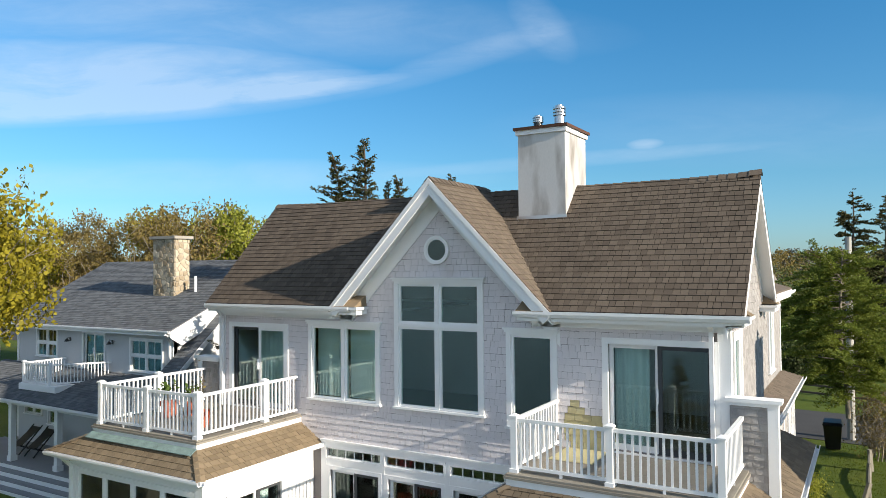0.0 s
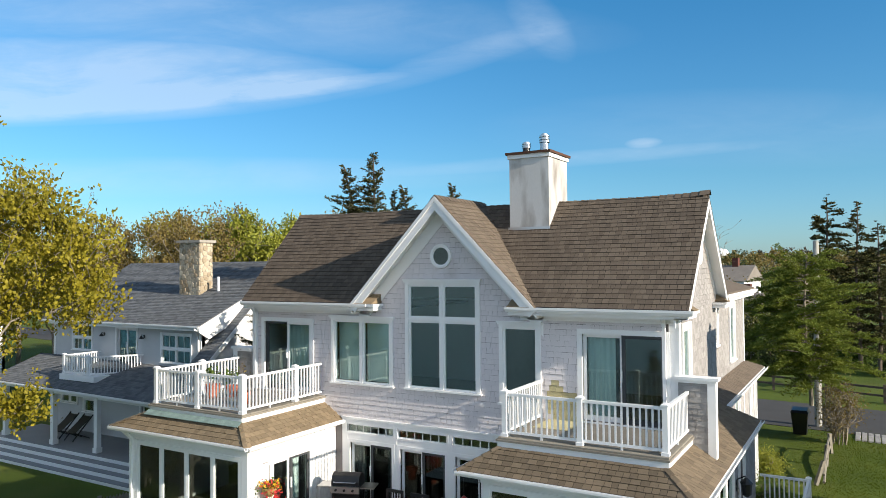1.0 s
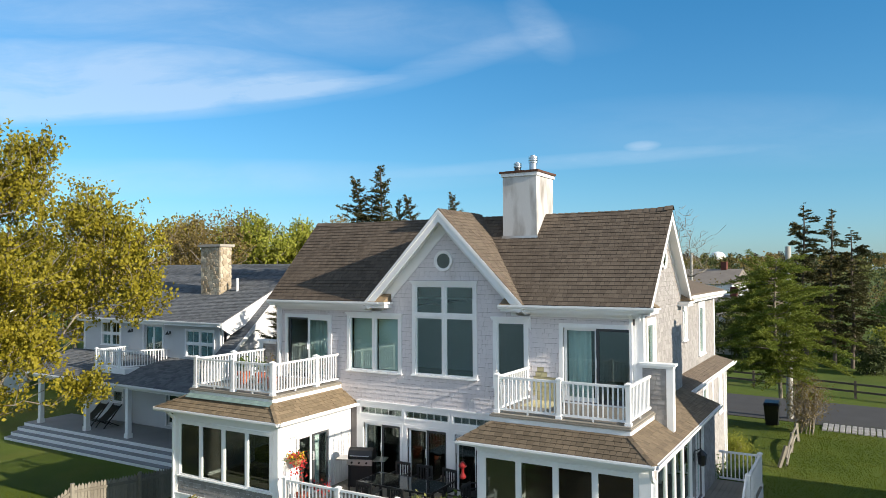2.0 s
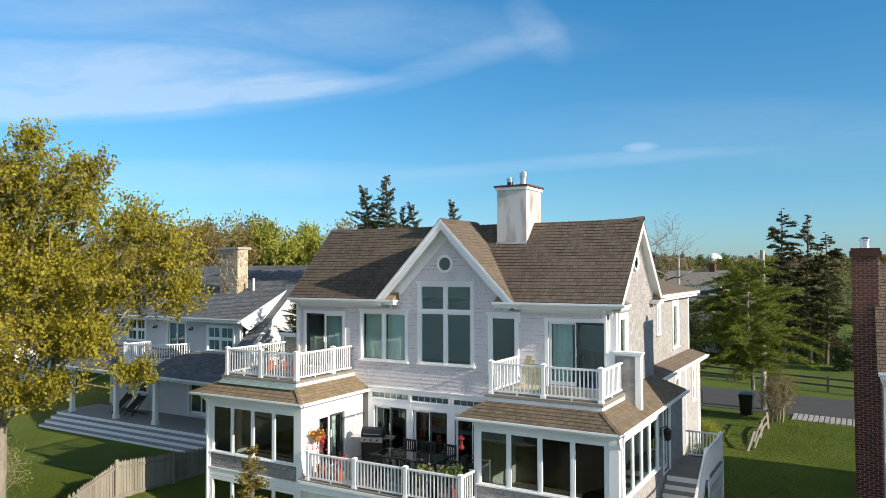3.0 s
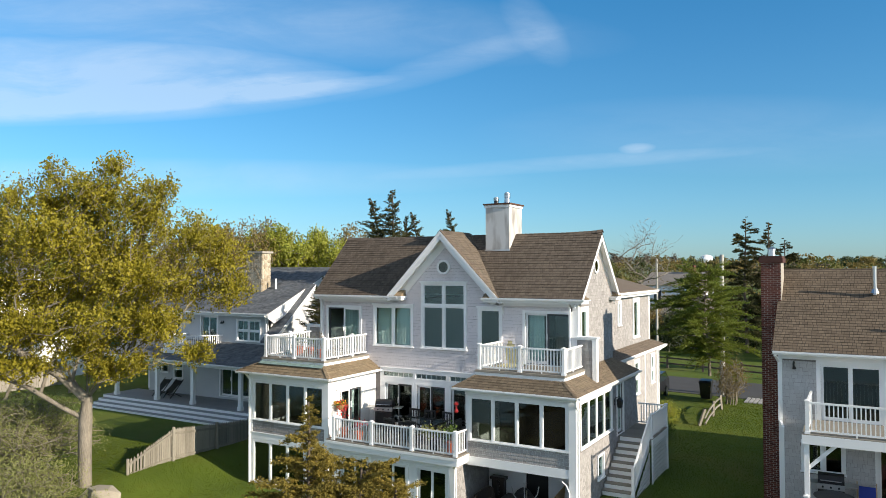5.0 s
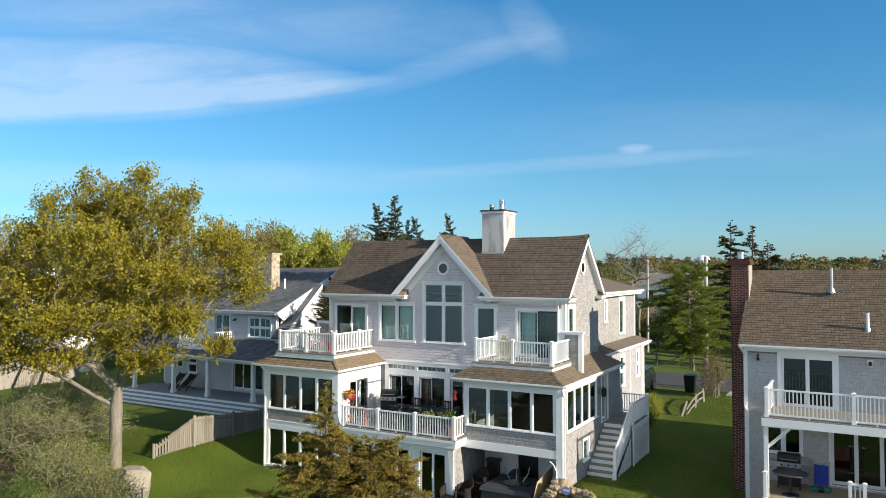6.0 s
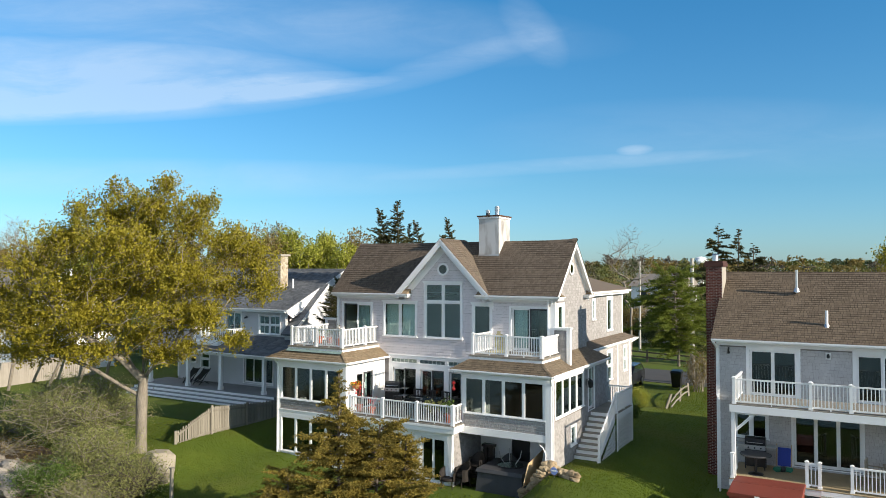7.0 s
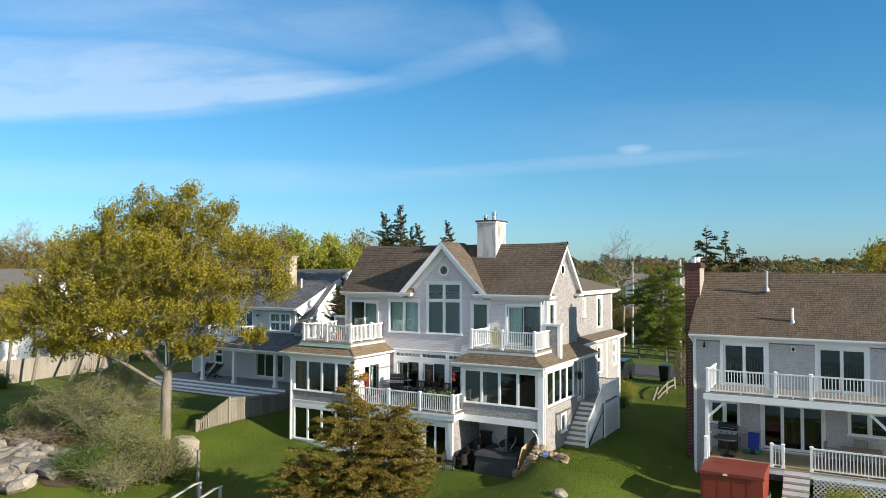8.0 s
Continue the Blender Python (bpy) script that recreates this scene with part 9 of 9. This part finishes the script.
cm = Shape().hexa([(-0.11, -0.08, 0), (0.11, -0.08, 0), (0.11, 0.08, 0), (-0.11, 0.08, 0), (-0.09, -0.06, 0.07), (0.09, -0.06, 0.07), (0.09, 0.06, 0.07), (-0.09, 0.06, 0.07)]).mesh("cobble", varied("pale_cobble", (0.30, 0.29, 0.28), (0.48, 0.47, 0.45), 0.85, 3, 30, 0.3, piece=0.6))
for i in range(24):
    for j in range(9):
        o = part("cobble", cm, None, cob)
        o.location = (8.75 + 0.26 * i, 22.35 + 0.19 * j - 0.12 * (i * 0.26), 0.08)
        o.rotation_euler = (0, 0, rc.uniform(-0.15, 0.15))
rf = thing("lane_fence", "low post-and-rail fence across the lane", "fence")
for i in range(16):
    x = -14 + 3.0 * i
    y = 36.2 - 0.32 * x
    part("fence_post", Shape().box(x - 0.07, x + 0.07, y - 0.07, y + 0.07, 0.0, 1.15), M_BARK_DARK, rf)
    if i:
        for z in (0.5, 0.95):
            part("fence_rail", Shape().beam((x - 3.0, y + 0.96, z), (x, y, z), 0.06, 0.12), M_BARK_DARK, rf)
def utility_pole(x, y, h, r, label, arm=False):
    t = solo("utility_pole", Shape().tube([(x, y, -0.1), (x + 0.05, y, h)], [r, r * 0.75], 10), M_FENCE_PALE, label, "utility pole", "poles")
    if arm:
        part("crossarm", Shape().box(x - 0.9, x + 0.9, y - 0.05, y + 0.05, h - 0.6, h - 0.48), M_FENCE, t)
    return t


utility_pole(7.05, 24.6, 9.25, 0.17, "pale grey wooden utility pole by the lane")
utility_pole(-2.0, 45.0, 9.4, 0.13, "thin grey wooden utility pole across the lane")
def cottage(x, y, w, d, h, ridge, label, turn=0.0):
    t = thing("cottage", label, "house", "distant cottages")
    part("wall", Shape().box(-w / 2, w / 2, -d / 2, d / 2, 0, h), M_TRIM, t)
    part("roof", Shape().prism([(-w / 2 - 0.3, -d / 2 - 0.3, h), (-w / 2 - 0.3, d / 2 + 0.3, h), (-w / 2 - 0.3, 0, ridge)], (w + 0.6, 0, 0)), M_ROOF_FADED, t)
    k = max(2, int(w / 2.2))
    for i in range(k):
        u = -w / 2 + (i + 0.5) * w / k
        for z in ((h - 1.9,) if h < 4 else (h - 1.9, h - 4.4)):
            part("window", Shape().box(u - 0.45, u + 0.45, -d / 2 - 0.03, -d / 2 - 0.003, z, z + 1.3), M_SCREEN, t)
    for yy in (-d / 4, d / 4):
        part("window", Shape().box(w / 2 + 0.003, w / 2 + 0.03, yy - 0.45, yy + 0.45, h - 1.9, h - 0.6), M_SCREEN, t)
    part("chimney", Shape().box(w * 0.2, w * 0.2 + 0.6, -0.3, 0.3, h, ridge + 0.8), M_BRICK, t)
    t.matrix_basis = pose(x, y, 0, 0, 0, turn)
    return t


cottage(-4.2, 66.0, 6.5, 6, 6.4, 8.0, "white two-storey cottage with brown-grey roof beyond the lane", -8)
cottage(-1.4, 56.0, 4.6, 5.5, 3.6, 5.5, "low white cottage with grey roof beyond the lane", -8)
for i, (x, y, r, h, m) in enumerate(((1.8, 50, 2.2, 4.2, M_LEAF_GREEN), (2.5, 58, 2.8, 6.2, M_LEAF_GREEN), (7, 60, 3.0, 6.5, M_NEEDLE_PINE), (13, 62, 3.2, 6.5, M_LEAF_GREEN), (-11, 66, 3.0, 6.5, M_LEAF_BROWN), (-1.5, 49, 2.4, 4.4, M_NEEDLE), (0.8, 51, 2.4, 5.0, M_LEAF_OLIVE_FAR), (-4.5, 52, 2.6, 5.2, M_LEAF_BROWN), (5.5, 52, 2.4, 3.2, M_NEEDLE), (8.5, 48, 1.8, 3.0, M_LEAF_GREEN), (13, 50, 2.4, 3.8, M_LEAF_LIME), (3.2, 46, 1.4, 2.2, M_NEEDLE), (11, 45, 1.6, 2.6, M_NEEDLE))):
    shrub("roadside_shrub", "dense roadside shrub beyond the lane", x, y, r, h, 110, 30, 0.24, m, 300 + i, stems=5, group="roadside shrubs", spread=0.3)
wt = thing("water_tower", "white water-tower dome on the skyline", "water tower")
part("tank", Shape().lathe(-62, 420, [(1.5, 11), (4.2, 12.5), (4.4, 14.5), (3.0, 16.6), (0.5, 17.4)], 18), M_TRIM, wt)
part("shaft", Shape().lathe(-62, 420, [(1.6, 0), (1.5, 11.2)], 12), M_TRIM, wt)
# two loungers on the neighbour's porch
for x in (-21.6, -20.6):
    lc = thing("sling_chair", "black folding sling chair on the grey porch", "chair", "sling chairs")
    part("sling", Shape().hexa([(x - 0.28, 3.4, 1.05), (x + 0.28, 3.4, 1.05), (x + 0.28, 3.42, 1.05), (x - 0.28, 3.42, 1.05), (x - 0.28, 4.2, 1.65), (x + 0.28, 4.2, 1.65), (x + 0.28, 4.22, 1.65), (x - 0.28, 4.22, 1.65)]), M_BLACK, lc)
    for sx in (-0.3, 0.3):
        part("frame_bar", Shape().beam((x + sx, 3.3, 0.73), (x + sx, 4.25, 1.72), 0.04, 0.04), M_BLACK, lc)
        part("frame_bar", Shape().beam((x + sx, 4.1, 0.73), (x + sx, 3.35, 1.1), 0.04, 0.04), M_BLACK, lc)
